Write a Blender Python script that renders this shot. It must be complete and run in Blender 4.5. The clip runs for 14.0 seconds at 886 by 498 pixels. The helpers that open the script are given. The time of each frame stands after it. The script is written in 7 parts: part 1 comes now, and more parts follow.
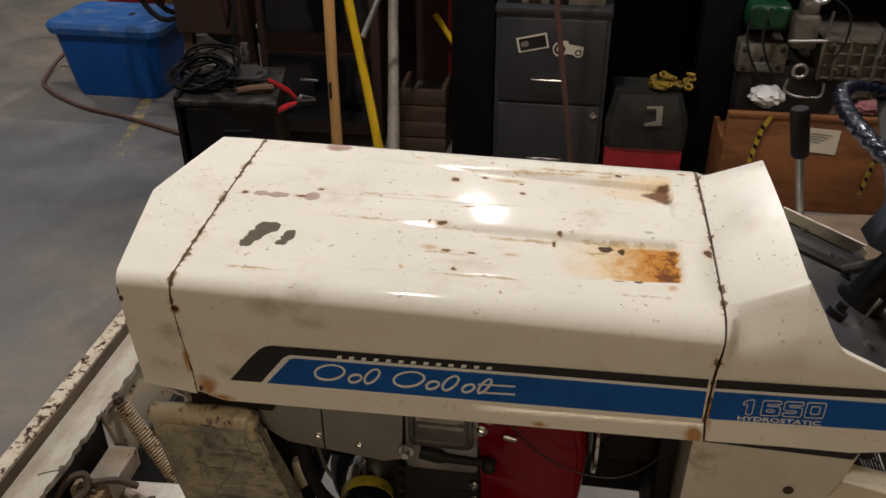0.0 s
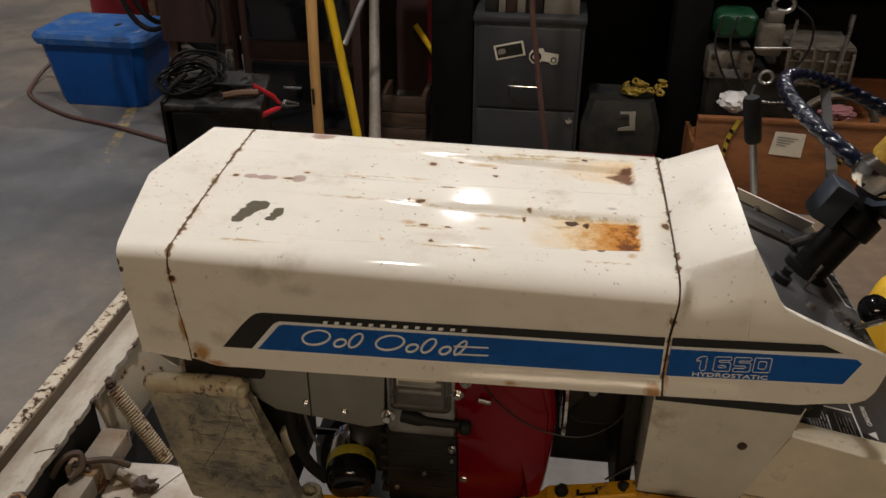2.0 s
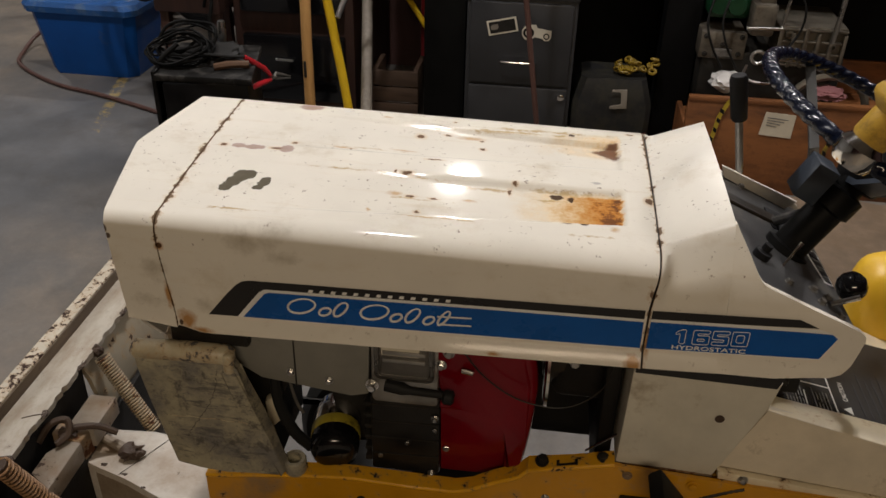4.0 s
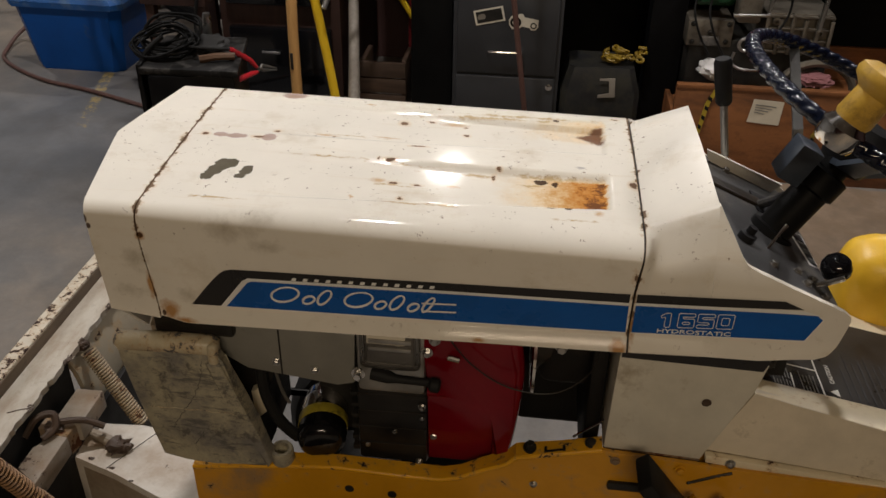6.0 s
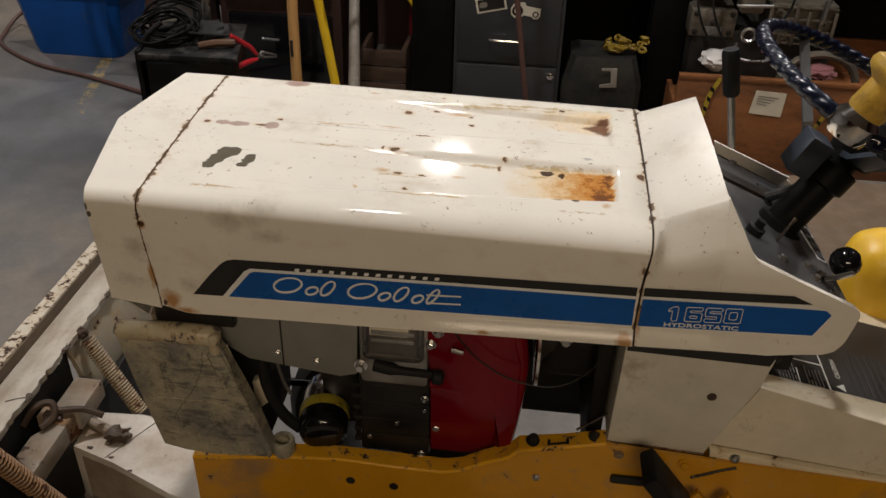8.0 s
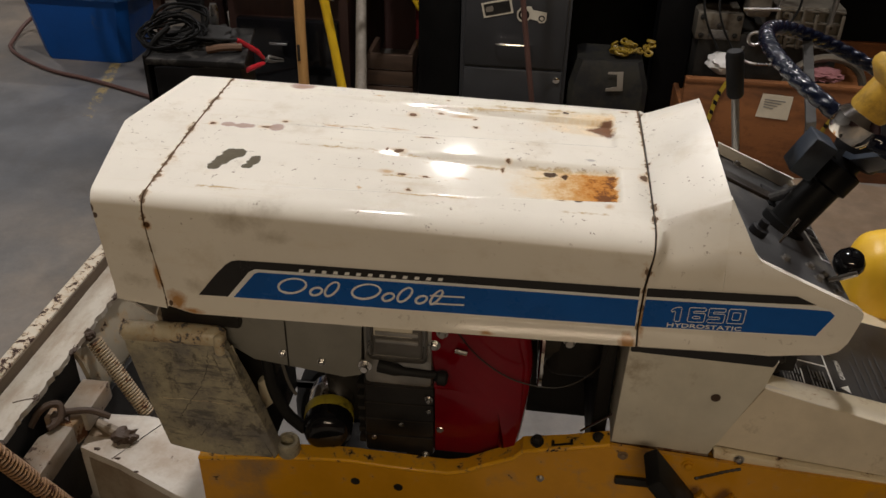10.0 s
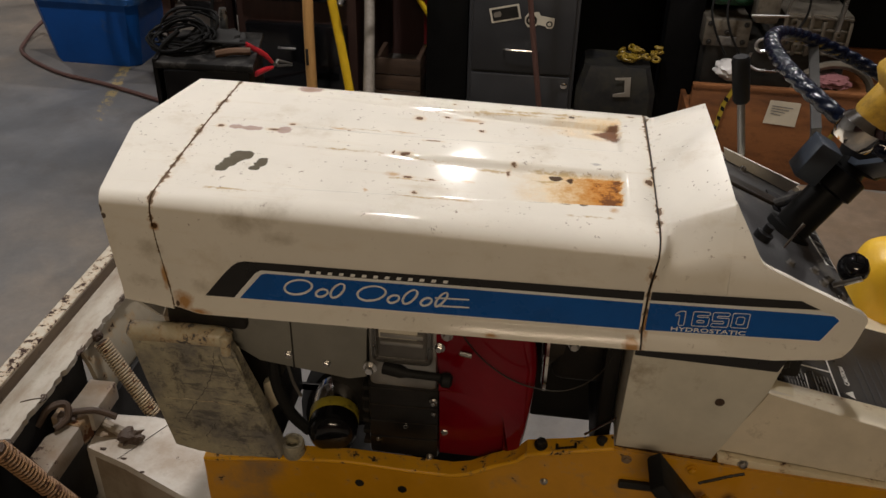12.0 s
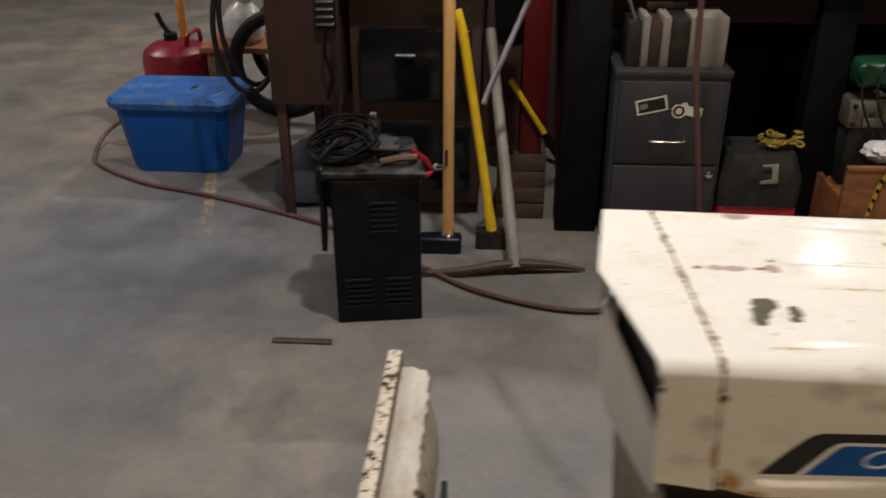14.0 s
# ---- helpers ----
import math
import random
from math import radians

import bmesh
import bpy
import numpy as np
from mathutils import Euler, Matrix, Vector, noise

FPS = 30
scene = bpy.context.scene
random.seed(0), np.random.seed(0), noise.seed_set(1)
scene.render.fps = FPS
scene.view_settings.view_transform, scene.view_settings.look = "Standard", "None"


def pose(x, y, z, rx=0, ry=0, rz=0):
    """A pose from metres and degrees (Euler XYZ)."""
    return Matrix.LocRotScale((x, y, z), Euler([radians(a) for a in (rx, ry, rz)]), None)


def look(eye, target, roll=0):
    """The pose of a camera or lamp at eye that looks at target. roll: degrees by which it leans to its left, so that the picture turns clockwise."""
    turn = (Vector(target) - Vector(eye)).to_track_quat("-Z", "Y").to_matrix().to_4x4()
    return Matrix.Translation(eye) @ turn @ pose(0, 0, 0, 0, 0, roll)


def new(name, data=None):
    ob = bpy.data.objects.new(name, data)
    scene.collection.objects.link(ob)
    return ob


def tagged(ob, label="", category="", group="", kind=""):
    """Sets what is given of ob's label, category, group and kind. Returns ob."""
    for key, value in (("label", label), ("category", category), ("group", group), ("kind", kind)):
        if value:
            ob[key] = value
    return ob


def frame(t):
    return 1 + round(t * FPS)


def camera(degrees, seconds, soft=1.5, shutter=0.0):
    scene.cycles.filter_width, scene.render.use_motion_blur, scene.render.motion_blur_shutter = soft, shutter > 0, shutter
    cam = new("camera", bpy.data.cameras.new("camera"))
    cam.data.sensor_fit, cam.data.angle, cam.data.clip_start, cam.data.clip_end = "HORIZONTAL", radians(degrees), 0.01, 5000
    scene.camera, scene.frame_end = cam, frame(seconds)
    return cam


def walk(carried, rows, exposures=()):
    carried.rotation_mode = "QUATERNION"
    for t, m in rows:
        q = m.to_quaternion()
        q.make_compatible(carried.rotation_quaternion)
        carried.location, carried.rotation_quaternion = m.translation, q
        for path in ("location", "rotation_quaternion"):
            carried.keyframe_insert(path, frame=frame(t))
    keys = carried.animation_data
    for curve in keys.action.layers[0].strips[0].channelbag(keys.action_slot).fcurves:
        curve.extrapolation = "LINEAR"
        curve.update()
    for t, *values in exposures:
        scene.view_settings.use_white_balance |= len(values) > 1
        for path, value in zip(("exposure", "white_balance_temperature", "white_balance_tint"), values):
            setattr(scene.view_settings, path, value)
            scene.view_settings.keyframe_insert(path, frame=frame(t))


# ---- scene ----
cam = camera(54.0, 14.0, shutter=0.5)
PATH = [
    (0, (0.089, 0.344, 1.434), (-0.172, 2.041, 0.409), -0.2),
    (0.5, (0.081, 0.302, 1.435), (-0.155, 2.016, 0.431), -0.4),
    (1, (0.093, 0.272, 1.439), (-0.171, 2.003, 0.472), -0.2),
    (1.5, (0.104, 0.255, 1.434), (-0.151, 1.98, 0.455), -0.1),
    (2, (0.108, 0.25, 1.429), (-0.115, 1.972, 0.437), 0.2),
    (2.5, (0.116, 0.244, 1.429), (-0.106, 1.963, 0.431), 0.8),
    (3, (0.117, 0.245, 1.429), (-0.102, 1.961, 0.424), 0.8),
    (3.2, (0.114, 0.239, 1.432), (-0.102, 1.947, 0.414), 1.2),
    (5.5, (0.129, 0.239, 1.417), (-0.055, 1.935, 0.372), 1.1),
    (6, (0.129, 0.241, 1.417), (-0.054, 1.934, 0.368), 1.0),
    (6.5, (0.126, 0.244, 1.414), (-0.054, 1.93, 0.352), 0.9),
    (7, (0.122, 0.249, 1.412), (-0.047, 1.925, 0.334), 0.9),
    (7.5, (0.117, 0.252, 1.413), (-0.053, 1.93, 0.339), 1.5),
    (10, (0.124, 0.246, 1.411), (-0.069, 1.931, 0.349), 1.2),
    (10.5, (0.121, 0.244, 1.413), (-0.087, 1.933, 0.363), 1.5),
    (11, (0.121, 0.244, 1.411), (-0.087, 1.93, 0.355), 1.6),
    (11.5, (0.124, 0.24, 1.411), (-0.087, 1.926, 0.356), 1.5),
    (12, (0.127, 0.24, 1.411), (-0.083, 1.928, 0.36), 1.3),
    (12.5, (0.121, 0.233, 1.414), (-0.11, 1.93, 0.382), 1.7),
    (13, (0.033, 0.214, 1.414), (-0.273, 1.943, 0.456), 2.5),
    (13.2, (-0.051, 0.226, 1.413), (-0.36, 1.974, 0.49), 3.3),
    (13.4, (-0.15, 0.262, 1.402), (-0.422, 2.053, 0.554), 1.8),
    (13.5, (-0.215, 0.29, 1.401), (-0.422, 2.118, 0.617), 0.4),
    (13.7, (-0.349, 0.33, 1.419), (-0.487, 2.167, 0.641), -3.2),
    (13.8, (-0.433, 0.346, 1.428), (-0.573, 2.156, 0.589), -2.6),
    (13.9, (-0.502, 0.35, 1.419), (-0.64, 2.14, 0.537), -1.0),
    (14, (-0.574, 0.352, 1.413), (-0.684, 2.136, 0.515), -0.1),
]
walk(cam, [(t, look(eye, target, roll)) for t, eye, target, roll in PATH], [(0.0, 0.0), (13.0, 0.0), (13.4, 0.0), (13.7, 0.08), (14.0, 0.30)])

# ---- light ----
world = bpy.data.worlds.new("world")
scene.world = world
world.use_nodes = True
world.node_tree.nodes["Background"].inputs[0].default_value = (1.0, 0.9, 0.78, 1)
world.node_tree.nodes["Background"].inputs[1].default_value = 0.012
scene.view_settings.exposure = 0.0
# overhead lamps out of view; the last is an added warm fill at the front
LAMPS = [(-0.42, 6.30, 3.55, 70), (2.35, 7.10, 3.55, 62), (-4.6, 5.2, 3.55, 50), (-0.45, 2.1, 3.55, 58), (2.3, 2.5, 3.55, 40), (-3.4, 2.1, 3.55, 32), (0.70, -3.4, 3.55, 128)]
for lx, ly, lz, watts in LAMPS:
    data = bpy.data.lights.new("shop_lamp", "AREA")
    data.shape, data.size, data.size_y, data.energy, data.color = "RECTANGLE", 2.4 if ly < 0 else 0.13, 0.6 if ly < 0 else 0.13, watts, (1.0, 0.80, 0.57) if ly < 0 else (1.0, 0.95, 0.92)
    bulb = new("shop_lamp", data)
    bulb.location = (lx, ly, lz)

# ---- materials ----
def nodes_of(name):
    m = bpy.data.materials.new(name)
    m.use_nodes = True
    return m, m.node_tree.nodes, m.node_tree.links


def noise_node(n, l, scale, detail=6.0, rough=0.6, vec=None):
    t = n.new("ShaderNodeTexNoise")
    t.inputs["Scale"].default_value, t.inputs["Detail"].default_value, t.inputs["Roughness"].default_value = scale, detail, rough
    if vec is not None:
        l.new(vec, t.inputs["Vector"])
    return t.outputs["Fac"]


def ramp(n, l, fac, lo, hi, a=0.0, b=1.0):
    t = n.new("ShaderNodeMapRange")
    t.inputs["From Min"].default_value, t.inputs["From Max"].default_value = lo, hi
    t.inputs["To Min"].default_value, t.inputs["To Max"].default_value = a, b
    l.new(fac, t.inputs["Value"])
    return t.outputs["Result"]


def mix(n, l, fac, a, b):
    t = n.new("ShaderNodeMix")
    t.data_type = "RGBA"
    for sock, v in ((t.inputs[0], fac), (t.inputs[6], a), (t.inputs[7], b)):
        if isinstance(v, bpy.types.NodeSocket):
            l.new(v, sock)
        elif isinstance(v, (int, float)):
            sock.default_value = v
        else:
            sock.default_value = (*v, 1)
    return t.outputs[2]


def calc(n, l, op, a, b=0.0):
    t = n.new("ShaderNodeMath")
    t.operation = op
    for sock, v in ((t.inputs[0], a), (t.inputs[1], b)):
        if isinstance(v, bpy.types.NodeSocket):
            l.new(v, sock)
        else:
            sock.default_value = v
    return t.outputs[0]


def coords(n):
    return n.new("ShaderNodeTexCoord").outputs["Object"]


def bump_to(n, l, height, strength, dist=0.002):
    b = n.new("ShaderNodeBump")
    b.inputs["Strength"].default_value, b.inputs["Distance"].default_value = strength, dist
    l.new(height, b.inputs["Height"])
    l.new(b.outputs[0], n["Principled BSDF"].inputs["Normal"])


def plain(name, col, rough=0.5, metal=0.0, spec=0.5, var=0.25, scale=14.0, bump=0.15, dirt=0.0, dirt_col=(0.05, 0.035, 0.025), coat=0.0, grime_scale=5.0):
    """Paint, plastic, metal: two scales of tone, worn gloss, fine relief and patches of grime."""
    m, n, l = nodes_of(name)
    p = n["Principled BSDF"]
    v = coords(n)
    big, fine = noise_node(n, l, scale, 4, 0.6, v), noise_node(n, l, scale * 14, 3, 0.6, v)
    dark = tuple(c * (1 - var) for c in col)
    light = tuple(min(1, c * (1 + var * 0.6)) for c in col)
    c = mix(n, l, ramp(n, l, big, 0.3, 0.7), dark, light)
    c = mix(n, l, ramp(n, l, fine, 0.35, 0.75, 0, var * 0.8), c, dark)
    r = ramp(n, l, big, 0.3, 0.7, max(0.02, rough - 0.1), min(1, rough + 0.1))
    if dirt > 0:
        g = noise_node(n, l, grime_scale, 9, 0.72, v)
        mask = ramp(n, l, g, 0.66 - 0.3 * dirt, 0.74 - 0.2 * dirt, 0, 0.85)
        c = mix(n, l, mask, c, dirt_col)
        r = calc(n, l, "MAXIMUM", r, calc(n, l, "MULTIPLY", mask, 0.8))
    l.new(c, p.inputs["Base Color"])
    l.new(r, p.inputs["Roughness"])
    p.inputs["Metallic"].default_value = metal
    p.inputs["Specular IOR Level"].default_value = spec
    p.inputs["Coat Weight"].default_value = coat
    if bump:
        bump_to(n, l, fine, bump)
    return m


def chipped(name, col, chips=0.5, rust=(0.16, 0.055, 0.02), rough=0.42, scale=26.0, dirt=0.4):
    """Old paint with rust chips and grey-brown dirt."""
    m, n, l = nodes_of(name)
    p = n["Principled BSDF"]
    v = coords(n)
    big, mid = noise_node(n, l, 7, 6, 0.65, v), noise_node(n, l, scale, 7, 0.7, v)
    fine = noise_node(n, l, 160, 3, 0.6, v)
    c = mix(n, l, ramp(n, l, big, 0.3, 0.7), tuple(x * 0.72 for x in col), col)
    c = mix(n, l, ramp(n, l, big, 0.55, 0.72, 0, dirt), c, (0.17, 0.13, 0.09))
    chip = ramp(n, l, mid, 0.70 - 0.16 * chips, 0.73 - 0.16 * chips)
    halo = ramp(n, l, mid, 0.62 - 0.16 * chips, 0.72 - 0.16 * chips, 0, 0.55)
    c = mix(n, l, halo, c, (0.42, 0.25, 0.10))
    c = mix(n, l, chip, c, mix(n, l, fine, rust, tuple(x * 0.35 for x in rust)))
    l.new(c, p.inputs["Base Color"])
    l.new(calc(n, l, "ADD", calc(n, l, "MULTIPLY", chip, 0.5), rough), p.inputs["Roughness"])
    bump_to(n, l, calc(n, l, "SUBTRACT", calc(n, l, "MULTIPLY", fine, 0.2), chip), 0.35)
    return m


def grimy(name, col, wash=(0.25, 0.17, 0.10), amount=0.75, rust=0.5, along=(1.0, 1.0, 1.0), rough=0.45):
    """Old white paint under brown washes of dirt, with rust breaking through in ragged blotches."""
    m, n, l = nodes_of(name)
    p = n["Principled BSDF"]
    v = coords(n)
    mp = n.new("ShaderNodeMapping")
    mp.inputs["Scale"].default_value = along
    l.new(v, mp.inputs["Vector"])
    big, mid = noise_node(n, l, 10, 9, 0.68, mp.outputs[0]), noise_node(n, l, 34, 9, 0.75, v)
    fine = noise_node(n, l, 170, 4, 0.7, v)
    c = mix(n, l, ramp(n, l, mid, 0.3, 0.7), tuple(x * 0.84 for x in col), col)
    c = mix(n, l, ramp(n, l, big, 0.44, 0.66, 0, amount), c, wash)
    c = mix(n, l, ramp(n, l, mid, 0.54, 0.66, 0, 0.45 * amount), c, tuple(x * 0.5 for x in wash))
    spot = ramp(n, l, calc(n, l, "ADD", mid, calc(n, l, "MULTIPLY", big, 0.5)), 1.01 - 0.16 * rust, 1.04 - 0.16 * rust, 0, 0.95)
    c = mix(n, l, spot, c, mix(n, l, fine, (0.07, 0.032, 0.017), (0.025, 0.013, 0.008)))
    c = mix(n, l, ramp(n, l, fine, 0.68, 0.76, 0, 0.6), c, (0.06, 0.04, 0.025))
    l.new(c, p.inputs["Base Color"])
    l.new(calc(n, l, "ADD", calc(n, l, "MULTIPLY", spot, 0.3), rough), p.inputs["Roughness"])
    bump_to(n, l, calc(n, l, "SUBTRACT", calc(n, l, "MULTIPLY", fine, 0.25), spot), 0.4)
    return m


def union(n, l, items):
    out = items[0]
    for i in items[1:]:
        out = calc(n, l, "MAXIMUM", out, i)
    return out


CREAM = (0.80, 0.76, 0.675)
# wear on the hood's top: middle x, y, half length, half width
SPOTS = [(-0.318, 0.309, 0.0081, 0.0102), (-0.279, 0.32, 0.0071, 0.005), (-0.224, 0.281, 0.0061, 0.005), (-0.316, 0.177, 0.0102, 0.0051), (-0.332, 0.178, 0.003, 0.005), (-0.302, 0.119, 0.0071, 0.0051), (-0.273, 0.119, 0.0071, 0.003), (-0.289, 0.082, 0.004, 0.0051), (-0.252, 0.068, 0.0071, 0.004), (-0.178, 0.154, 0.0032, 0.01), (-0.172, 0.172, 0.0041, 0.0051), (-0.285, 0.22, 0.0132, 0.0022), (-0.273, 0.36, 0.004, 0.004), (-0.229, 0.308, 0.003, 0.0041), (0.001, 0.148, 0.0061, 0.012), (-0.014, 0.364, 0.0061, 0.003), (-0.172, 0.172, 0.0032, 0.005), (-0.177, 0.156, 0.002, 0.009), (-0.103, 0.076, 0.0061, 0.002), (-0.583, 0.221, 0.0061, 0.0063), (-0.508, 0.222, 0.0091, 0.0051), (-0.488, 0.247, 0.0051, 0.0051)]
STREAKS = [(-0.244, 0.316, 0.0192, 0.0061), (-0.324, 0.124, 0.0091, 0.0061), (-0.299, 0.066, 0.01, 0.0032), (-0.376, 0.363, 0.0081, 0.0032), (-0.417, 0.246, 0.0151, 0.003), (-0.334, 0.253, 0.0182, 0.0022), (-0.349, 0.077, 0.0022, 0.0051), (-0.228, 0.122, 0.0081, 0.0032), (-0.045, 0.071, 0.0061, 0.005)]
BLACKENED = [(-0.117, 0.152, 0.0091, 0.007), (-0.098, 0.149, 0.0051, 0.007), (-0.099, 0.343, 0.004, 0.005), (-0.083, 0.078, 0.0061, 0.003)]
SCRAPES = [(-0.065, 0.188, 0.0071, 0.004), (-0.076, 0.24, 0.0102, 0.004)]
PRIMER = [(-0.561, 0.222, 0.01, 0.0073), (-0.539, 0.221, 0.0161, 0.0073), (-0.493, 0.223, 0.0102, 0.0114), (-0.499, 0.384, 0.0182, 0.0136)]
BARE = [(-0.538, 0.104, 0.0091, 0.0136), (-0.534, 0.118, 0.0112, 0.0162), (-0.529, 0.133, 0.0112, 0.0168), (-0.52, 0.139, 0.0112, 0.0117), (-0.494, 0.122, 0.0081, 0.0136), (-0.497, 0.107, 0.0071, 0.0073), (-0.491, 0.128, 0.0051, 0.0082)]


def forward(marks):
    return [(x, y - 0.007 * min(1.0, max(0.0, (-0.25 - x) / 0.25)), a, b) for x, y, a, b in marks]


SPOTS, STREAKS, PRIMER, BARE = [(x, y, a * 0.8, b * 0.72) for x, y, a, b in forward(SPOTS)], forward(STREAKS), forward(PRIMER), forward(BARE)
# smears and rust on the near side: middle x, height, half length, half height
SMEARS = [(-0.678, 0.821, 0.012, 0.010), (-0.481, 0.892, 0.030, 0.014), (-0.606, 0.841, 0.012, 0.014), (-0.545, 0.790, 0.012, 0.010), (-0.62, 0.79, 0.02, 0.008), (-0.44, 0.872, 0.02, 0.008)]
SEEPS = [(-0.572, 0.768, 0.014, 0.013), (-0.550, 0.760, 0.014, 0.004), (-0.593, 0.80, 0.004, 0.02), (-0.011, 0.772, 0.009, 0.008), (0.004, 0.80, 0.004, 0.02), (-0.18, 0.768, 0.010, 0.003), (-0.594, 0.875, 0.006, 0.006)]
FLECKS = [(-0.661, 0.893, 0.004, 0.006), (-0.657, 0.884, 0.003, 0.004), (-0.594, 0.876, 0.0045, 0.0038), (-0.581, 0.762, 0.003, 0.004)]
LINES = [(-0.382, 0.246, 0.05, 0.0020), (-0.3, 0.168, 0.035, 0.0020), (-0.221, 0.157, 0.055, 0.0040), (-0.11, 0.163, 0.06, 0.0045), (-0.13, 0.350, 0.09, 0.005), (-0.297, 0.113, 0.035, 0.0020), (-0.246, 0.062, 0.052, 0.0020), (-0.402, 0.173, 0.064, 0.0016), (-0.195, 0.337, 0.084, 0.0050), (-0.559, 0.212, 0.026, 0.002), (-0.511, 0.041, 0.032, 0.002), (-0.125, 0.142, 0.023, 0.003), (-0.075, 0.051, 0.033, 0.0025), (-0.495, 0.374, 0.016, 0.007)]


def nearest(n, l, vec, spots, upright=False):
    """0 in the middle of the nearest oval, 1 at its rim, more outside."""
    out = None
    for cx, cy, rx, ry in spots:
        t = n.new("ShaderNodeVectorMath")
        t.operation = "MULTIPLY_ADD"
        t.inputs[1].default_value = (1 / rx, 0, 1 / ry) if upright else (1 / rx, 1 / ry, 0)
        t.inputs[2].default_value = (-cx / rx, 0, -cy / ry) if upright else (-cx / rx, -cy / ry, 0)
        l.new(vec, t.inputs[0])
        e = n.new("ShaderNodeVectorMath")
        e.operation = "LENGTH"
        l.new(t.outputs[0], e.inputs[0])
        out = e.outputs["Value"] if out is None else calc(n, l, "MINIMUM", out, e.outputs["Value"])
    return out


def window(n, l, v, lo, hi, soft):
    return calc(n, l, "MULTIPLY", ramp(n, l, v, lo - soft, lo + soft), ramp(n, l, v, hi + soft, hi - soft))


def hood_paint(name, marks, dull=0.0):
    """Ivory enamel, worn, with rust stains that sit at fixed places on the sheet metal."""
    m, n, l = nodes_of(name)
    p = n["Principled BSDF"]
    v = coords(n)
    raw = n.new("ShaderNodeSeparateXYZ")
    l.new(v, raw.inputs[0])
    big, mid, fine = noise_node(n, l, 6, 5, 0.6, v), noise_node(n, l, 55, 6, 0.75, v), noise_node(n, l, 300, 3, 0.6, v)
    c = mix(n, l, ramp(n, l, big, 0.3, 0.75), tuple(k * 0.88 for k in CREAM), CREAM)
    # brown film of old grease
    film = ramp(n, l, noise_node(n, l, 9, 8, 0.7, v), 0.55, 0.74, 0, 0.40)
    c = mix(n, l, film, c, (0.42, 0.32, 0.18))
    mp = n.new("ShaderNodeMapping")
    mp.inputs["Scale"].default_value = (1.0, 8.0, 3.0)
    l.new(v, mp.inputs["Vector"])
    wash = noise_node(n, l, 5.5, 9, 0.72, mp.outputs[0])
    c = mix(n, l, ramp(n, l, wash, 0.56, 0.74, 0, 0.26), c, (0.52, 0.39, 0.21))
    scuff = ramp(n, l, noise_node(n, l, 34, 9, 0.8, v), 0.60, 0.70, 0, 0.30)
    c = mix(n, l, scuff, c, (0.36, 0.31, 0.24))
    rough = ramp(n, l, mid, 0.3, 0.7, 0.075 + dull, 0.105 + dull)
    top = ramp(n, l, raw.outputs[2], 0.865, 0.885)
    dots = ramp(n, l, noise_node(n, l, 105, 3, 0.75, v), 0.650, 0.68)
    dots = calc(n, l, "MULTIPLY", dots, ramp(n, l, noise_node(n, l, 11, 3, 0.5, v), 0.44, 0.52))
    c = mix(n, l, calc(n, l, "MULTIPLY", dots, ramp(n, l, raw.outputs[2], 0.86, 0.90, 0.25, 0.7)), c, (0.13, 0.068, 0.035))
    # rust and black dirt along the two joints
    front = calc(n, l, "ABSOLUTE", calc(n, l, "SUBTRACT", calc(n, l, "ADD", calc(n, l, "ADD", raw.outputs[0], 0.5966), calc(n, l, "MULTIPLY", raw.outputs[1], 0.0444)), calc(n, l, "MULTIPLY", calc(n, l, "MAXIMUM", calc(n, l, "SUBTRACT", 0.874, raw.outputs[2]), 0.0), 0.083)))
    joint = calc(n, l, "MINIMUM", calc(n, l, "DIVIDE", front, ramp(n, l, raw.outputs[2], 0.868, 0.893, 0.40, 1.0)), calc(n, l, "ABSOLUTE", calc(n, l, "SUBTRACT", raw.outputs[0], ramp(n, l, raw.outputs[2], 0.844, 0.904, 0.0, 0.006))))
    patch = noise_node(n, l, 42, 5, 0.7, v)
    reach = ramp(n, l, patch, 0.50, 0.74, 0.0011, 0.0090)
    c = mix(n, l, calc(n, l, "MULTIPLY", ramp(n, l, calc(n, l, "DIVIDE", joint, reach), 1.9, 0.8), 0.5), c, (0.50, 0.31, 0.13))
    c = mix(n, l, calc(n, l, "MULTIPLY", ramp(n, l, calc(n, l, "DIVIDE", joint, reach), 1.0, 0.8), 0.80), c, mix(n, l, mid, (0.03, 0.015, 0.009), (0.14, 0.06, 0.025)))
    side = ramp(n, l, raw.outputs[1], 0.030, 0.012)
    smear = calc(n, l, "ADD", nearest(n, l, v, SMEARS, True), calc(n, l, "MULTIPLY", calc(n, l, "SUBTRACT", noise_node(n, l, 24, 8, 0.75, v), 0.5), 6.0))
    c = mix(n, l, calc(n, l, "MULTIPLY", ramp(n, l, smear, 1.5, -0.6, 0, 0.48), side), c, (0.22, 0.165, 0.09))
    seep = calc(n, l, "ADD", nearest(n, l, v, SEEPS, True), calc(n, l, "MULTIPLY", calc(n, l, "SUBTRACT", patch, 0.5), 2.2))
    c = mix(n, l, calc(n, l, "MULTIPLY", ramp(n, l, seep, 1.25, 0.45, 0, 0.92), side), c, (0.42, 0.21, 0.06))
    fleck = calc(n, l, "ADD", nearest(n, l, v, FLECKS, True), calc(n, l, "MULTIPLY", calc(n, l, "SUBTRACT", patch, 0.5), 1.5))
    c = mix(n, l, calc(n, l, "MULTIPLY", ramp(n, l, fleck, 1.1, 0.8, 0, 0.9), side), c, (0.05, 0.022, 0.012))
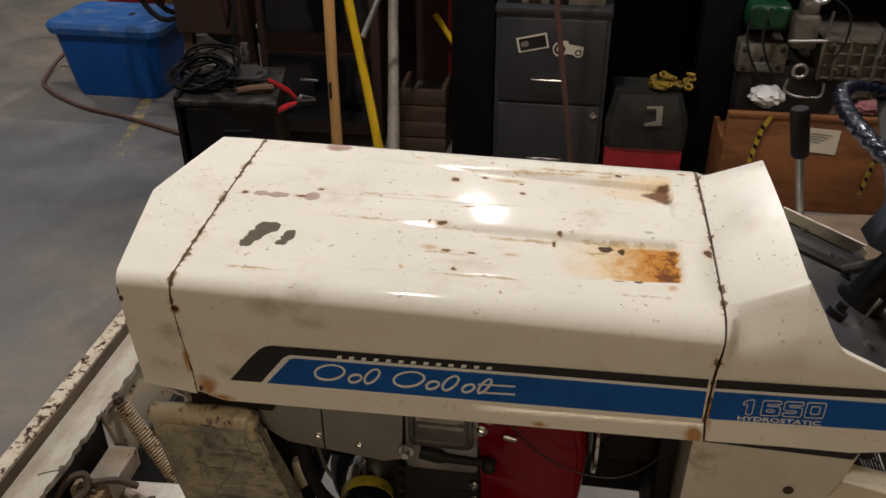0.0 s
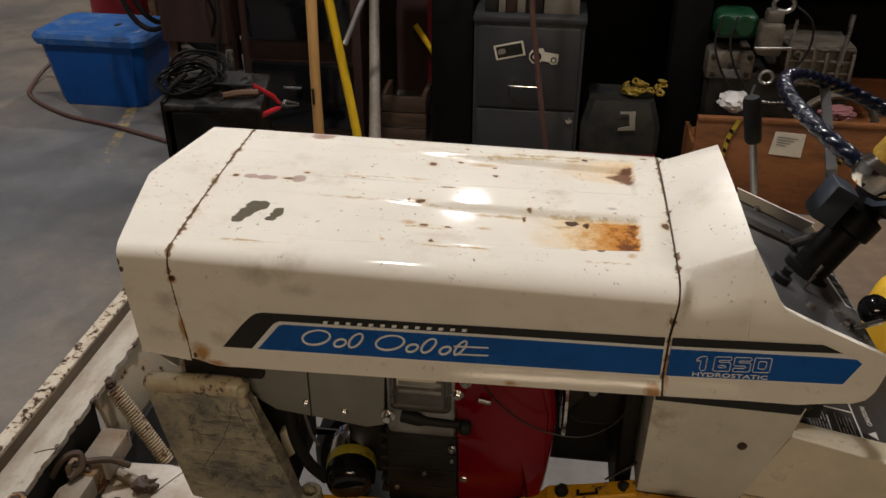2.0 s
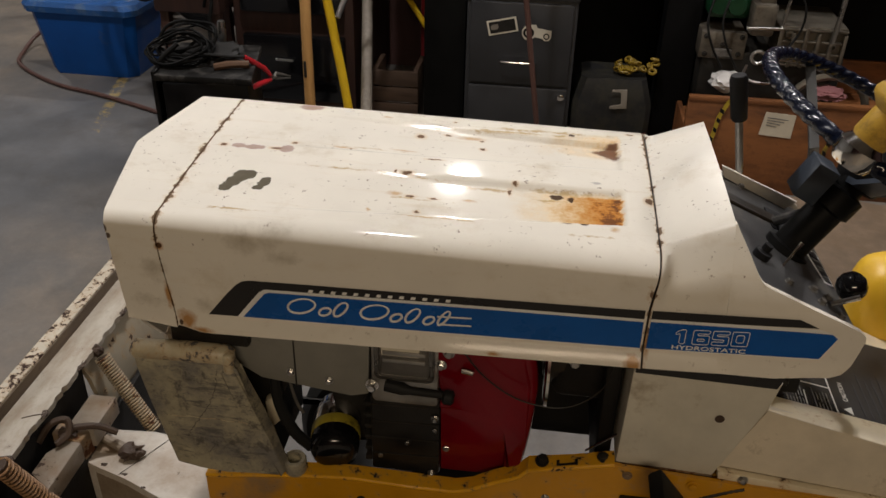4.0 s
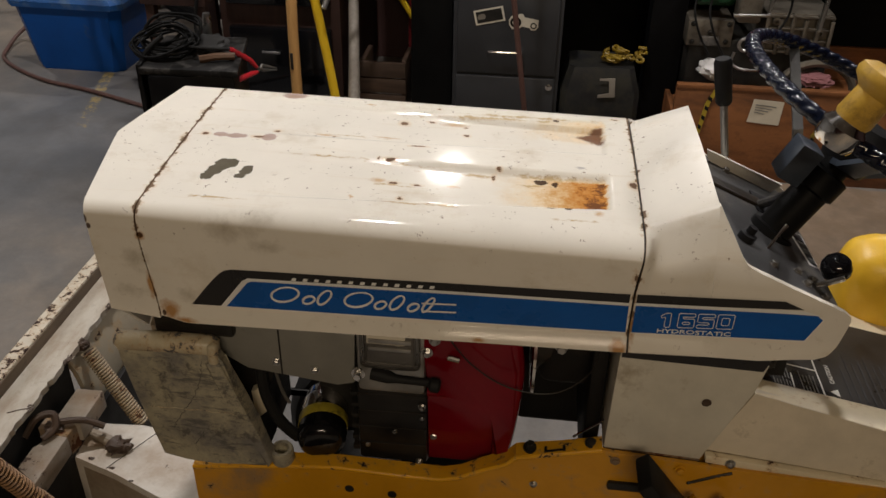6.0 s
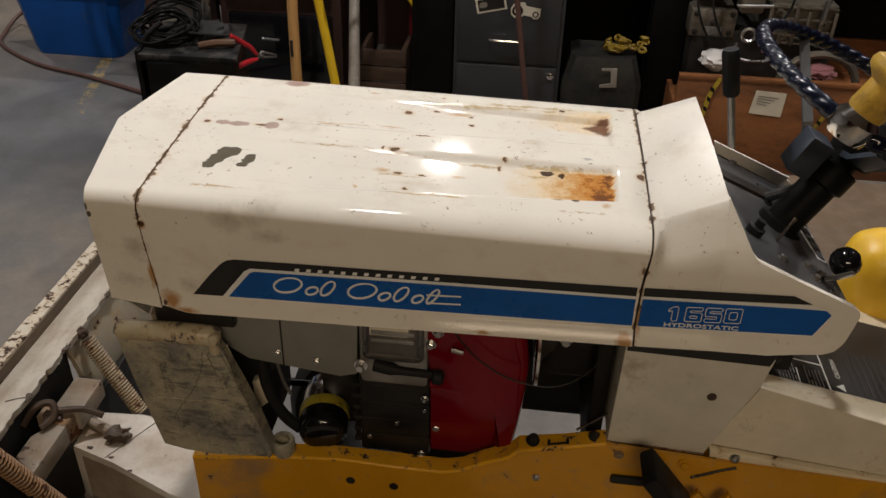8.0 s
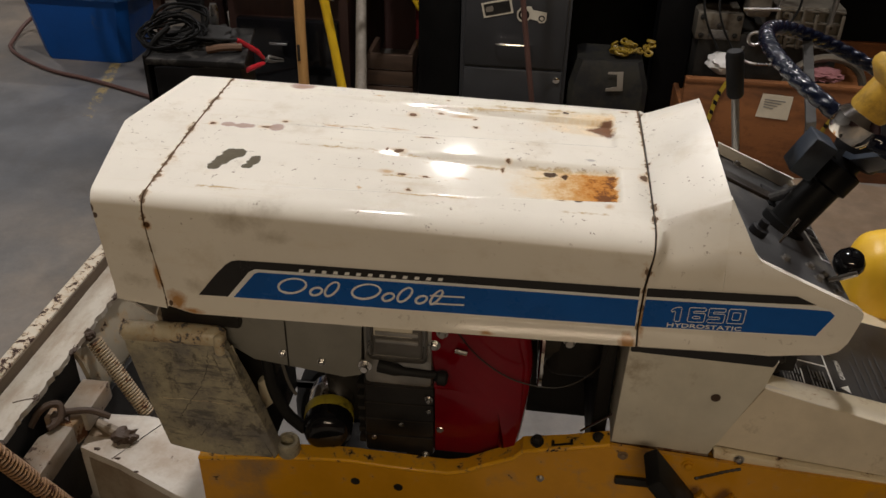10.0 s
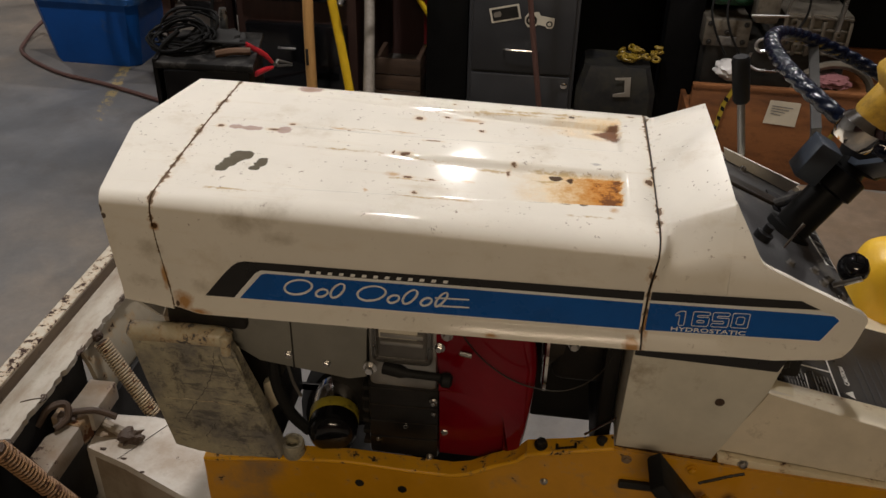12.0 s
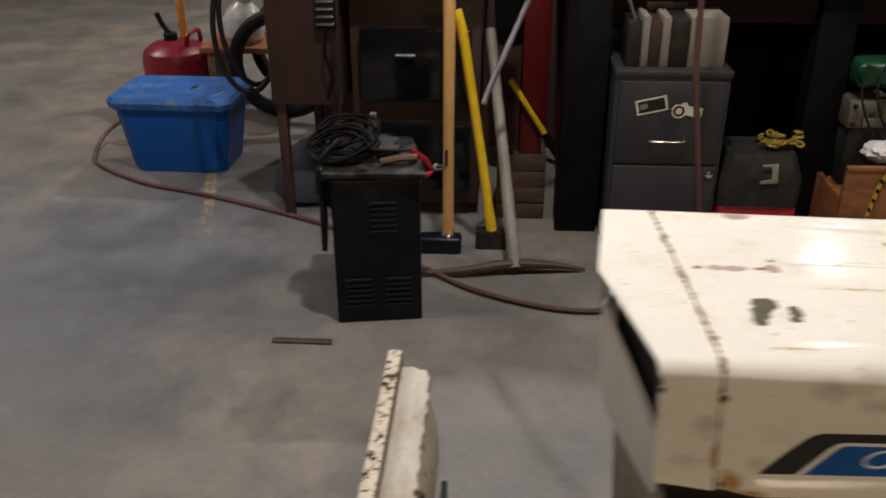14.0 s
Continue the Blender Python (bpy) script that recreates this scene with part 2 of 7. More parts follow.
    if marks:
        warp = n.new("ShaderNodeTexNoise")
        warp.inputs["Scale"].default_value, warp.inputs["Detail"].default_value, warp.inputs["Roughness"].default_value = 75, 6, 0.75
        l.new(v, warp.inputs["Vector"])
        shift = n.new("ShaderNodeVectorMath")
        shift.operation = "MULTIPLY_ADD"
        shift.inputs[1].default_value = (0.018, 0.014, 0.0)
        l.new(warp.outputs["Color"], shift.inputs[0])
        l.new(v, shift.inputs[2])
        back = n.new("ShaderNodeVectorMath")
        back.operation = "SUBTRACT"
        back.inputs[1].default_value = (0.009, 0.007, 0.0)
        l.new(shift.outputs[0], back.inputs[0])
        w = back.outputs[0]
        sep = n.new("ShaderNodeSeparateXYZ")
        l.new(w, sep.inputs[0])
        x, y = sep.outputs[0], sep.outputs[1]
        # rust that gathered at the rear ends of the two channels
        inside = calc(n, l, "MULTIPLY", window(n, l, y, 0.086, 0.162, 0.005), ramp(n, l, x, -0.031, -0.036))
        near = calc(n, l, "MULTIPLY", inside, ramp(n, l, x, -0.185, -0.05))
        far = calc(n, l, "MULTIPLY", calc(n, l, "MULTIPLY", window(n, l, y, 0.285, 0.348, 0.012), ramp(n, l, x, -0.026, -0.034)), ramp(n, l, x, -0.17, -0.03, 0, 0.60))
        heat = calc(n, l, "MULTIPLY", calc(n, l, "MAXIMUM", near, far), top)
        grain = calc(n, l, "ADD", heat, calc(n, l, "MULTIPLY", calc(n, l, "SUBTRACT", mid, 0.5), 1.1))
        stain = calc(n, l, "MULTIPLY", ramp(n, l, grain, 0.0, 0.80), ramp(n, l, heat, 0.0, 0.25))
        c = mix(n, l, calc(n, l, "MULTIPLY", stain, 0.85), c, (0.66, 0.43, 0.14))
        c = mix(n, l, calc(n, l, "MULTIPLY", ramp(n, l, grain, 0.46, 0.95, 0, 0.94), ramp(n, l, heat, 0.25, 0.6)), c, (0.46, 0.17, 0.018))
        c = mix(n, l, calc(n, l, "MULTIPLY", ramp(n, l, grain, 0.94, 1.06), 0.85), c, (0.10, 0.034, 0.014))
        back_off = calc(n, l, "MULTIPLY", calc(n, l, "MAXIMUM", calc(n, l, "SUBTRACT", -0.036, x), 0.0), 29.0)
        wedge = calc(n, l, "ADD", calc(n, l, "DIVIDE", calc(n, l, "ABSOLUTE", calc(n, l, "SUBTRACT", y, 0.303)), 0.026), back_off)
        tri = calc(n, l, "MULTIPLY", calc(n, l, "MULTIPLY", ramp(n, l, wedge, 1.1, 0.85), ramp(n, l, x, -0.030, -0.035)), top)
        c = mix(n, l, calc(n, l, "MULTIPLY", tri, 0.9), c, mix(n, l, mid, (0.05, 0.02, 0.014), (0.20, 0.08, 0.045)))
        streak = calc(n, l, "MULTIPLY", ramp(n, l, nearest(n, l, w, STREAKS), 1.3, 0.4, 0, 0.7), top)
        c = mix(n, l, streak, c, (0.50, 0.30, 0.12))
        thin = calc(n, l, "ADD", nearest(n, l, w, LINES), calc(n, l, "MULTIPLY", calc(n, l, "SUBTRACT", patch, 0.48), 5.0))
        c = mix(n, l, calc(n, l, "MULTIPLY", ramp(n, l, thin, 1.1, 0.2, 0, 0.75), top), c, (0.42, 0.28, 0.10))
        spot = nearest(n, l, w, SPOTS)
        c = mix(n, l, calc(n, l, "MULTIPLY", ramp(n, l, spot, 1.9, 0.9, 0, 0.42), top), c, (0.58, 0.36, 0.13))
        core = calc(n, l, "MULTIPLY", ramp(n, l, spot, 1.05, 0.75, 0, 0.92), top)
        c = mix(n, l, core, c, mix(n, l, mid, (0.03, 0.014, 0.008), (0.16, 0.07, 0.025)))
        prim = calc(n, l, "MULTIPLY", ramp(n, l, nearest(n, l, w, PRIMER), 1.1, 0.85, 0, 0.8), top)
        c = mix(n, l, prim, c, mix(n, l, mid, (0.20, 0.10, 0.08), (0.42, 0.30, 0.26)))
        scr = calc(n, l, "MULTIPLY", ramp(n, l, nearest(n, l, w, SCRAPES), 1.2, 0.6, 0, 0.6), top)
        c = mix(n, l, scr, c, (0.28, 0.27, 0.27))
        blk = calc(n, l, "MULTIPLY", ramp(n, l, nearest(n, l, w, BLACKENED), 1.1, 0.85, 0, 0.95), top)
        c = mix(n, l, blk, c, (0.045, 0.022, 0.012))
        bare = calc(n, l, "MULTIPLY", ramp(n, l, nearest(n, l, w, BARE), 1.04, 0.96), top)
        c = mix(n, l, bare, c, mix(n, l, mid, (0.075, 0.066, 0.045), (0.15, 0.13, 0.095)))
        worn = union(n, l, [bare, core, blk, tri, prim, calc(n, l, "MULTIPLY", stain, 0.8)])
        rough = calc(n, l, "MAXIMUM", rough, calc(n, l, "MULTIPLY", worn, 0.8))
        bump_to(n, l, calc(n, l, "ADD", calc(n, l, "MULTIPLY", fine, 0.08), calc(n, l, "MULTIPLY", worn, -1.0)), 0.08)
    else:
        bump_to(n, l, calc(n, l, "ADD", calc(n, l, "MULTIPLY", mid, 0.5), fine), 0.02)
    l.new(c, p.inputs["Base Color"])
    p.inputs["Specular IOR Level"].default_value = 0.09
    l.new(rough, p.inputs["Roughness"])
    return m


def wood(name, col, dark, along=(0, 0, 1), scale=9.0, rough=0.55):
    m, n, l = nodes_of(name)
    p = n["Principled BSDF"]
    mp = n.new("ShaderNodeMapping")
    mp.inputs["Scale"].default_value = tuple(0.12 if a else 1.0 for a in along)
    l.new(coords(n), mp.inputs["Vector"])
    g1, g2 = noise_node(n, l, scale * 9, 8, 0.7, mp.outputs[0]), noise_node(n, l, scale, 5, 0.6, mp.outputs[0])
    c = mix(n, l, ramp(n, l, g1, 0.3, 0.75), dark, col)
    c = mix(n, l, ramp(n, l, g2, 0.4, 0.75, 0, 0.55), c, dark)
    l.new(c, p.inputs["Base Color"])
    l.new(ramp(n, l, g2, 0.3, 0.7, rough - 0.1, rough + 0.15), p.inputs["Roughness"])
    bump_to(n, l, g1, 0.2)
    return m


def concrete(name):
    """Power-trowelled slab: clouds of grey and brown, oily stains, a worn yellow line."""
    m, n, l = nodes_of(name)
    p = n["Principled BSDF"]
    v = coords(n)
    c1, c2, c3 = noise_node(n, l, 0.55, 7, 0.6, v), noise_node(n, l, 2.6, 8, 0.65, v), noise_node(n, l, 60, 5, 0.7, v)
    c = mix(n, l, ramp(n, l, c1, 0.35, 0.65), (0.132, 0.133, 0.138), (0.280, 0.216, 0.150))
    c = mix(n, l, ramp(n, l, c2, 0.32, 0.62), (0.100, 0.095, 0.090), c)
    c = mix(n, l, ramp(n, l, c3, 0.35, 0.8, 0, 0.35), c, (0.24, 0.23, 0.21))
    pale = ramp(n, l, noise_node(n, l, 1.1, 7, 0.65, v), 0.54, 0.70, 0, 0.35)
    c = mix(n, l, pale, c, (0.27, 0.25, 0.22))
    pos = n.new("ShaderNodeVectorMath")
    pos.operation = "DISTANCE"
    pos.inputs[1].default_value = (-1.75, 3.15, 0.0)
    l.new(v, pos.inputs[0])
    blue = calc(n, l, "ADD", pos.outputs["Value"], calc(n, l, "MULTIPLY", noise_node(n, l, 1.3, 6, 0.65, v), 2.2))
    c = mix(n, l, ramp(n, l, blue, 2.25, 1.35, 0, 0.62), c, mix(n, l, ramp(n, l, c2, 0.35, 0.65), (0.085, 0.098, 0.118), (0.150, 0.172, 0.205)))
    stain = ramp(n, l, noise_node(n, l, 1.9, 9, 0.74, v), 0.53, 0.70, 0, 0.65)
    c = mix(n, l, stain, c, (0.075, 0.062, 0.05))
    cloud = noise_node(n, l, 8, 10, 0.76, v)
    c = mix(n, l, ramp(n, l, cloud, 0.40, 0.62, 0.30, 0), c, (0.085, 0.080, 0.078))
    grit = noise_node(n, l, 95, 4, 0.8, v)
    c = mix(n, l, ramp(n, l, grit, 0.70, 0.76, 0, 0.55), c, (0.34, 0.32, 0.29))
    c = mix(n, l, ramp(n, l, grit, 0.30, 0.25, 0, 0.6), c, (0.05, 0.045, 0.04))
    sep = n.new("ShaderNodeSeparateXYZ")
    l.new(v, sep.inputs[0])
    # the line runs from (-1.86, 4.1) to (-1.5, 2.7)
    off = calc(n, l, "ADD", calc(n, l, "MULTIPLY", calc(n, l, "ADD", sep.outputs[0], 1.80), 0.968), calc(n, l, "MULTIPLY", calc(n, l, "SUBTRACT", sep.outputs[1], 3.83), 0.25))
    near = ramp(n, l, calc(n, l, "ABSOLUTE", off), 0.02, 0.055, 1, 0)
    ends = calc(n, l, "MULTIPLY", ramp(n, l, sep.outputs[1], 2.55, 3.5), ramp(n, l, sep.outputs[1], 5.2, 4.4))
    paint = ramp(n, l, calc(n, l, "ADD", calc(n, l, "MULTIPLY", calc(n, l, "MULTIPLY", near, ends), 0.34), noise_node(n, l, 14, 8, 0.85, v)), 0.80, 0.86)
    c = mix(n, l, calc(n, l, "MULTIPLY", paint, calc(n, l, "MULTIPLY", near, 0.62)), c, (0.50, 0.36, 0.10))
    l.new(c, p.inputs["Base Color"])
    l.new(ramp(n, l, c2, 0.3, 0.7, 0.42, 0.68), p.inputs["Roughness"])
    bump_to(n, l, calc(n, l, "ADD", c3, calc(n, l, "MULTIPLY", c2, 0.6)), 0.12, 0.004)
    return m


def scuffed(name):
    """Cream paint worn to grey with fine slanting scratches and greasy dirt."""
    m, n, l = nodes_of(name)
    p = n["Principled BSDF"]
    v = coords(n)
    mp = n.new("ShaderNodeMapping")
    mp.inputs["Rotation"].default_value, mp.inputs["Scale"].default_value = (0, radians(38), 0), (14.0, 1.0, 1.4)
    l.new(v, mp.inputs["Vector"])
    big, mid, fine = noise_node(n, l, 9, 9, 0.72, v), noise_node(n, l, 24, 9, 0.78, v), noise_node(n, l, 190, 4, 0.7, v)
    lines = noise_node(n, l, 40, 4, 0.7, mp.outputs[0])
    c = mix(n, l, ramp(n, l, mid, 0.35, 0.65), (0.43, 0.385, 0.265), (0.29, 0.265, 0.19))
    c = mix(n, l, ramp(n, l, big, 0.46, 0.62, 0, 0.8), c, (0.135, 0.13, 0.13))
    c = mix(n, l, ramp(n, l, lines, 0.64, 0.72, 0, 0.35), c, (0.080, 0.076, 0.074))
    c = mix(n, l, ramp(n, l, lines, 0.33, 0.27, 0, 0.4), c, (0.50, 0.44, 0.32))
    chips = noise_node(n, l, 75, 6, 0.72, v)
    c = mix(n, l, ramp(n, l, chips, 0.57, 0.63, 0, 0.7), c, (0.13, 0.125, 0.12))
    c = mix(n, l, ramp(n, l, fine, 0.62, 0.72, 0, 0.55), c, (0.06, 0.05, 0.04))
    c = mix(n, l, ramp(n, l, mid, 0.55, 0.62, 0, 0.8), c, (0.075, 0.066, 0.058))
    flat = n.new("ShaderNodeMapping")
    flat.inputs["Rotation"].default_value, flat.inputs["Scale"].default_value = (0, radians(-4), 0), (1.0, 1.0, 4.5)
    l.new(v, flat.inputs["Vector"])
    drag = noise_node(n, l, 17, 9, 0.74, flat.outputs[0])
    c = mix(n, l, ramp(n, l, drag, 0.53, 0.62, 0, 0.75), c, (0.066, 0.062, 0.064))
    l.new(c, p.inputs["Base Color"])
    l.new(ramp(n, l, mid, 0.3, 0.7, 0.38, 0.7), p.inputs["Roughness"])
    bump_to(n, l, calc(n, l, "ADD", mid, lines), 0.25)
    return m


HOOD = hood_paint("hood_enamel", True)
ENAMEL = hood_paint("ivory_enamel", False)
DUSTY = hood_paint("dusty_enamel", False, 0.17)
IVORY = plain("ivory_paint", (0.72, 0.64, 0.47), 0.35, var=0.15, dirt=0.35, dirt_col=(0.30, 0.22, 0.12))
SMUDGED_SHADE = plain("smudged_shade_paint", (0.62, 0.55, 0.43), 0.45, var=0.15, dirt=0.36, dirt_col=(0.24, 0.19, 0.12), grime_scale=7.0)
PANEL = plain("panel_paint", (0.60, 0.57, 0.48), 0.42, var=0.12, dirt=0.36, dirt_col=(0.26, 0.2, 0.13))
CASTING = scuffed("dirty_casting")
LIP = chipped("casting_lip_paint", (0.60, 0.53, 0.37), 1.05, rust=(0.17, 0.16, 0.155), scale=30, dirt=0.7)
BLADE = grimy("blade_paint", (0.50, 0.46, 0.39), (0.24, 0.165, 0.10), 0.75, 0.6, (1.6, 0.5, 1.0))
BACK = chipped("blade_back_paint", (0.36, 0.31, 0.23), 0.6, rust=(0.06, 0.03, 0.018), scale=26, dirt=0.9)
EDGE = chipped("blade_edge_paint", (0.64, 0.58, 0.47), 1.05, rust=(0.05, 0.022, 0.014), scale=58, dirt=0.6)
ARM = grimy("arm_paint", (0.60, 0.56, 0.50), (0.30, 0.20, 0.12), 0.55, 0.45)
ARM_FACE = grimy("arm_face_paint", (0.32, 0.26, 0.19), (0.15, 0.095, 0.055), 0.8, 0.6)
STAINED = grimy("stained_bar_paint", (0.31, 0.27, 0.22), (0.20, 0.13, 0.075), 0.8, 0.8)
DARK_RUST = grimy("dark_rust", (0.070, 0.042, 0.026), (0.034, 0.020, 0.013), 0.8, 0.6, rough=0.6)
GROOVE = grimy("shaded_rusty_groove", (0.13, 0.09, 0.056), (0.045, 0.027, 0.016), 0.9, 0.75, (1.0, 0.35, 1.0), 0.6)
RUSTY = chipped("rusty_steel", (0.20, 0.14, 0.09), 1.0, scale=30, dirt=0.6, rough=0.7)
SCRATCH = plain("dark_scratch", (0.085, 0.075, 0.065), 0.7, var=0.4)
SPRING = chipped("spring_paint", (0.36, 0.29, 0.19), 0.85, rust=(0.13, 0.05, 0.02), scale=60)
YELLOW = chipped("yellow_frame", (0.64, 0.30, 0.010), 0.34, rust=(0.05, 0.03, 0.02), scale=28, dirt=0.8, rough=0.35)
SEAT = plain("yellow_vinyl", (0.78, 0.47, 0.03), 0.38, var=0.1, bump=0.2)
KNOB = plain("amber_plastic", (0.54, 0.33, 0.045), 0.4, var=0.25, dirt=0.35, dirt_col=(0.22, 0.13, 0.03), grime_scale=22)
BLACK = plain("black_plastic", (0.010, 0.010, 0.011), 0.5, spec=0.22, var=0.3)
GLOSS = plain("black_gloss", (0.006, 0.006, 0.007), 0.10, var=0.3, bump=0.03)
RUBBER = plain("rubber", (0.012, 0.012, 0.012), 0.6, spec=0.2, var=0.3)
# near-black iron; in the engine bay and behind the blade it paints in shade
SOOT_SHADE = plain("sooty_shade_iron", (0.010, 0.009, 0.008), 0.55, spec=0.25, var=0.5, dirt=0.3, dirt_col=(0.03, 0.022, 0.014))
BEAD = chipped("worn_yellow_edge", (0.80, 0.40, 0.015), 0.66, rust=(0.03, 0.02, 0.015), scale=75, dirt=0.3, rough=0.28)
BLUE = plain("decal_blue", (0.006, 0.092, 0.37), 0.30, spec=0.25, var=0.15)
DECAL_BLACK = plain("decal_black", (0.014, 0.013, 0.013), 0.34, var=0.3)
DECAL_WHITE = plain("decal_white", (0.80, 0.80, 0.77), 0.35, var=0.1)
STEEL = plain("steel", (0.50, 0.49, 0.47), 0.32, metal=1.0, var=0.25)
CHROME = plain("chrome", (0.80, 0.78, 0.75), 0.12, metal=1.0, var=0.15, bump=0.05)
DULL = plain("dull_metal", (0.20, 0.19, 0.175), 0.5, metal=0.6, var=0.35, dirt=0.5)
SHROUD = plain("shroud_grey", (0.215, 0.21, 0.185), 0.5, var=0.15, dirt=0.25)
ALU = plain("cast_aluminium", (0.50, 0.49, 0.46), 0.42, metal=0.85, var=0.3, dirt=0.3)
GREASY = plain("greasy_iron", (0.030, 0.028, 0.025), 0.45, metal=0.3, spec=0.3, var=0.5, dirt=0.5)
RED = plain("red_enamel", (0.16, 0.0025, 0.008), 0.12, var=0.2, spec=0.35, dirt=0.15, dirt_col=(0.06, 0.006, 0.006), bump=0.04)
DASH = plain("dash_grey", (0.06, 0.06, 0.062), 0.4, var=0.4, dirt=0.4, dirt_col=(0.2, 0.18, 0.15))
SPOKE = plain("spoke_grey", (0.085, 0.083, 0.08), 0.35, metal=0.4, var=0.25)
SLATE = plain("slate_plastic", (0.034, 0.044, 0.060), 0.42, var=0.25)
BRAID = plain("blue_grip", (0.004, 0.007, 0.020), 0.22, var=0.3, bump=0.05)
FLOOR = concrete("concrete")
WALL = plain("dark_wall", (0.055, 0.022, 0.020), 0.7, var=0.35, scale=2.0)
SHEET = plain("white_sheet_wall", (0.55, 0.55, 0.54), 0.5, var=0.1, scale=1.0)
CEIL = plain("grey_ceiling", (0.35, 0.33, 0.30), 0.8, var=0.15, scale=1.0)
TOTE = plain("blue_tote", (0.006, 0.075, 0.32), 0.45, spec=0.25, var=0.12, dirt=0.15, dirt_col=(0.05, 0.09, 0.16))
CABINET = plain("cabinet_grey", (0.028, 0.029, 0.032), 0.42, var=0.12, dirt=0.12)
HANDLE_WOOD = wood("handle_wood", (0.62, 0.36, 0.13), (0.42, 0.22, 0.07))
GREY_WOOD = wood("weathered_wood", (0.27, 0.24, 0.20), (0.15, 0.125, 0.10))
BROWN_WOOD = wood("brown_wood", (0.060, 0.025, 0.017), (0.027, 0.012, 0.009), scale=5)
PLY = grimy("stained_plywood", (0.27, 0.105, 0.035), (0.085, 0.032, 0.013), 0.85, 0.25, (0.35, 1.0, 1.3), 0.5)
BENCH = wood("bench_top", (0.075, 0.055, 0.042), (0.03, 0.023, 0.019), along=(1, 0, 0))
FIBRE = plain("yellow_fibreglass", (0.80, 0.52, 0.02), 0.35, var=0.12, dirt=0.12)
HOSE = plain("red_hose", (0.105, 0.050, 0.040), 0.55, var=0.3)
ORANGE = plain("orange_flag", (0.80, 0.09, 0.015), 0.6, var=0.12)
FUEL = plain("fuel_can_red", (0.22, 0.012, 0.022), 0.35, var=0.2)
PAPER = plain("paper", (0.62, 0.57, 0.46), 0.7, var=0.12)
WHITE = plain("white_plastic", (0.70, 0.69, 0.68), 0.45, var=0.1)
BAG = plain("white_film", (0.60, 0.58, 0.56), 0.3, var=0.2)
GREEN = plain("green_paint", (0.006, 0.045, 0.017), 0.4, var=0.3)
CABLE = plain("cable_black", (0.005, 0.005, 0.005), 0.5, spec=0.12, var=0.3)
MANILA = plain("manila_board", (0.20, 0.175, 0.14), 0.8, var=0.2, dirt=0.3)
MAROON = plain("maroon_panel", (0.13, 0.006, 0.008), 0.45, var=0.2)
CARD = plain("cardboard", (0.40, 0.27, 0.15), 0.8, var=0.15)
CHAIN = plain("yellow_chain_plastic", (0.24, 0.155, 0.012), 0.45, var=0.3, dirt=0.3)
BAND = plain("filter_label", (0.36, 0.29, 0.03), 0.3, var=0.3, dirt=0.5, dirt_col=(0.03, 0.025, 0.01), grime_scale=40)
FAINT = plain("worn_print", (0.030, 0.030, 0.034), 0.5, var=0.5)
FLOOR_SHEET = plain("floor_cardboard", (0.24, 0.175, 0.12), 0.7, var=0.3, dirt=0.6, dirt_col=(0.20, 0.14, 0.09), grime_scale=9.0)
WORN_IVORY = chipped("worn_ivory", (0.80, 0.70, 0.50), 0.40, rust=(0.09, 0.04, 0.02), scale=38, dirt=0.35, rough=0.4)
PRINT = plain("pale_print", (0.26, 0.26, 0.25), 0.5, var=0.3)
DARKALU = plain("dark_cast_alloy", (0.028, 0.026, 0.024), 0.36, metal=0.6, var=0.45, dirt=0.5, dirt_col=(0.012, 0.011, 0.010))
TAPE = plain("yellow_tape", (0.46, 0.34, 0.03), 0.4, var=0.3, dirt=0.4)

LIDBLUE = plain("dusty_blue_lid", (0.018, 0.10, 0.33), 0.5, spec=0.3, var=0.15, dirt=0.5, dirt_col=(0.10, 0.17, 0.30), grime_scale=9)
CHARGER = plain("charger_black", (0.005, 0.005, 0.0055), 0.38, spec=0.22, var=0.4, dirt=0.25, dirt_col=(0.02, 0.019, 0.018))
DUSTED = plain("dusty_black_top", (0.012, 0.0115, 0.011), 0.55, spec=0.15, var=0.5, dirt=0.55, dirt_col=(0.06, 0.056, 0.052), grime_scale=22)

# ---- building helpers ----
def V(*a):
    return Vector(a)


def root(name, x, y, z, label, category, group="", kind=""):
    ob = new(name)
    ob.location = (x, y, z)
    ob.empty_display_size = 0.05
    return tagged(ob, label, category, group, kind)


def world_of(ob):
    p = Vector((0, 0, 0))
    while ob is not None:
        p = p + ob.location
        ob = ob.parent
    return p


def part(name, bm, material, parent=None, label="", at=None, smooth=35):
    """Links a bmesh built in world metres as one mesh object; at moves it first."""
    if at is not None:
        bmesh.ops.translate(bm, verts=bm.verts, vec=at)
    if parent is not None:
        bmesh.ops.translate(bm, verts=bm.verts, vec=-world_of(parent))
    bmesh.ops.recalc_face_normals(bm, faces=bm.faces)
    me = bpy.data.meshes.new(name)
    bm.to_mesh(me)
    bm.free()
    me.materials.append(material)
    me.polygons.foreach_set("use_smooth", [True] * len(me.polygons))
    me.set_sharp_from_angle(angle=radians(smooth))
    ob = new(name, me)
    if parent is not None:
        ob.parent = parent
    return tagged(ob, label)


def thing(name, bm, material, label, category, group="", kind="", smooth=35):
    return tagged(part(name, bm, material, None, "", None, smooth), label, category, group, kind)


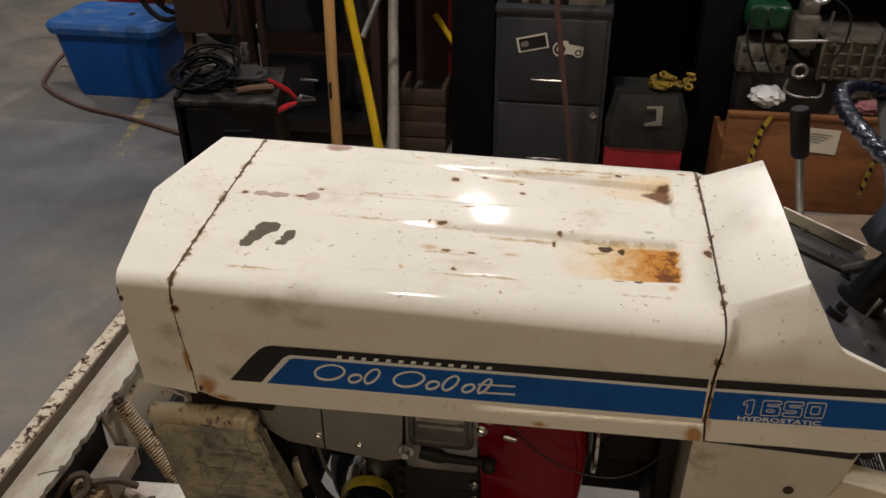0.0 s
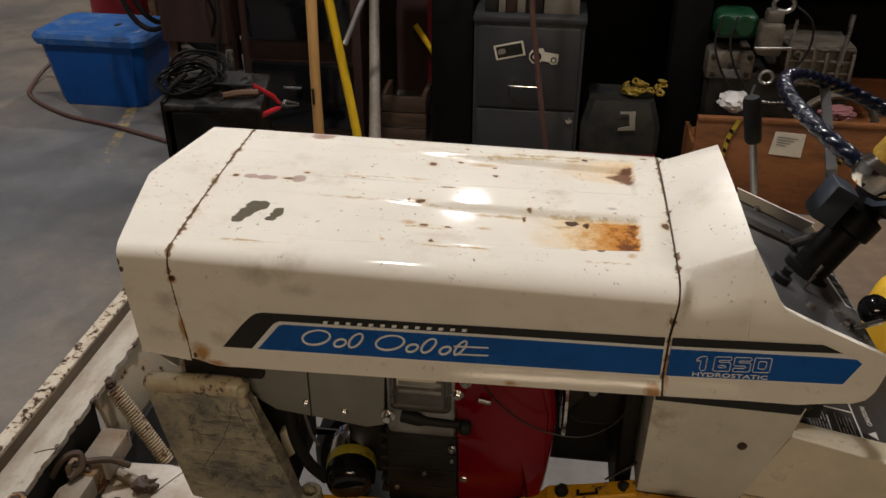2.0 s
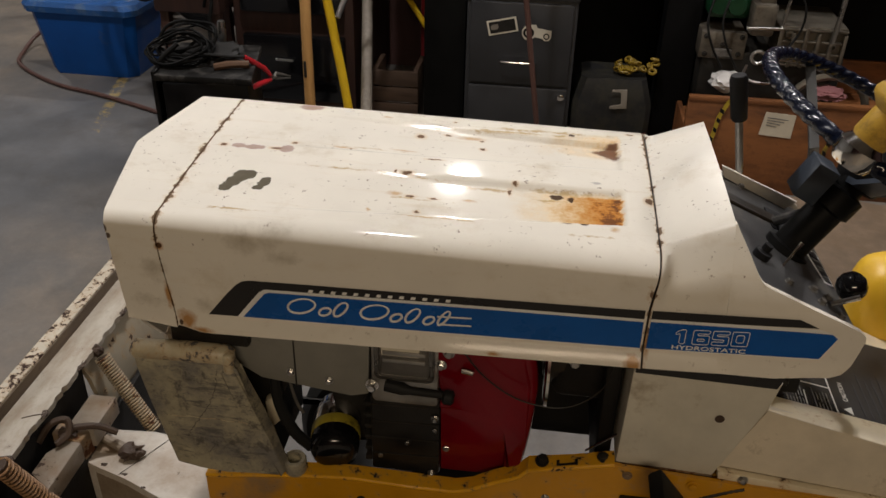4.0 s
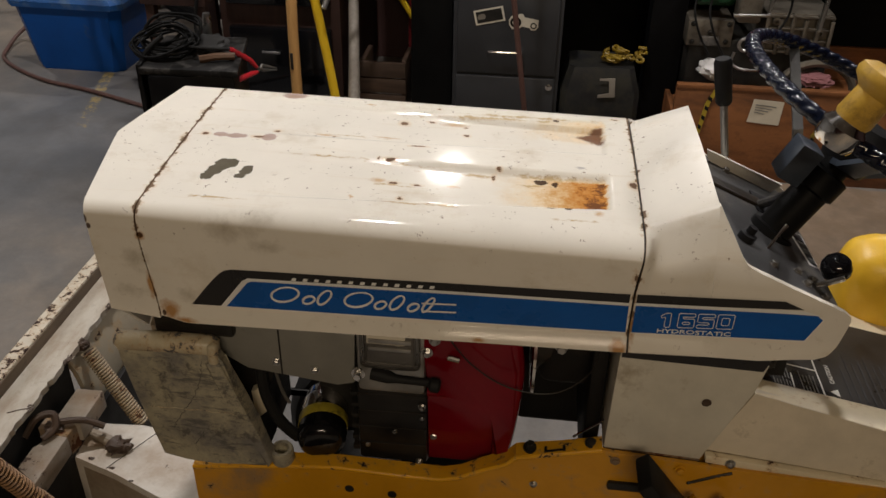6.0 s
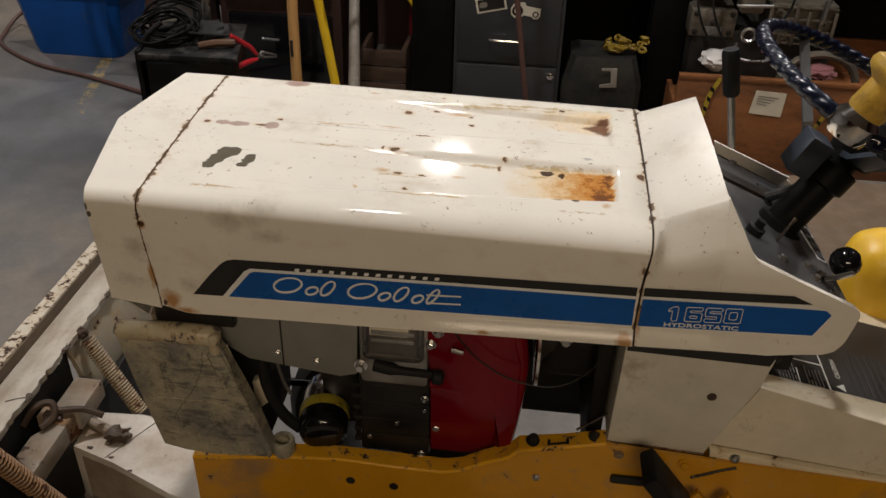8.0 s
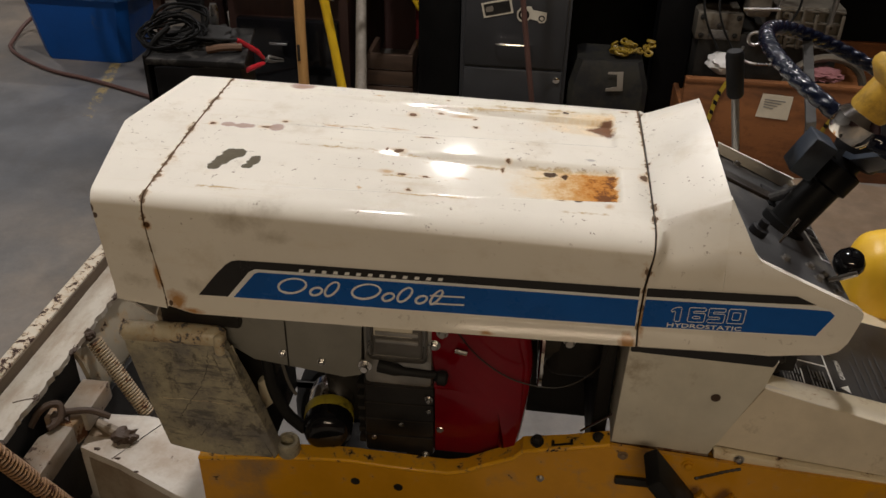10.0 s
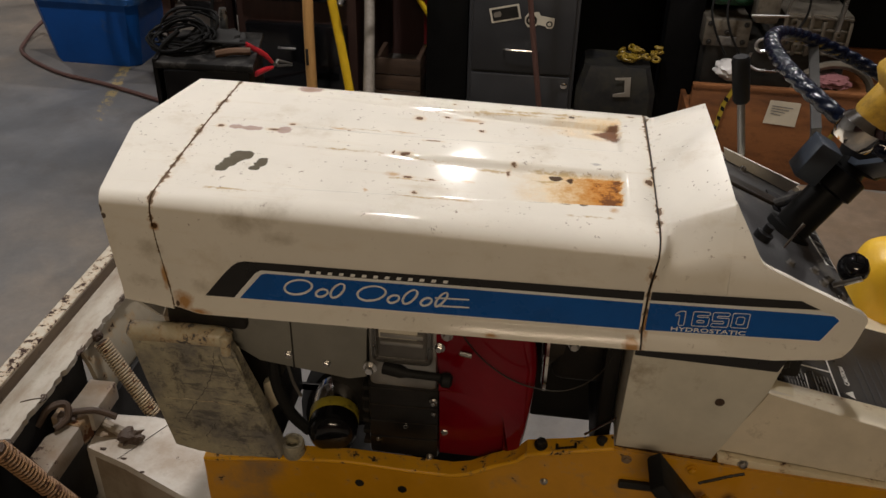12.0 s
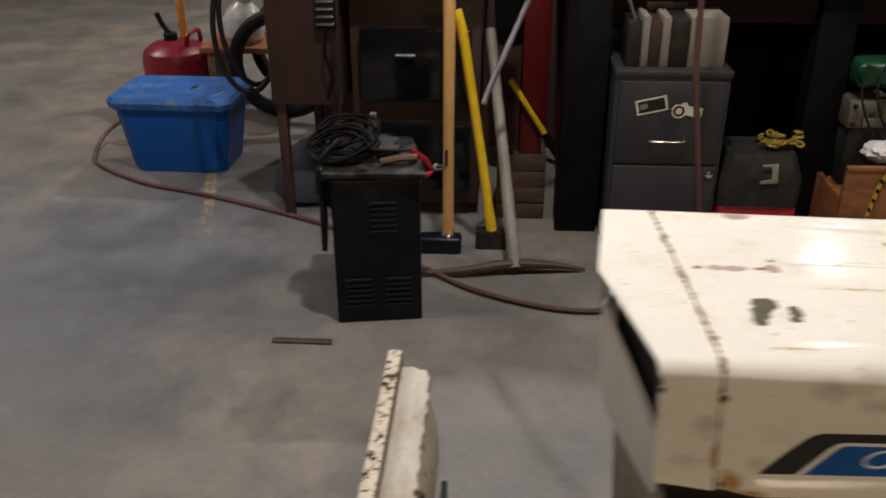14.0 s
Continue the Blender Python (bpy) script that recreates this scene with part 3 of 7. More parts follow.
def box(a, b, bevel=0.0, seg=2, bm=None, m=None):
    """A box between two corners, with rounded edges; m turns or moves it."""
    bm = bm or bmesh.new()
    lo, hi = [min(p, q) for p, q in zip(a, b)], [max(p, q) for p, q in zip(a, b)]
    vs = [bm.verts.new((x, y, z)) for x in (lo[0], hi[0]) for y in (lo[1], hi[1]) for z in (lo[2], hi[2])]
    fs = [bm.faces.new([vs[i] for i in f]) for f in ((0, 1, 3, 2), (4, 6, 7, 5), (0, 4, 5, 1), (2, 3, 7, 6), (0, 2, 6, 4), (1, 5, 7, 3))]
    if bevel:
        es = list({e for f in fs for e in f.edges})
        out = bmesh.ops.bevel(bm, geom=es, offset=bevel, segments=seg, affect="EDGES", profile=0.5)
        vs = list({v for v in vs if v.is_valid} | {v for f in out["faces"] for v in f.verts})
    if m is not None:
        bmesh.ops.transform(bm, matrix=m, verts=[v for v in vs if v.is_valid])
    return bm


def plate(pts, push, bevel=0.0, bm=None):
    """A sheet with the outline pts, thickened by the vector push."""
    bm = bm or bmesh.new()
    low = [bm.verts.new(p) for p in pts]
    top = [bm.verts.new(Vector(p) + Vector(push)) for p in pts]
    fs = [bm.faces.new(low), bm.faces.new(list(reversed(top)))]
    k = len(pts)
    fs += [bm.faces.new((low[i], top[i], top[(i + 1) % k], low[(i + 1) % k])) for i in range(k)]
    if bevel:
        bmesh.ops.bevel(bm, geom=list({e for f in fs[:2] for e in f.edges}), offset=bevel, segments=2, affect="EDGES", profile=0.5)
    return bm


def curve_points(pts, steps=6):
    """A smooth way through the points."""
    pts = [Vector(p) for p in pts]
    out = []
    for i in range(len(pts) - 1):
        a, b, c, d = pts[max(i - 1, 0)], pts[i], pts[i + 1], pts[min(i + 2, len(pts) - 1)]
        for s in range(steps):
            t = s / steps
            out.append(0.5 * (2 * b + (c - a) * t + (2 * a - 5 * b + 4 * c - d) * t * t + (3 * b - a - 3 * c + d) * t ** 3))
    return out + [pts[-1]]


def tube(pts, r, n=10, closed=False, bm=None):
    """A round bar along the points; r is one radius or one for each point."""
    bm = bm or bmesh.new()
    pts = [Vector(p) for p in pts]
    k = len(pts)
    rs = r if isinstance(r, (list, tuple)) else [r] * k
    rings, side = [], None
    for i, p in enumerate(pts):
        d = (pts[(i + 1) % k] - pts[i - 1]) if closed else (pts[min(i + 1, k - 1)] - pts[max(i - 1, 0)])
        d.normalize()
        if side is None:
            side = d.orthogonal().normalized()
        side = (side - d * side.dot(d)).normalized()
        up = d.cross(side)
        rings.append([bm.verts.new(p + (side * math.cos(2 * math.pi * j / n) + up * math.sin(2 * math.pi * j / n)) * rs[i]) for j in range(n)])
    for i in range(k if closed else k - 1):
        a, b = rings[i], rings[(i + 1) % k]
        for j in range(n):
            bm.faces.new((a[j], a[(j + 1) % n], b[(j + 1) % n], b[j]))
    if not closed:
        bm.faces.new(list(reversed(rings[0])))
        bm.faces.new(rings[-1])
    return bm


def lathe(profile, origin, axis=(0, 0, 1), n=24, bm=None):
    """A turned body: pairs of radius and height along the axis from the origin."""
    bm = bm or bmesh.new()
    d = Vector(axis).normalized()
    side = d.orthogonal().normalized()
    up = d.cross(side)
    rings = [[bm.verts.new(Vector(origin) + d * h + (side * math.cos(2 * math.pi * j / n) + up * math.sin(2 * math.pi * j / n)) * max(r, 1e-4)) for j in range(n)] for r, h in profile]
    for a, b in zip(rings, rings[1:]):
        for j in range(n):
            bm.faces.new((a[j], a[(j + 1) % n], b[(j + 1) % n], b[j]))
    bm.faces.new(list(reversed(rings[0])))
    bm.faces.new(rings[-1])
    return bm


def loft(sections, bm=None):
    """A body through closed sections of equal length, capped at both ends."""
    bm = bm or bmesh.new()
    rings = [[bm.verts.new(p) for p in s] for s in sections]
    k = len(rings[0])
    for a, b in zip(rings, rings[1:]):
        for j in range(k):
            bm.faces.new((a[j], a[(j + 1) % k], b[(j + 1) % k], b[j]))
    bm.faces.new(list(reversed(rings[0])))
    bm.faces.new(rings[-1])
    return bm


def lump(centre, size, seed=0.0, detail=3, rough=1.0):
    """An uneven lump: a ball pushed in and out at three scales."""
    bm = bmesh.new()
    bmesh.ops.create_icosphere(bm, subdivisions=detail, radius=1.0)
    c = Vector(centre)
    for v in bm.verts:
        q = v.co + Vector((seed * 3.1, seed * 1.7, seed))
        k = 1 + rough * (0.32 * noise.noise(q * 1.8) + 0.18 * noise.noise(q * 4.5) + 0.09 * noise.noise(q * 11.0))
        v.co = c + Vector((size[0] * v.co.x * k, size[1] * v.co.y * k, size[2] * v.co.z * k))
    return bm


def bolt(origin, axis, r=0.008, h=0.007, bm=None):
    """A hexagon head on its washer."""
    bm = lathe([(r * 1.45, 0), (r * 1.45, h * 0.3), (r * 1.1, h * 0.3)], origin, axis, 14, bm)
    return lathe([(r, 0), (r, h), (r * 0.8, h * 1.15)], Vector(origin) + Vector(axis).normalized() * h * 0.3, axis, 6, bm)


def lettering(name, text, size, material, parent, origin, right, up, width=0.0, outline=0.0, label=""):
    """Raised letters of the built-in font, from the lower left corner at origin."""
    cu = bpy.data.curves.new(name, "FONT")
    cu.body, cu.size, cu.extrude, cu.resolution_u = text, size, 0.0003, 3
    cu.offset = outline
    tmp = new(name, cu)
    me = bpy.data.meshes.new_from_object(tmp.evaluated_get(bpy.context.evaluated_depsgraph_get()))
    bpy.data.objects.remove(tmp)
    me.materials.append(material)
    xs = [v.co.x for v in me.vertices]
    k = width / (max(xs) - min(xs)) if width else 1.0
    right, up = Vector(right).normalized(), Vector(up).normalized()
    out = right.cross(up)
    base = Vector(origin) - world_of(parent)
    for v in me.vertices:
        v.co = base + right * ((v.co.x - min(xs)) * k) + up * v.co.y + out * v.co.z
    ob = new(name, me)
    ob.parent = parent
    return tagged(ob, label)


def smoothstep(a, b, x):
    t = min(1.0, max(0.0, (x - a) / (b - a)))
    return t * t * (3 - 2 * t)


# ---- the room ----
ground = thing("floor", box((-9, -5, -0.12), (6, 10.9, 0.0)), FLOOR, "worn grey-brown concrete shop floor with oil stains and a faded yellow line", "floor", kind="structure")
thing("wall_back", box((-9.0, 10.92, 0), (6, 11.05, 4.0)), SHEET, "plain white sheet metal end wall", "wall", kind="structure")
thing("wall_right", box((6.0, -5, 0), (6.15, 11.05, 4.0)), WALL, "dark brown shop wall", "wall", kind="structure")
thing("wall_front", box((-9.15, -5.15, 0), (6.15, -5.0, 4.0)), WALL, "dark shop wall behind the camera", "wall", kind="structure")
thing("wall_left", box((-9.15, -5, 0), (-9.0, 11.05, 4.0)), SHEET, "plain white sheet metal wall", "wall", kind="structure")
thing("bench_partition", box((-1.40, 4.25, 0), (6, 4.33, 1.7)), WALL, "dark brown board partition behind the workbenches", "partition", kind="structure")
thing("ceiling", box((-9.15, -5.15, 4.0), (6.15, 11.05, 4.1)), CEIL, "plain grey shop ceiling", "ceiling", kind="structure")

# ---- the garden tractor: x runs to its rear, y away across it, z up from the hood's lower edge ----
TX, TY, TZ = 0.262, 1.095, 0.764
TRACTOR = root("garden_tractor", TX, TY, 0, "ivory and yellow garden tractor with rusty hood and no side panels", "tractor")
OFF = Vector((TX, TY, TZ))
WIDE = 0.405
TOPZ = 0.1445


def tpart(name, bm, material, parent=TRACTOR, label="", smooth=35):
    return part(name, bm, material, parent, label, OFF, smooth)


def groove(x, y):
    """Depth of the two tapering channels pressed into the hood's top."""
    if x > -0.0315:
        return 0.0
    d = 0.0075 * smoothstep(-0.60, -0.12, x) * smoothstep(-0.0315, -0.044, x)
    yy = min(y, WIDE - y)
    near, far = 0.086 - 0.077 * (-0.036 - x), 0.166 + 0.018 * (-0.04 - x)
    return d * smoothstep(near - 0.004, near + 0.005, yy) * smoothstep(far + 0.006, far - 0.005, yy)


def corner_size(x):
    """Width and height of the rounded upper edges: tighter at the front than at the dash."""
    k = min(1.0, max(0.0, (x + 0.62) / 0.60))
    return 0.020 + 0.026 * k, 0.019 + 0.007 * k


def ring(inset=0.0, count=100, x=-0.3):
    """The hood's section, from the near lower edge over the top to the far one."""
    flare = 0.013 * smoothstep(-0.597, -0.545, x)
    foot = 0.0045 + 0.0195 * x if x > -0.592 else -0.0115 + 0.09 * (-0.592 - x)
    fold = 0.0255 + 0.021 * x
    pts = [(0.001 - flare + inset, foot), (0.0025 - flare * 0.96 + inset, foot + 0.004), (0.003 - flare * 0.30 + inset, fold - 0.006), (0.003 + inset, fold), (0.003 + inset, fold + 0.008), (0.0 + inset, 0.085), (0.0 + inset, 0.110)]
    r, h = corner_size(x)
    for i in range(13):
        a = math.pi - i / 12 * math.pi / 2
        pts.append((r + (r - inset) * math.cos(a), TOPZ - h + (h - inset) * math.sin(a)))
    half = pts[:]
    for i in range(1, count):
        y = r + (WIDE - 2 * r) * i / count
        pts.append((y, TOPZ - inset + 0.003 * math.sin(math.pi * (y - r) / (WIDE - 2 * r))))
    return pts + [(WIDE - y, z) for y, z in reversed(half)]


def skew(x, y, z=0.14):
    """Both joints stand a little oblique to the sides and lean with the height."""
    k = min(1.0, -x / 0.59)
    front = -0.005 - 0.018 * (y / WIDE) + 0.083 * max(0.0, 0.11 - z)
    return x + k * front + max(0.0, 1 - k * 2.2) * lean_back(y, z)


def lean_back(y, z):
    return 0.006 * smoothstep(0.08, 0.14, z) + 0.003 * y / WIDE


def rise(x):
    """The top climbs a little towards the front."""
    return 0.004 * min(1.0, max(0.0, -x / 0.59))


def shell_section(x_of, cut=None):
    rows = []
    for inset in (0.0, 0.004):
        rows.append([Vector((skew(x_of(y, z), y, z), y, z + (rise(x_of(y, z)) if z > 0.10 else 0) - (cut(x_of(y, z), y) if cut and z > 0.12 else 0))) for y, z in ring(inset, x=x_of(0.2, 0.14))])
    return rows[0] + rows[1][::-1]


def shell(sections):
    """Sheet metal through open sections, each given as its outer line and its inner line run back."""
    bm = bmesh.new()
    rings = [[bm.verts.new(p) for p in sec] for sec in sections]
    k = len(rings[0])
    for a, b in zip(rings, rings[1:]):
        for j in range(k):
            bm.faces.new((a[j], a[(j + 1) % k], b[(j + 1) % k], b[j]))
    for r in (rings[0], rings[-1]):
        for j in range(k // 2 - 1):
            bm.faces.new((r[j], r[j + 1], r[k - 2 - j], r[k - 1 - j]))
    return bm


stations = [-0.5908] + [-0.589 + 0.0055 * i for i in range(100)] + [-0.041, -0.0395, -0.038, -0.0365, -0.035, -0.0335, -0.032, -0.030, -0.020, -0.010, -0.0016]
hood = tpart("hood", shell([shell_section(lambda y, z, x=x: x, groove) for x in stations]), HOOD, label="worn ivory hood with two pressed channels and rust stains")


def prow(y):
    """The V-shaped front edge of the grille cap."""
    return -0.661 - 0.036 * (1 - abs(y - WIDE / 2) / (WIDE / 2)) if 0 <= y <= WIDE else -0.661


cap = tpart("grille_cap", shell([shell_section(lambda y, z, s=s: -0.5924 + s * (prow(y) + 0.006 + 0.06 * max(0.0, 0.13 - z) - 0.083 * max(0.0, 0.11 - z) + 0.5924)) for s in (0.0, 0.25, 0.5, 0.75, 0.93, 1.0)]), ENAMEL, label="ivory grille cap with a pointed front edge")
# the pointed grille under the cap: a bent ivory face, a black sheet for the slot's shade above it, a shade-darkened
# apron below
def nose(y_sign):
    mid_y, edge = WIDE / 2, (0.006 if y_sign < 0 else WIDE - 0.006)
    low = 0.055 if y_sign < 0 else WIDE - 0.055
    return ([V(-0.696, mid_y, 0.100), V(-0.693, mid_y, 0.0), V(-0.676, mid_y, -0.067), V(-0.657, mid_y, -0.21)],
            [V(-0.651, edge, 0.046), V(-0.653, edge, 0.0), V(-0.642, low, -0.067), V(-0.614, low, -0.21)])


grille = None
for s_y in (-1, 1):
    centre, edge = nose(s_y)
    bm = bmesh.new()
    back = V(0.007, 0, 0)
    ribs = []
    for c0, e0 in zip(centre[:3], edge[:3]):
        ribs.append([bm.verts.new(c0.lerp(e0, t) + V(0, 0, 0)) for t in (0, 0.33, 0.67, 1)] + [bm.verts.new(c0.lerp(e0, t) + back) for t in (1, 0.67, 0.33, 0)])
    for r0, r1 in zip(ribs, ribs[1:]):
        for j in range(8):
            bm.faces.new((r0[j], r0[(j + 1) % 8], r1[(j + 1) % 8], r1[j]))
    for r0 in (ribs[0], ribs[-1]):
        for j in range(3):
            bm.faces.new((r0[j], r0[j + 1], r0[6 - j], r0[7 - j]))
    if grille is None:
        grille = tpart("grille", bm, DUSTY, label="ivory grille face bent to a point")
    else:
        tpart("grille_half", bm, DUSTY, grille)
    tpart("grille_apron", plate([centre[2] + V(0.009, 0, 0), edge[2] + V(0.009, 0, 0), edge[3], centre[3]], (0.006, 0, 0)), ARM_FACE, grille, "brown grimy apron under the grille, shade darkened into its paint")
    tpart("slot_shade", plate([V(-0.676, WIDE / 2, 0.138), V(-0.640, 0.012 if s_y < 0 else WIDE - 0.012, 0.126), V(-0.640, 0.012 if s_y < 0 else WIDE - 0.012, 0.02), V(-0.676, WIDE / 2, 0.06)], (0.006, 0, 0)), SOOT_SHADE, grille, "black sheet painting the shade in the slot under the cap")
# dark seams behind the joints
for sx in (-0.5916, -0.001):
    sec = [Vector((skew(sx - 0.004, y, z), y, z)) for y, z in ring(0.0035, x=sx)] + [Vector((skew(sx - 0.004, y, z), y, z)) for y, z in ring(0.010, x=sx)][::-1]
    tpart("seam_strip", loft([sec, [p + V(0.008, 0, 0) for p in sec]]), SOOT_SHADE, hood, "dark joint strip")

# dash tower: cowl, raised lip, side plates
def cowl_ring(x, k):
    """k runs from the hood joint (0) to the crest of the lip (1)."""
    pts = [(-0.010, 0.004 + 0.003 * k), (-0.0085, 0.008 + 0.003 * k), (-0.0005, 0.020), (0.003, 0.026), (0.003, 0.034), (0.0, 0.080)]
    cy, cz, w = 0.045 + 0.005 * k, TOPZ + 0.0335 * k, smoothstep(0.0, 0.22, k)
    top = []
    for y, z, f in ((0.0, 0.116, 0.33), (0.0025, 0.1265, 0.52), (0.010, 0.1345, 0.70), (0.025, 0.1415, 0.86), (0.0425, 0.1442, 0.975)):
        top.append((y + (cy * f ** 1.4 - y) * w, z + (0.085 + (cz - 0.085) * f - z) * w))
    top.append((cy + 0.0018 * w, cz))
    half = pts + top
    flat = [(half[-1][0] + (WIDE - 2 * half[-1][0]) * i / 10, half[-1][1] + 0.003 * math.sin(math.pi * i / 10)) for i in range(1, 10)]
    full = half + flat + [(WIDE - y, z) for y, z in reversed(half)]
    return [Vector((x + (1 - k) * lean_back(y, z), y, z)) for y, z in full]


def cowl_section(x, k):
    outer = cowl_ring(x, k)
    inner = [p + V(0, 0.004 if p.y < WIDE / 2 else -0.004, -0.004) for p in cowl_ring(x, k)]
    return outer + inner[::-1]


cowl = tpart("dash_cowl", shell([cowl_section(0.0006 + 0.0869 * k, k) for k in (0, 0.03, 0.07, 0.11, 0.16, 0.22, 0.35, 0.55, 0.75, 0.96, 1.0)]), DUSTY, label="ivory dash cowl with a raised lip")
side = [(0.006, 0.220), (0.012, 0.232), (0.018, 0.236), (0.026, 0.240), (0.036, 0.2425), (0.050, 0.245), (0.064, 0.247), (0.071, 0.2455), (0.077, 0.2385), (0.083, 0.2265), (0.090, 0.2085), (0.0952, 0.195), (0.102, 0.176), (0.1096, 0.1558), (0.116, 0.138), (0.1205, 0.1265), (0.1228, 0.1230), (0.128, 0.1185), (0.139, 0.112), (0.149, 0.1065), (0.158, 0.1010), (0.170, 0.0935), (0.1778, 0.0890)]


def inward(z):
    if z < 0.045:
        return 0.003
    return 0.003 * (0.085 - z) / 0.04 if z < 0.085 else 0.050 * ((z - 0.085) / 0.093) ** 1.4


for name, mirror in (("dash_side", False), ("dash_side", True)):
    rows = []
    for z, x in side:
        y, d, zz = (WIDE - 0.05 * min(1, z / 0.06) - inward(z) * 0.4, -0.008, z - 0.016 * min(1, z / 0.07)) if mirror else (inward(z), 0.008, z)
        out = 0.0 if mirror else 0.0125 * max(0.0, 0.026 - z) / 0.020
        rows.append([V(0.0868, y - out + d * 0.04, zz), V((0.0868 + x) / 2, y - out * 0.9, zz), V(0.0868 + (x - 0.0868) * 0.8, y - out * 0.3, zz), V(x, y, zz), V(x, y + d, zz), V(0.0868, y + d, zz)])
    tpart(name, loft(rows), DUSTY, cowl)
dash = tpart("dash_panel", plate([V(0.0885, 0.034, 0.135), V(0.240, 0.012, 0.067), V(0.240, WIDE - 0.055, 0.052), V(0.088, WIDE - 0.06, 0.120)], (-0.003, 0, -0.008)), DASH, label="grimy grey-black dash panel")


def on_dash(x, y, h=0.0):
    """A point on the dash panel, h above it."""
    return V(x, y, 0.135 - 0.4474 * (x - 0.088) - 0.0455 * (y - 0.015)) + V(0.408, 0, 0.913) * h


N_DASH = V(0.408, 0, 0.913)
tpart("dash_flange", plate([V(0.120, 0.325, 0.124), V(0.236, 0.325, 0.0745), V(0.221, 0.325, 0.061), V(0.124, 0.325, 0.106)], (0, 0.006, 0), 0.0015), ENAMEL, dash, "ivory flange along the dash")
tpart("dash_slot", box((-0.05, -0.012, 0), (0.05, 0.012, 0.006), 0.002, m=Matrix.Translation(on_dash(0.14, 0.245)) @ Euler((0, radians(24), 0)).to_matrix().to_4x4()), GREASY, dash)
tpart("dash_slot", box((-0.03, -0.03, 0), (0.03, 0.03, 0.003), 0.001, m=Matrix.Translation(on_dash(0.205, 0.25)) @ Euler((0, radians(24), 0)).to_matrix().to_4x4()), BLACK, dash)
label = tpart("dash_label", plate([on_dash(0.2185, 0.198), on_dash(0.2365, 0.206), on_dash(0.2385, 0.116), on_dash(0.2265, 0.116)], V(0.408, 0, 0.913) * 0.0012), DECAL_WHITE, dash, "dash plate with a pale border")
tpart("label_field", plate([on_dash(0.2207, 0.1955, 0.0013), on_dash(0.2347, 0.2025, 0.0013), on_dash(0.2367, 0.1185, 0.0013), on_dash(0.2281, 0.1185, 0.0013)], V(0.408, 0, 0.913) * 0.0005), DECAL_BLACK, dash)
for y0, y1, x0, x1 in ((0.172, 0.176, 0.224, 0.234), (0.155, 0.158, 0.226, 0.235), (0.147, 0.150, 0.226, 0.235), (0.131, 0.134, 0.228, 0.2355), (0.123, 0.126, 0.228, 0.2355)):
    tpart("label_bar", plate([on_dash(x0, y0, 0.0019), on_dash(x1, y0, 0.0019), on_dash(x1, y1, 0.0019), on_dash(x0, y1, 0.0019)], V(0.408, 0, 0.913) * 0.0004), PRINT, dash)
for bx, by in ((0.118, 0.315), (0.165, 0.06), (0.205, 0.05), (0.225, 0.035), (0.20, 0.075), (0.218, 0.07), (0.15, 0.32)):
    tpart("dash_bolt", bolt(on_dash(bx, by), N_DASH, 0.0045, 0.004), DULL, dash)
tpart("toggle", tube([on_dash(0.168, 0.105), on_dash(0.171, 0.112, 0.020), on_dash(0.174, 0.117, 0.034)], [0.0018, 0.0018, 0.0028]), CHROME, dash, "chrome toggle lever")
tpart("key_switch", lathe([(0.011, 0), (0.011, 0.010), (0.006, 0.012), (0.006, 0.02)], on_dash(0.135, 0.095), N_DASH, 16), BLACK, dash)
tpart("control_rod", tube([on_dash(0.215, 0.05, 0.004), on_dash(0.232, 0.045, 0.03)], 0.0035), CHROME, dash)
tpart("control_ball", lathe([(0.002, -0.019), (0.010, -0.016), (0.017, -0.008), (0.019, 0.0), (0.017, 0.008), (0.010, 0.016), (0.002, 0.019)], V(0.243, 0.075, 0.092), (0.3, 0, 1), 20), GLOSS, dash, "glossy black control ball")

# steering column and wheel
BASE, HUB = on_dash(0.187, 0.168), V(0.286, 0.196, 0.226)
AX = (HUB - BASE).normalized()
column = tpart("steering_column", lathe([(0.031, -0.01), (0.031, 0.004), (0.0235, 0.006), (0.0235, 0.07), (0.029, 0.073), (0.029, 0.10), (0.020, 0.103), (0.018, 0.17)], BASE, AX, 24), CABLE, label="black steering column")
tpart("column_strut", tube([on_dash(0.184, 0.244), BASE + AX * 0.050 + V(-0.012, 0.018, 0)], 0.007), DASH, column)
WX = V(0.417, -0.030, 0.909).normalized()
KA = 54
wheel = tpart("steering_wheel_hub", lathe([(0.030, -0.05), (0.036, -0.03), (0.036, 0.0), (0.026, 0.012), (0.010, 0.014)], HUB - WX * 0.012, WX, 24), BLACK, label="black steering wheel hub")
e1 = (V(-1, 0, 0) - WX * V(-1, 0, 0).dot(WX)).normalized()
e2 = WX.cross(e1)
RIM = 0.181
rim = bmesh.new()
turns = []
for i in range(560):
    a = 2 * math.pi * i / 560
    out = e1 * math.cos(a) + e2 * math.sin(a)
    mid = HUB + WX * 0.012 + out * RIM
    # three plaits wound round the rim
    turns.append([rim.verts.new(mid + (out * math.cos(b) + WX * math.sin(b)) * (0.0084 + 0.0016 * abs(math.cos(1.5 * b - 30 * a)))) for b in [2 * math.pi * j / 24 for j in range(24)]])
for i in range(560):
    for j in range(24):
        rim.faces.new((turns[i][j], turns[i][(j + 1) % 24], turns[(i + 1) % 560][(j + 1) % 24], turns[(i + 1) % 560][j]))
tpart("rim", rim, BRAID, wheel, "dark blue braided rim cover", smooth=60)
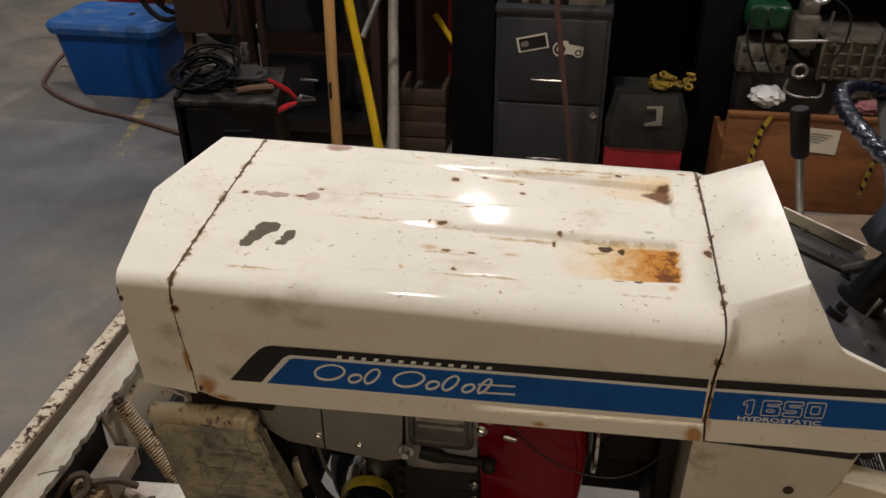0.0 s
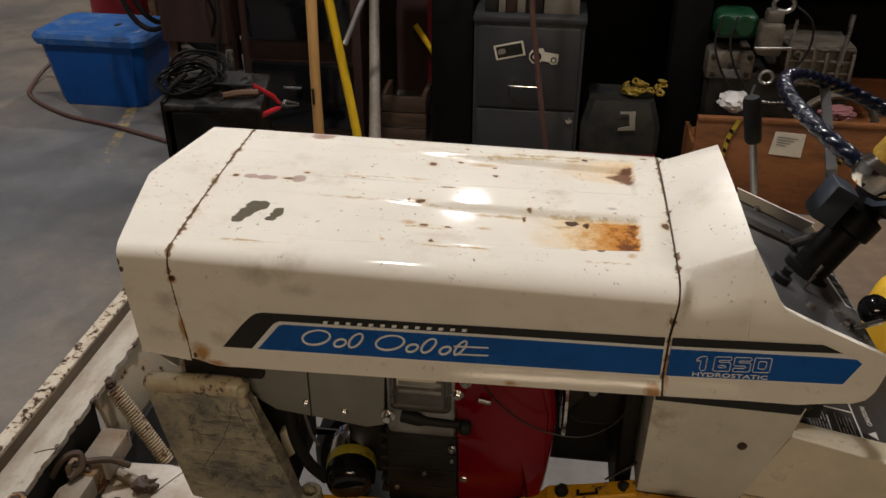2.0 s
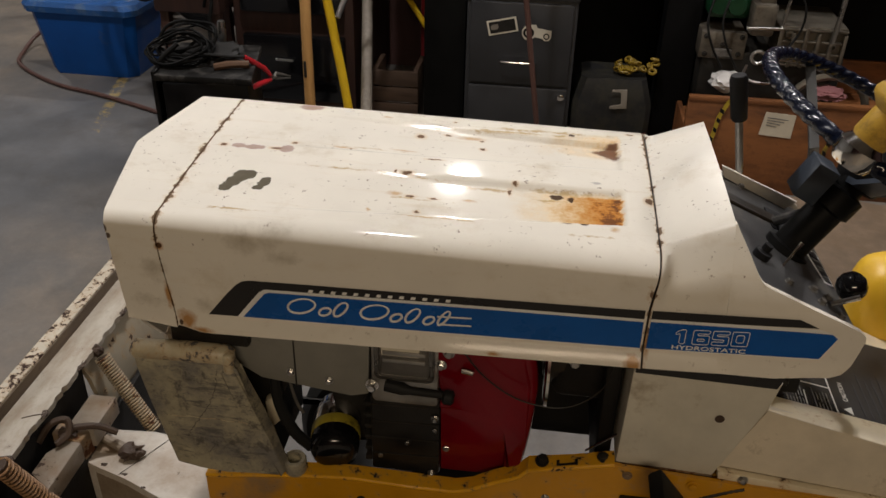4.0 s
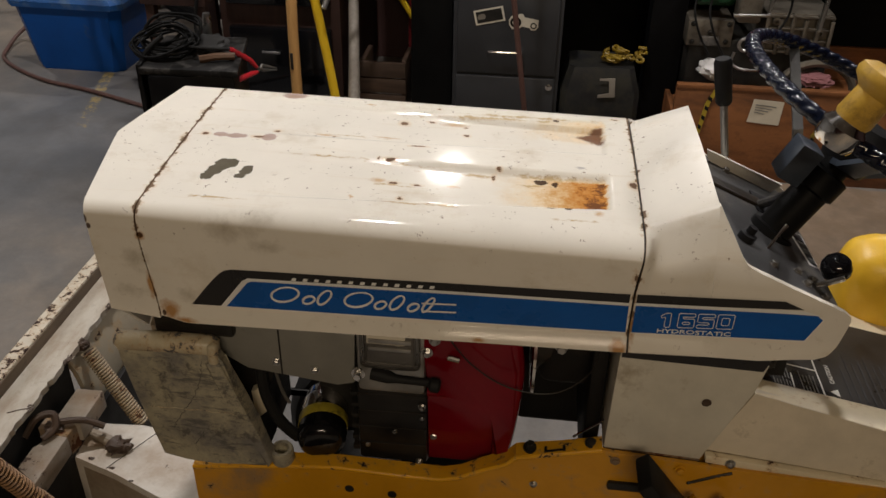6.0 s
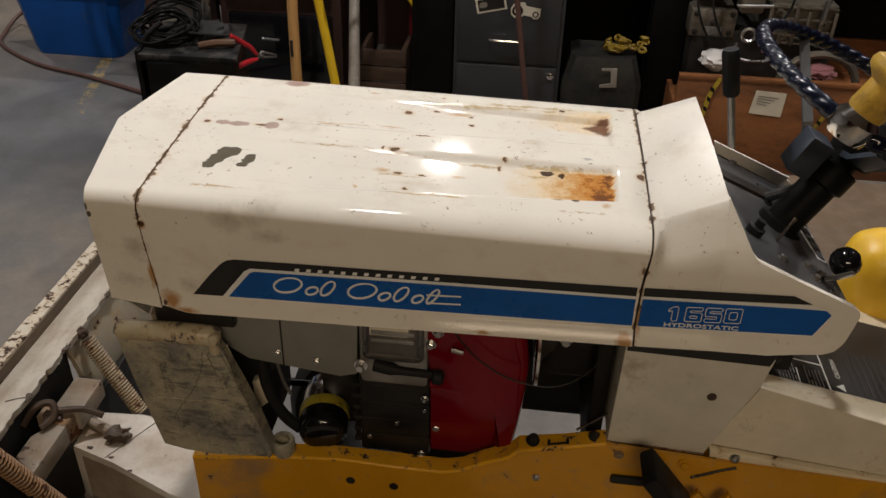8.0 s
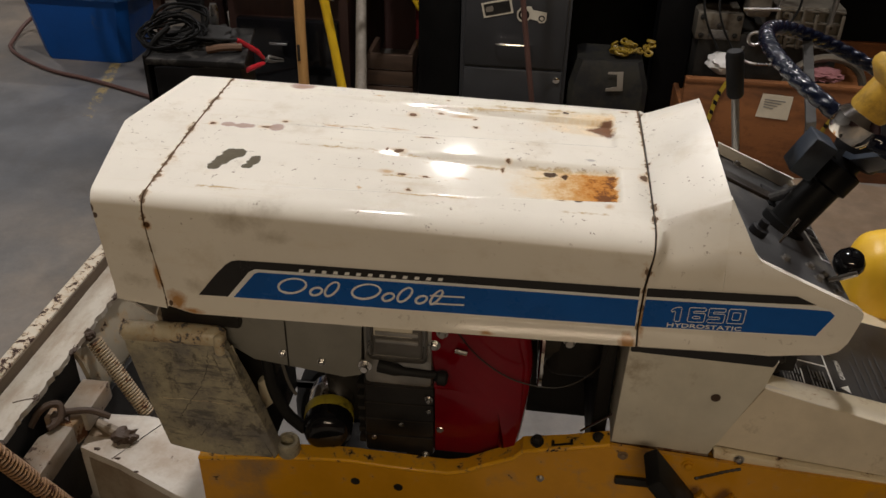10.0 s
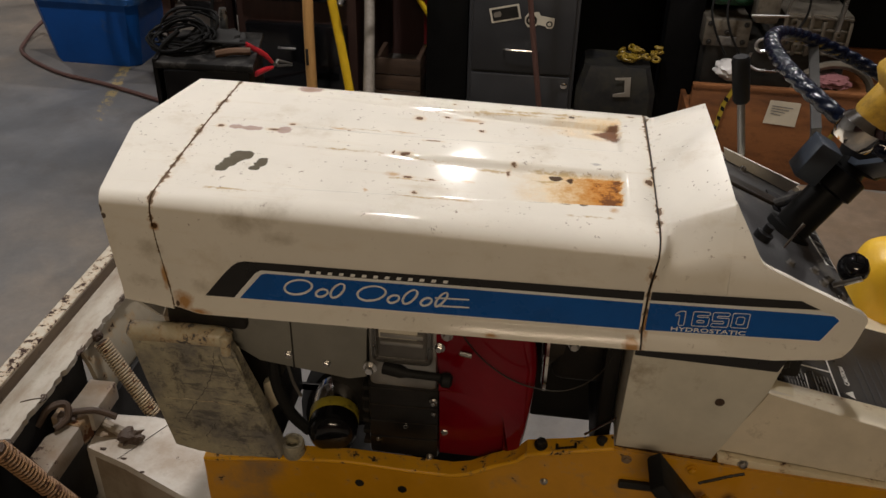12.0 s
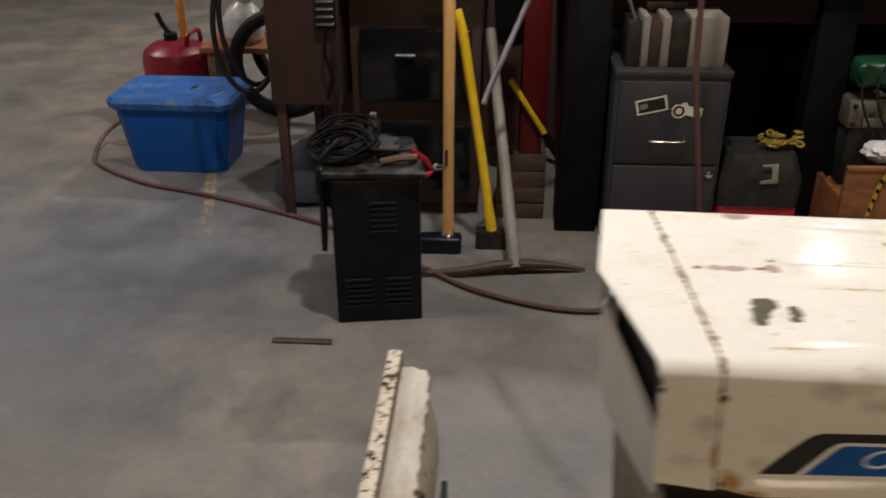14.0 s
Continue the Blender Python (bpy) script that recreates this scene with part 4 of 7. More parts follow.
for a in (72, 192):
    d = e1 * math.cos(radians(a)) + e2 * math.sin(radians(a))
    w = WX.cross(d)
    p0, p1, p2 = HUB - WX * 0.060 + d * 0.022, HUB - WX * 0.050 + d * 0.055, HUB + WX * 0.008 + d * (RIM - 0.006)
    tpart("spoke", loft([[q + w * s * hw + WX * u for s, u in ((-1, 0), (1, 0), (1, 0.008), (-1, 0.008))] for q, hw in ((p0, 0.020), (p1, 0.014), (p2, 0.009))]), SLATE, wheel, "slate grey spoke")
tpart("column_bracket", box((-0.016, -0.020, -0.024), (0.016, 0.020, 0.028), 0.003, 2, m=Matrix.Translation((0.199, 0.178, 0.181)) @ Euler((0, radians(28), 0)).to_matrix().to_4x4()), SLATE, column, "slate grey tilt bracket")
SP = HUB + WX * 0.008 + (e1 * math.cos(radians(-62)) + e2 * math.sin(radians(-62))) * (RIM - 0.006)
tpart("spoke", loft([[q + V(0.006 * s0, 0, 0.001 * s0) + V(0, u, 0) for s0, u in ((-1, 0), (1, 0), (1, 0.006), (-1, 0.006))] for q in (V(0.200, 0.180, 0.178), V(0.199, 0.20, 0.215), SP)]), SPOKE, wheel, "grey steel spoke")
dn = e1 * math.cos(radians(KA)) + e2 * math.sin(radians(KA))
PK = HUB + WX * 0.012 + dn * RIM
tpart("knob_clamp", lathe([(0.021, -0.014), (0.026, -0.004), (0.026, 0.009), (0.018, 0.018)], PK, WX, 24), CHROME, wheel, "chrome clamp of the steering knob")
tpart("steering_knob", lathe([(0.019, 0.016), (0.0215, 0.021), (0.0205, 0.050), (0.026, 0.055), (0.032, 0.060), (0.034, 0.066), (0.032, 0.073), (0.022, 0.079), (0.008, 0.081)], PK, WX + V(0.10, 0.05, 0), 28), KNOB, wheel, "amber-yellow plastic steering knob")

# lever with a black grip on the far side of the dash
LB, LT = V(0.168, 0.42, 0.075), V(0.139, 0.42, 0.222)
lever = tpart("hydro_lever", tube([LB - V(0, 0.02, 0.06), LB, LT], 0.006), STEEL, label="steel hydrostatic lever")
tpart("lever_grip", lathe([(0.010, 0), (0.0125, 0.004), (0.0135, 0.066), (0.011, 0.072)], LT - (LT - LB).normalized() * 0.066, (LT - LB), 16), BLACK, lever, "black rubber lever grip")

# lower tower panel, black strip painting the shade in the gap, tunnel with its warning plate
low = [V(0.001, 0.048, -0.036), V(-0.003, 0.048, -0.210), V(0.062, 0.048, -0.212), V(0.129, 0.048, -0.216), V(0.179, 0.048, -0.090), V(0.188, 0.048, -0.046)]
tower = tpart("tower_panel", plate(low, (0, 0.26, 0), 0.003), PANEL, label="plain ivory-grey lower tower panel")
tpart("tower_shade_strip", plate([V(0.003, 0.045, -0.030), V(0.003, 0.045, -0.047), V(0.181, 0.045, -0.052), V(0.192, 0.045, -0.022)], (0, 0.004, 0)), DECAL_BLACK, tower, "black strip painting the shade under the cowl")
tpart("tower_foot", plate([V(-0.003, 0.0475, -0.2075), V(0.062, 0.0475, -0.2095), V(0.129, 0.0475, -0.2135), V(0.129, 0.0475, -0.218), V(0.062, 0.0475, -0.214), V(-0.003, 0.0475, -0.212)], (0, 0.002, 0)), RUSTY, tower, "rusted bottom edge")
tpart("tower_hole", lathe([(0.0058, -0.0006), (0.0064, 0.0006), (0.0045, 0.0009), (0.003, 0.0004)], V(0.121, 0.0475, -0.112), (0, -1, 0), 18), DARK_RUST, tower, "dark greasy bolt hole")

tpart("tower_bracket", box((0.205, 0.10, -0.10), (0.228, 0.16, -0.045), 0.003), BLACK, tower)
for i, (bx, bz) in enumerate(((0.205, -0.075), (0.216, -0.058))):
    tpart("tower_bolt", bolt(V(bx, 0.098, bz), (0, -1, 0), 0.005, 0.006), GREASY, tower)


def on_tunnel(x, y, h=0.0):
    return V(x, y, -0.112 - 0.20 * (x - 0.19) + h)


tunnel = tpart("tunnel_cover", plate([on_tunnel(0.16, 0.085, -0.004), on_tunnel(0.85, 0.085, -0.004), on_tunnel(0.85, 0.345, -0.004), on_tunnel(0.16, 0.345, -0.004)], (0, 0, -0.01)), IVORY, label="ivory tunnel cover with a black warning plate")
# side paint greyed for smudges and shade, edge paint brightened as if lit
tpart("tunnel_side", plate([V(0.180, 0.050, -0.092), V(0.85, 0.050, -0.262), V(0.85, 0.050, -0.40), V(0.374, 0.050, -0.222), V(0.134, 0.050, -0.198)], (0, 0.012, 0), 0.0015), SMUDGED_SHADE, tunnel)
tpart("tunnel_edge", plate([V(0.180, 0.051, -0.0915), V(0.85, 0.051, -0.2615), on_tunnel(0.85, 0.102, 0.0055), on_tunnel(0.19, 0.102, 0.0055)], (0, 0, -0.004), 0.001), WORN_IVORY, tunnel)
tpart("tunnel_flange", plate([V(0.133, 0.040, -0.198), V(0.55, 0.040, -0.243), V(0.55, 0.040, -0.260), V(0.135, 0.040, -0.212)], (0, 0.012, 0), 0.002), WORN_IVORY, tunnel)
tpart("tunnel_bolt", bolt(V(0.168, 0.040, -0.209), (0, -1, 0), 0.005, 0.004), STEEL, tunnel)
sign = tpart("warning_plate", plate([on_tunnel(0.205, 0.085), on_tunnel(0.62, 0.085), on_tunnel(0.62, 0.30), on_tunnel(0.205, 0.30)], (0, 0, 0.0018)), DECAL_BLACK, tunnel, "black warning plate with pale printing")
tpart("plate_line", plate([on_tunnel(0.289, 0.086, 0.0020), on_tunnel(0.2912, 0.086, 0.0020), on_tunnel(0.2912, 0.295, 0.0020), on_tunnel(0.289, 0.295, 0.0020)], (0, 0, 0.0006)), DECAL_WHITE, sign)
tpart("plate_line", plate([on_tunnel(0.21, 0.156, 0.0020), on_tunnel(0.289, 0.156, 0.0020), on_tunnel(0.289, 0.1582, 0.0020), on_tunnel(0.21, 0.1582, 0.0020)], (0, 0, 0.0006)), DECAL_WHITE, sign)
tpart("plate_line", plate([on_tunnel(0.2465, 0.086, 0.0020), on_tunnel(0.2482, 0.086, 0.0020), on_tunnel(0.2502, 0.138, 0.0020), on_tunnel(0.2485, 0.138, 0.0020)], (0, 0, 0.0006)), DECAL_WHITE, sign)
random.seed(7)
for row in range(11):
    x0 = (0.221, 0.2255, 0.230, 0.2345, 0.239, 0.2435, 0.261, 0.266, 0.271, 0.276, 0.281)[row]
    for y0, y1 in ((0.089, 0.116 + 0.010 * random.random()), (0.121 + 0.004 * random.random(), 0.136 + 0.012 * random.random())):
        tpart("print_bar", plate([on_tunnel(x0, y0, 0.0020), on_tunnel(x0 + 0.0015, y0, 0.0020), on_tunnel(x0 + 0.0015, y1, 0.0020), on_tunnel(x0, y1, 0.0020)], (0, 0, 0.0005)), PRINT, sign)
for row in range(9):
    x0 = 0.330 + 0.011 * row
    tpart("print_bar", plate([on_tunnel(x0, 0.11, 0.0020), on_tunnel(x0 + 0.002, 0.11, 0.0020), on_tunnel(x0 + 0.002, 0.18 + 0.05 * random.random(), 0.0020), on_tunnel(x0, 0.18 + 0.05 * random.random(), 0.0020)], (0, 0, 0.0005)), FAINT, sign)
tpart("warning_triangle", plate([on_tunnel(0.301, 0.117, 0.0020), on_tunnel(0.313, 0.109, 0.0020), on_tunnel(0.313, 0.125, 0.0020)], (0, 0, 0.0006)), DECAL_WHITE, sign, "pale warning triangle")
lettering("caution_word", "CAUTION", 0.010, DECAL_WHITE, sign, OFF + on_tunnel(0.312, 0.136, 0.0026), (0, 1, 0), (-1, 0, 0.20), 0.040)

# rounded yellow fender on the far side
tpart("fender", box((0.372, 0.335, -0.26), (0.95, 0.455, -0.042), 0.058, 8), SEAT, label="rounded yellow rear fender", smooth=60)
tpart("fender_stay", box((0.50, 0.30, -0.42), (0.60, 0.48, -0.22), 0.01), BLACK)

# yellow frame rails
top_line = [(-0.60, -0.312), (-0.459, -0.292), (-0.376, -0.285), (-0.293, -0.289), (-0.226, -0.289), (-0.200, -0.281), (-0.170, -0.263), (-0.134, -0.246), (-0.122, -0.231), (-0.060, -0.216), (-0.005, -0.202), (0.005, -0.204), (0.15, -0.214), (0.90, -0.256)]
for y0, dy, sink in ((0.035, 0.006, 0.0), (0.354, 0.006, 0.135)):
    rail = tpart("frame_rail", plate([V(x, y0, z - sink) for x, z in top_line] + [V(0.90, y0, -0.43), V(-0.60, y0, -0.43)], (0, dy, 0)), YELLOW if y0 < 0.1 else GREASY, label="yellow frame rail with worn edges" if y0 < 0.1 else "near-black far frame rail")
    if y0 < 0.1:
        tpart("rail_bead", tube([V(x, y0 + 0.003, z - sink - 0.002) for x, z in top_line[:11]], 0.0042, 10), BEAD, rail, "worn bright rolled edge", smooth=60)
    if y0 < 0.1:
        tpart("rail_flange", shell([[V(x, y0 + 0.001, z - sink + 0.002), V(x, y0 + 0.012, z - sink + 0.0035), V(x, y0 + 0.024, z - sink + 0.0040 + 0.0015 * math.sin(40 * x)), V(x, y0 + 0.024, z - sink - 0.001), V(x, y0 + 0.012, z - sink - 0.001), V(x, y0 + 0.001, z - sink - 0.001)] for x, z in top_line[:11]]), BEAD, rail, "bright yellow top flange, chipped along the edge")
    if y0 < 0.1:
        tpart("rail_bolt", bolt(V(-0.103, 0.047, -0.222), (0, -0.25, 1), 0.0066, 0.009), GREASY, rail)
        tpart("rail_nut", bolt(V(-0.020, 0.047, -0.202), (0, -0.25, 1), 0.006, 0.003), GREASY, rail)
        for lz, la, lb in ((0.0, -0.083, -0.079), (0.0, -0.058, -0.054)):
            tpart("rail_notch", box((la, 0.038, -0.2225 + 0.23 * (la + 0.083)), (lb, 0.0475, -0.2155 + 0.23 * (la + 0.083)), 0.001), GREASY, rail)
        tpart("rail_notch", plate([V(-0.080, 0.0375, -0.2178), V(-0.056, 0.0375, -0.2115), V(-0.056, 0.0405, -0.2113), V(-0.080, 0.0405, -0.2176)], (0, 0, 0.0012)), GREASY, rail)
        for hx, hz in ((-0.362, -0.325), (-0.298, -0.328)):
            tpart("rail_hole", lathe([(0.006, 0), (0.007, 0.0012), (0.003, 0.0016)], V(hx, 0.035, hz), (0, -1, 0), 14), GREASY, rail)
        tpart("rail_bolt", bolt(V(0.103, 0.034, -0.224), (0, -1, 0), 0.006, 0.004), YELLOW, rail)
        tpart("rail_bolt", bolt(V(0.014, 0.034, -0.218), (0, -1, 0), 0.005, 0.003), RUSTY, rail)
        tpart("rail_bolt", bolt(V(-0.094, 0.034, -0.278), (0, -1, 0), 0.004, 0.003), STEEL, rail)
        for gx in (0.118, 0.158):
            tpart("rail_gusset", plate([V(gx - 0.012, 0.0, -0.262), V(gx + 0.002, 0.0, -0.240), V(gx + 0.022, 0.0, -0.266), V(gx + 0.016, 0.0, -0.285), V(gx + 0.001, 0.0, -0.256), V(gx - 0.008, 0.0, -0.285)], (0, 0.010, 0), 0.0015), YELLOW, rail, "bent yellow linkage bracket")
        tpart("rail_scar", tube(curve_points([V(0.115, 0.0345, -0.248), V(0.135, 0.0345, -0.238), V(0.155, 0.0345, -0.228), V(0.172, 0.0345, -0.221)]), [0.0016 + 0.0012 * abs(math.sin(k * 1.7)) for k in range(19)], 6), GREASY, rail, "dark greasy scrape")
tpart("rail_web", plate([V(0.0, 0.041, -0.216), V(0.30, 0.041, -0.238), V(0.30, 0.30, -0.238), V(0.0, 0.30, -0.216)], (0, 0, -0.004)), YELLOW)
tpart("front_crossmember", box((-0.60, 0.04, -0.43), (-0.54, 0.345, -0.31), 0.006), GREASY)

# dirty front side casting
cast = [V(-0.672, 0.026, -0.088), V(-0.672, 0.026, -0.104), V(-0.658, 0.026, -0.172), V(-0.636, 0.026, -0.282), V(-0.600, 0.026, -0.288), V(-0.560, 0.026, -0.291), V(-0.483, 0.026, -0.288), V(-0.473, 0.026, -0.276), V(-0.492, 0.026, -0.210), V(-0.511, 0.026, -0.155), V(-0.529, 0.026, -0.097), V(-0.530, 0.026, -0.084)]
casting = tpart("front_casting", plate(cast, (0, 0.016, 0), 0.004), CASTING, label="scuffed dirty ivory front casting")
tpart("casting_lip", tube([V(-0.678, 0.0395, -0.086), V(-0.672, 0.0390, -0.085), V(-0.60, 0.0388, -0.081), V(-0.542, 0.0390, -0.081), V(-0.534, 0.0400, -0.083)], [0.009, 0.0145, 0.0150, 0.0148, 0.010], 18), LIP, casting)
for line, thick, mt in (([(-0.555, -0.100), (-0.559, -0.125), (-0.572, -0.160), (-0.590, -0.189), (-0.606, -0.214), (-0.612, -0.227)], 0.0009, SCRATCH), ([(-0.640, -0.190), (-0.583, -0.189), (-0.521, -0.190)], 0.0010, LIP), ([(-0.567, -0.228), (-0.577, -0.244), (-0.585, -0.257)], 0.0008, SCRATCH), ([(-0.562, -0.224), (-0.551, -0.228), (-0.544, -0.237)], 0.0006, SCRATCH)):
    tpart("casting_seam", tube([q + V(0.0016 * math.sin(2.7 * k), 0.0003, 0.0012 * math.sin(1.9 * k)) for k, q in enumerate(curve_points([V(sx, 0.0260, sz) for sx, sz in line]))], [thick * (0.35 + 0.65 * abs(math.sin(1.3 + 1.7 * k))) for k in range(len(curve_points([V(sx, 0.026, sz) for sx, sz in line])))], 6), mt, casting)
tpart("casting_rim", plate([V(-0.550, 0.0225, -0.100), V(-0.528, 0.0225, -0.167), V(-0.502, 0.0225, -0.224), V(-0.479, 0.0225, -0.287), V(-0.472, 0.0225, -0.276), V(-0.491, 0.0225, -0.210), V(-0.510, 0.0225, -0.155), V(-0.529, 0.0225, -0.099)], (0.003, 0.022, 0), 0.003), CASTING, casting, "raised rim down the edge of the casting")
tpart("casting_tab", box((-0.545, 0.0215, -0.104), (-0.530, 0.042, -0.070), 0.006, 4), LIP, casting, "worn pale corner tab")
# plate added to close the gap between casting and shroud
tpart("inner_support", plate([V(-0.600, 0.10, -0.090), V(-0.505, 0.10, -0.090), V(-0.470, 0.10, -0.150), V(-0.488, 0.10, -0.185), V(-0.498, 0.10, -0.225), V(-0.530, 0.10, -0.290), V(-0.600, 0.10, -0.290)], (0, 0.012, 0), 0.002), SOOT_SHADE, casting, "near-black plate closing the gap behind the casting")
tpart("casting_gap", box((-0.625, 0.05, -0.075), (-0.515, 0.10, -0.020), 0.004), GREASY, casting)

tpart("hinge_boss", lathe([(0.016, 0), (0.017, 0.004), (0.017, 0.022), (0.0155, 0.025), (0.0105, 0.025), (0.010, 0.012)], V(-0.462, 0.046, -0.290), (0, -0.1, 1), 20), CASTING, casting, "scuffed hinge boss with a hole")

# engine
engine = tpart("engine_block", box((-0.43, 0.14, -0.31), (-0.235, 0.31, -0.06), 0.012), GREASY, label="greasy cast engine block")
for i in range(6):
    tpart("block_fin", box((-0.365, 0.082, -0.292 + 0.021 * i), (-0.250, 0.105, -0.284 + 0.021 * i), 0.002), GREASY, engine)
tpart("shroud", plate([V(-0.56, 0.062, -0.010), V(-0.56, 0.062, -0.098), V(-0.505, 0.062, -0.134), V(-0.377, 0.062, -0.151), V(-0.353, 0.062, -0.144), V(-0.350, 0.062, -0.060), V(-0.349, 0.062, -0.010)], (0, 0.006, 0), 0.001), SHROUD, engine, "grey sheet metal engine shroud")
tpart("shroud_fold", plate([V(-0.40, 0.060, -0.048), V(-0.349, 0.060, -0.048), V(-0.349, 0.060, -0.060), V(-0.374, 0.060, -0.060)], (0, 0.003, 0)), ALU, engine)
tpart("shroud_seam", plate([V(-0.4565, 0.0605, -0.01), V(-0.4545, 0.0605, -0.01), V(-0.4545, 0.0605, -0.142), V(-0.4565, 0.0605, -0.142)], (0, 0.001, 0)), GREASY, engine)
for bx, bz in ((-0.462, -0.118), (-0.408, -0.127)):
    tpart("shroud_bolt", bolt(V(bx, 0.062, bz), (0, -1, 0), 0.0045, 0.004), STEEL, engine)
head = tpart("breather_cover", box((-0.347, 0.052, -0.150), (-0.252, 0.10, -0.030), 0.008), ALU, engine, "cast aluminium breather cover")
tpart("cover_rim", box((-0.340, 0.046, -0.100), (-0.258, 0.054, -0.020), 0.010, 3), STEEL, head)
tpart("cover_face", box((-0.334, 0.0445, -0.094), (-0.264, 0.05, -0.020), 0.006, 3), DULL, head)
for i in range(4):
    tpart("cover_bar", box((-0.328, 0.0415, -0.030 - 0.013 * i), (-0.270, 0.0455, -0.023 - 0.013 * i), 0.0015), ALU, head)
tpart("cover_tag", box((-0.330, 0.043, -0.058), (-0.278, 0.046, -0.040), 0.001), PAPER, head, "worn pale data tag")
tpart("cover_nut", bolt(V(-0.343, 0.046, -0.112), (0, -1, 0), 0.0065, 0.008), CHROME, head)
tpart("spark_boot", tube([V(-0.324, 0.040, -0.106), V(-0.300, 0.038, -0.108), V(-0.290, 0.037, -0.109), V(-0.238, 0.036, -0.110)], [0.0085, 0.009, 0.006, 0.0055]), RUBBER, head, "black spark plug boot")
tpart("boot_knob", lathe([(0.005, 0), (0.010, 0.004), (0.010, 0.014), (0.006, 0.017)], V(-0.246, 0.034, -0.111), (1, 0, -0.1), 16), RUBBER, head)
for i in range(3):
    tpart("cover_stud", bolt(V(-0.338 + 0.04 * i, 0.07, -0.262 + 0.03 * i), (0, -1, 0), 0.0038, 0.005), STEEL, engine)
side_box = tpart("side_cover", box((-0.352, 0.066, -0.292), (-0.250, 0.10, -0.150), 0.006), DARKALU, engine)
for i in range(4):
    tpart("cover_rib", tube([V(-0.350, 0.0665, -0.165 - 0.031 * i), V(-0.252, 0.0665, -0.162 - 0.031 * i)], 0.0017, 8), DARKALU, side_box)
for bx, bz in ((-0.258, -0.178), (-0.262, -0.285)):
    tpart("cover_stud", bolt(V(bx, 0.064, bz), (0, -1, 0), 0.0038, 0.005), STEEL, side_box)
red = [V(-0.256, 0.055, -0.018), V(-0.256, 0.055, -0.070), V(-0.250, 0.055, -0.135), V(-0.250, 0.055, -0.285), V(-0.160, 0.055, -0.292), V(-0.136, 0.055, -0.26), V(-0.130, 0.055, -0.20), V(-0.127, 0.055, -0.10), V(-0.140, 0.055, -0.04), V(-0.160, 0.055, -0.018)]
blower = tpart("blower_housing", plate([q + V(0, 0.029, 0) for q in red], (0, 0.211, 0), 0.012), RED, engine, "red enamelled blower housing")
arch = [V(-0.256, 0.055, -0.018), V(-0.256, 0.055, -0.070), V(-0.250, 0.055, -0.150), V(-0.190, 0.055, -0.151), V(-0.166, 0.055, -0.161), V(-0.153, 0.055, -0.185), V(-0.150, 0.055, -0.290), V(-0.134, 0.055, -0.262), V(-0.129, 0.055, -0.20), V(-0.126, 0.055, -0.10), V(-0.139, 0.055, -0.04), V(-0.160, 0.055, -0.018)]
tpart("housing_shoulder", plate(arch, (0, 0.04, 0), 0.006), RED, blower, smooth=50)
tpart("housing_face", plate([V(-0.250, 0.0552, -0.140), V(-0.250, 0.076, -0.288), V(-0.145, 0.076, -0.288), V(-0.145, 0.0552, -0.140)], (0, 0.03, 0), 0.003), RED, blower)
tpart("housing_roll", tube(curve_points([V(-0.156, 0.070, -0.018), V(-0.140, 0.069, -0.045), V(-0.131, 0.069, -0.10), V(-0.134, 0.070, -0.17), V(-0.141, 0.071, -0.235), V(-0.152, 0.072, -0.285)]), 0.0125, 16), RED, blower, smooth=60)
tpart("housing_roll", tube(curve_points([V(-0.250, 0.0655, -0.146), V(-0.200, 0.0655, -0.147), V(-0.168, 0.0655, -0.155), V(-0.151, 0.0655, -0.178), V(-0.147, 0.0660, -0.215), V(-0.148, 0.0670, -0.285)]), 0.0105, 16), RED, blower, smooth=60)
tpart("housing_clip", tube([V(-0.222, 0.049, -0.075), V(-0.206, 0.049, -0.078)], 0.0042, 10), STEEL, blower)
for bx, bz in ((-0.250, -0.073), (-0.240, -0.052), (-0.242, -0.238), (-0.238, -0.045)):
    tpart("housing_bolt", bolt(V(bx, 0.0735 if bz < -0.2 else 0.054, bz), (0, -1, 0), 0.0055, 0.005), STEEL, blower)
FC, FA = V(-0.4065, 0.058, -0.266), V(-0.16, 1, 0.10)
fl = tpart("oil_filter", lathe([(0.012, -0.004), (0.024, -0.003), (0.032, 0.002), (0.0355, 0.010), (0.0365, 0.018), (0.0365, 0.034)], FC, FA, 36), GLOSS, engine, "black spin-on oil filter", smooth=60)
tpart("filter_band", lathe([(0.0368, 0.033), (0.0372, 0.034), (0.0372, 0.050), (0.0368, 0.051)], FC, FA, 36), BAND, fl, "dirty yellow filter label")
tpart("filter_top", lathe([(0.0362, 0.050), (0.0362, 0.075), (0.033, 0.082), (0.028, 0.10)], FC, FA, 36), CHROME, fl)
# the pan's near-black colour stands in for shade deep in the bay
tpart("clutch_pan", box((-0.125, 0.275, -0.378), (0.03, 0.31, -0.02), 0.01), SOOT_SHADE, engine)
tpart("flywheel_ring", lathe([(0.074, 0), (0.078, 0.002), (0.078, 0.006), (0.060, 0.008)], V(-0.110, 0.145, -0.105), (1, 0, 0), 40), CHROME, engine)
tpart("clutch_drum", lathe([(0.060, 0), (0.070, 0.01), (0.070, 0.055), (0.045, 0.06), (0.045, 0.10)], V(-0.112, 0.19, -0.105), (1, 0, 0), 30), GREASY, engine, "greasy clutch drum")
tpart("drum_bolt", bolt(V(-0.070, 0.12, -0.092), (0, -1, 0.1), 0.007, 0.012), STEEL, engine)
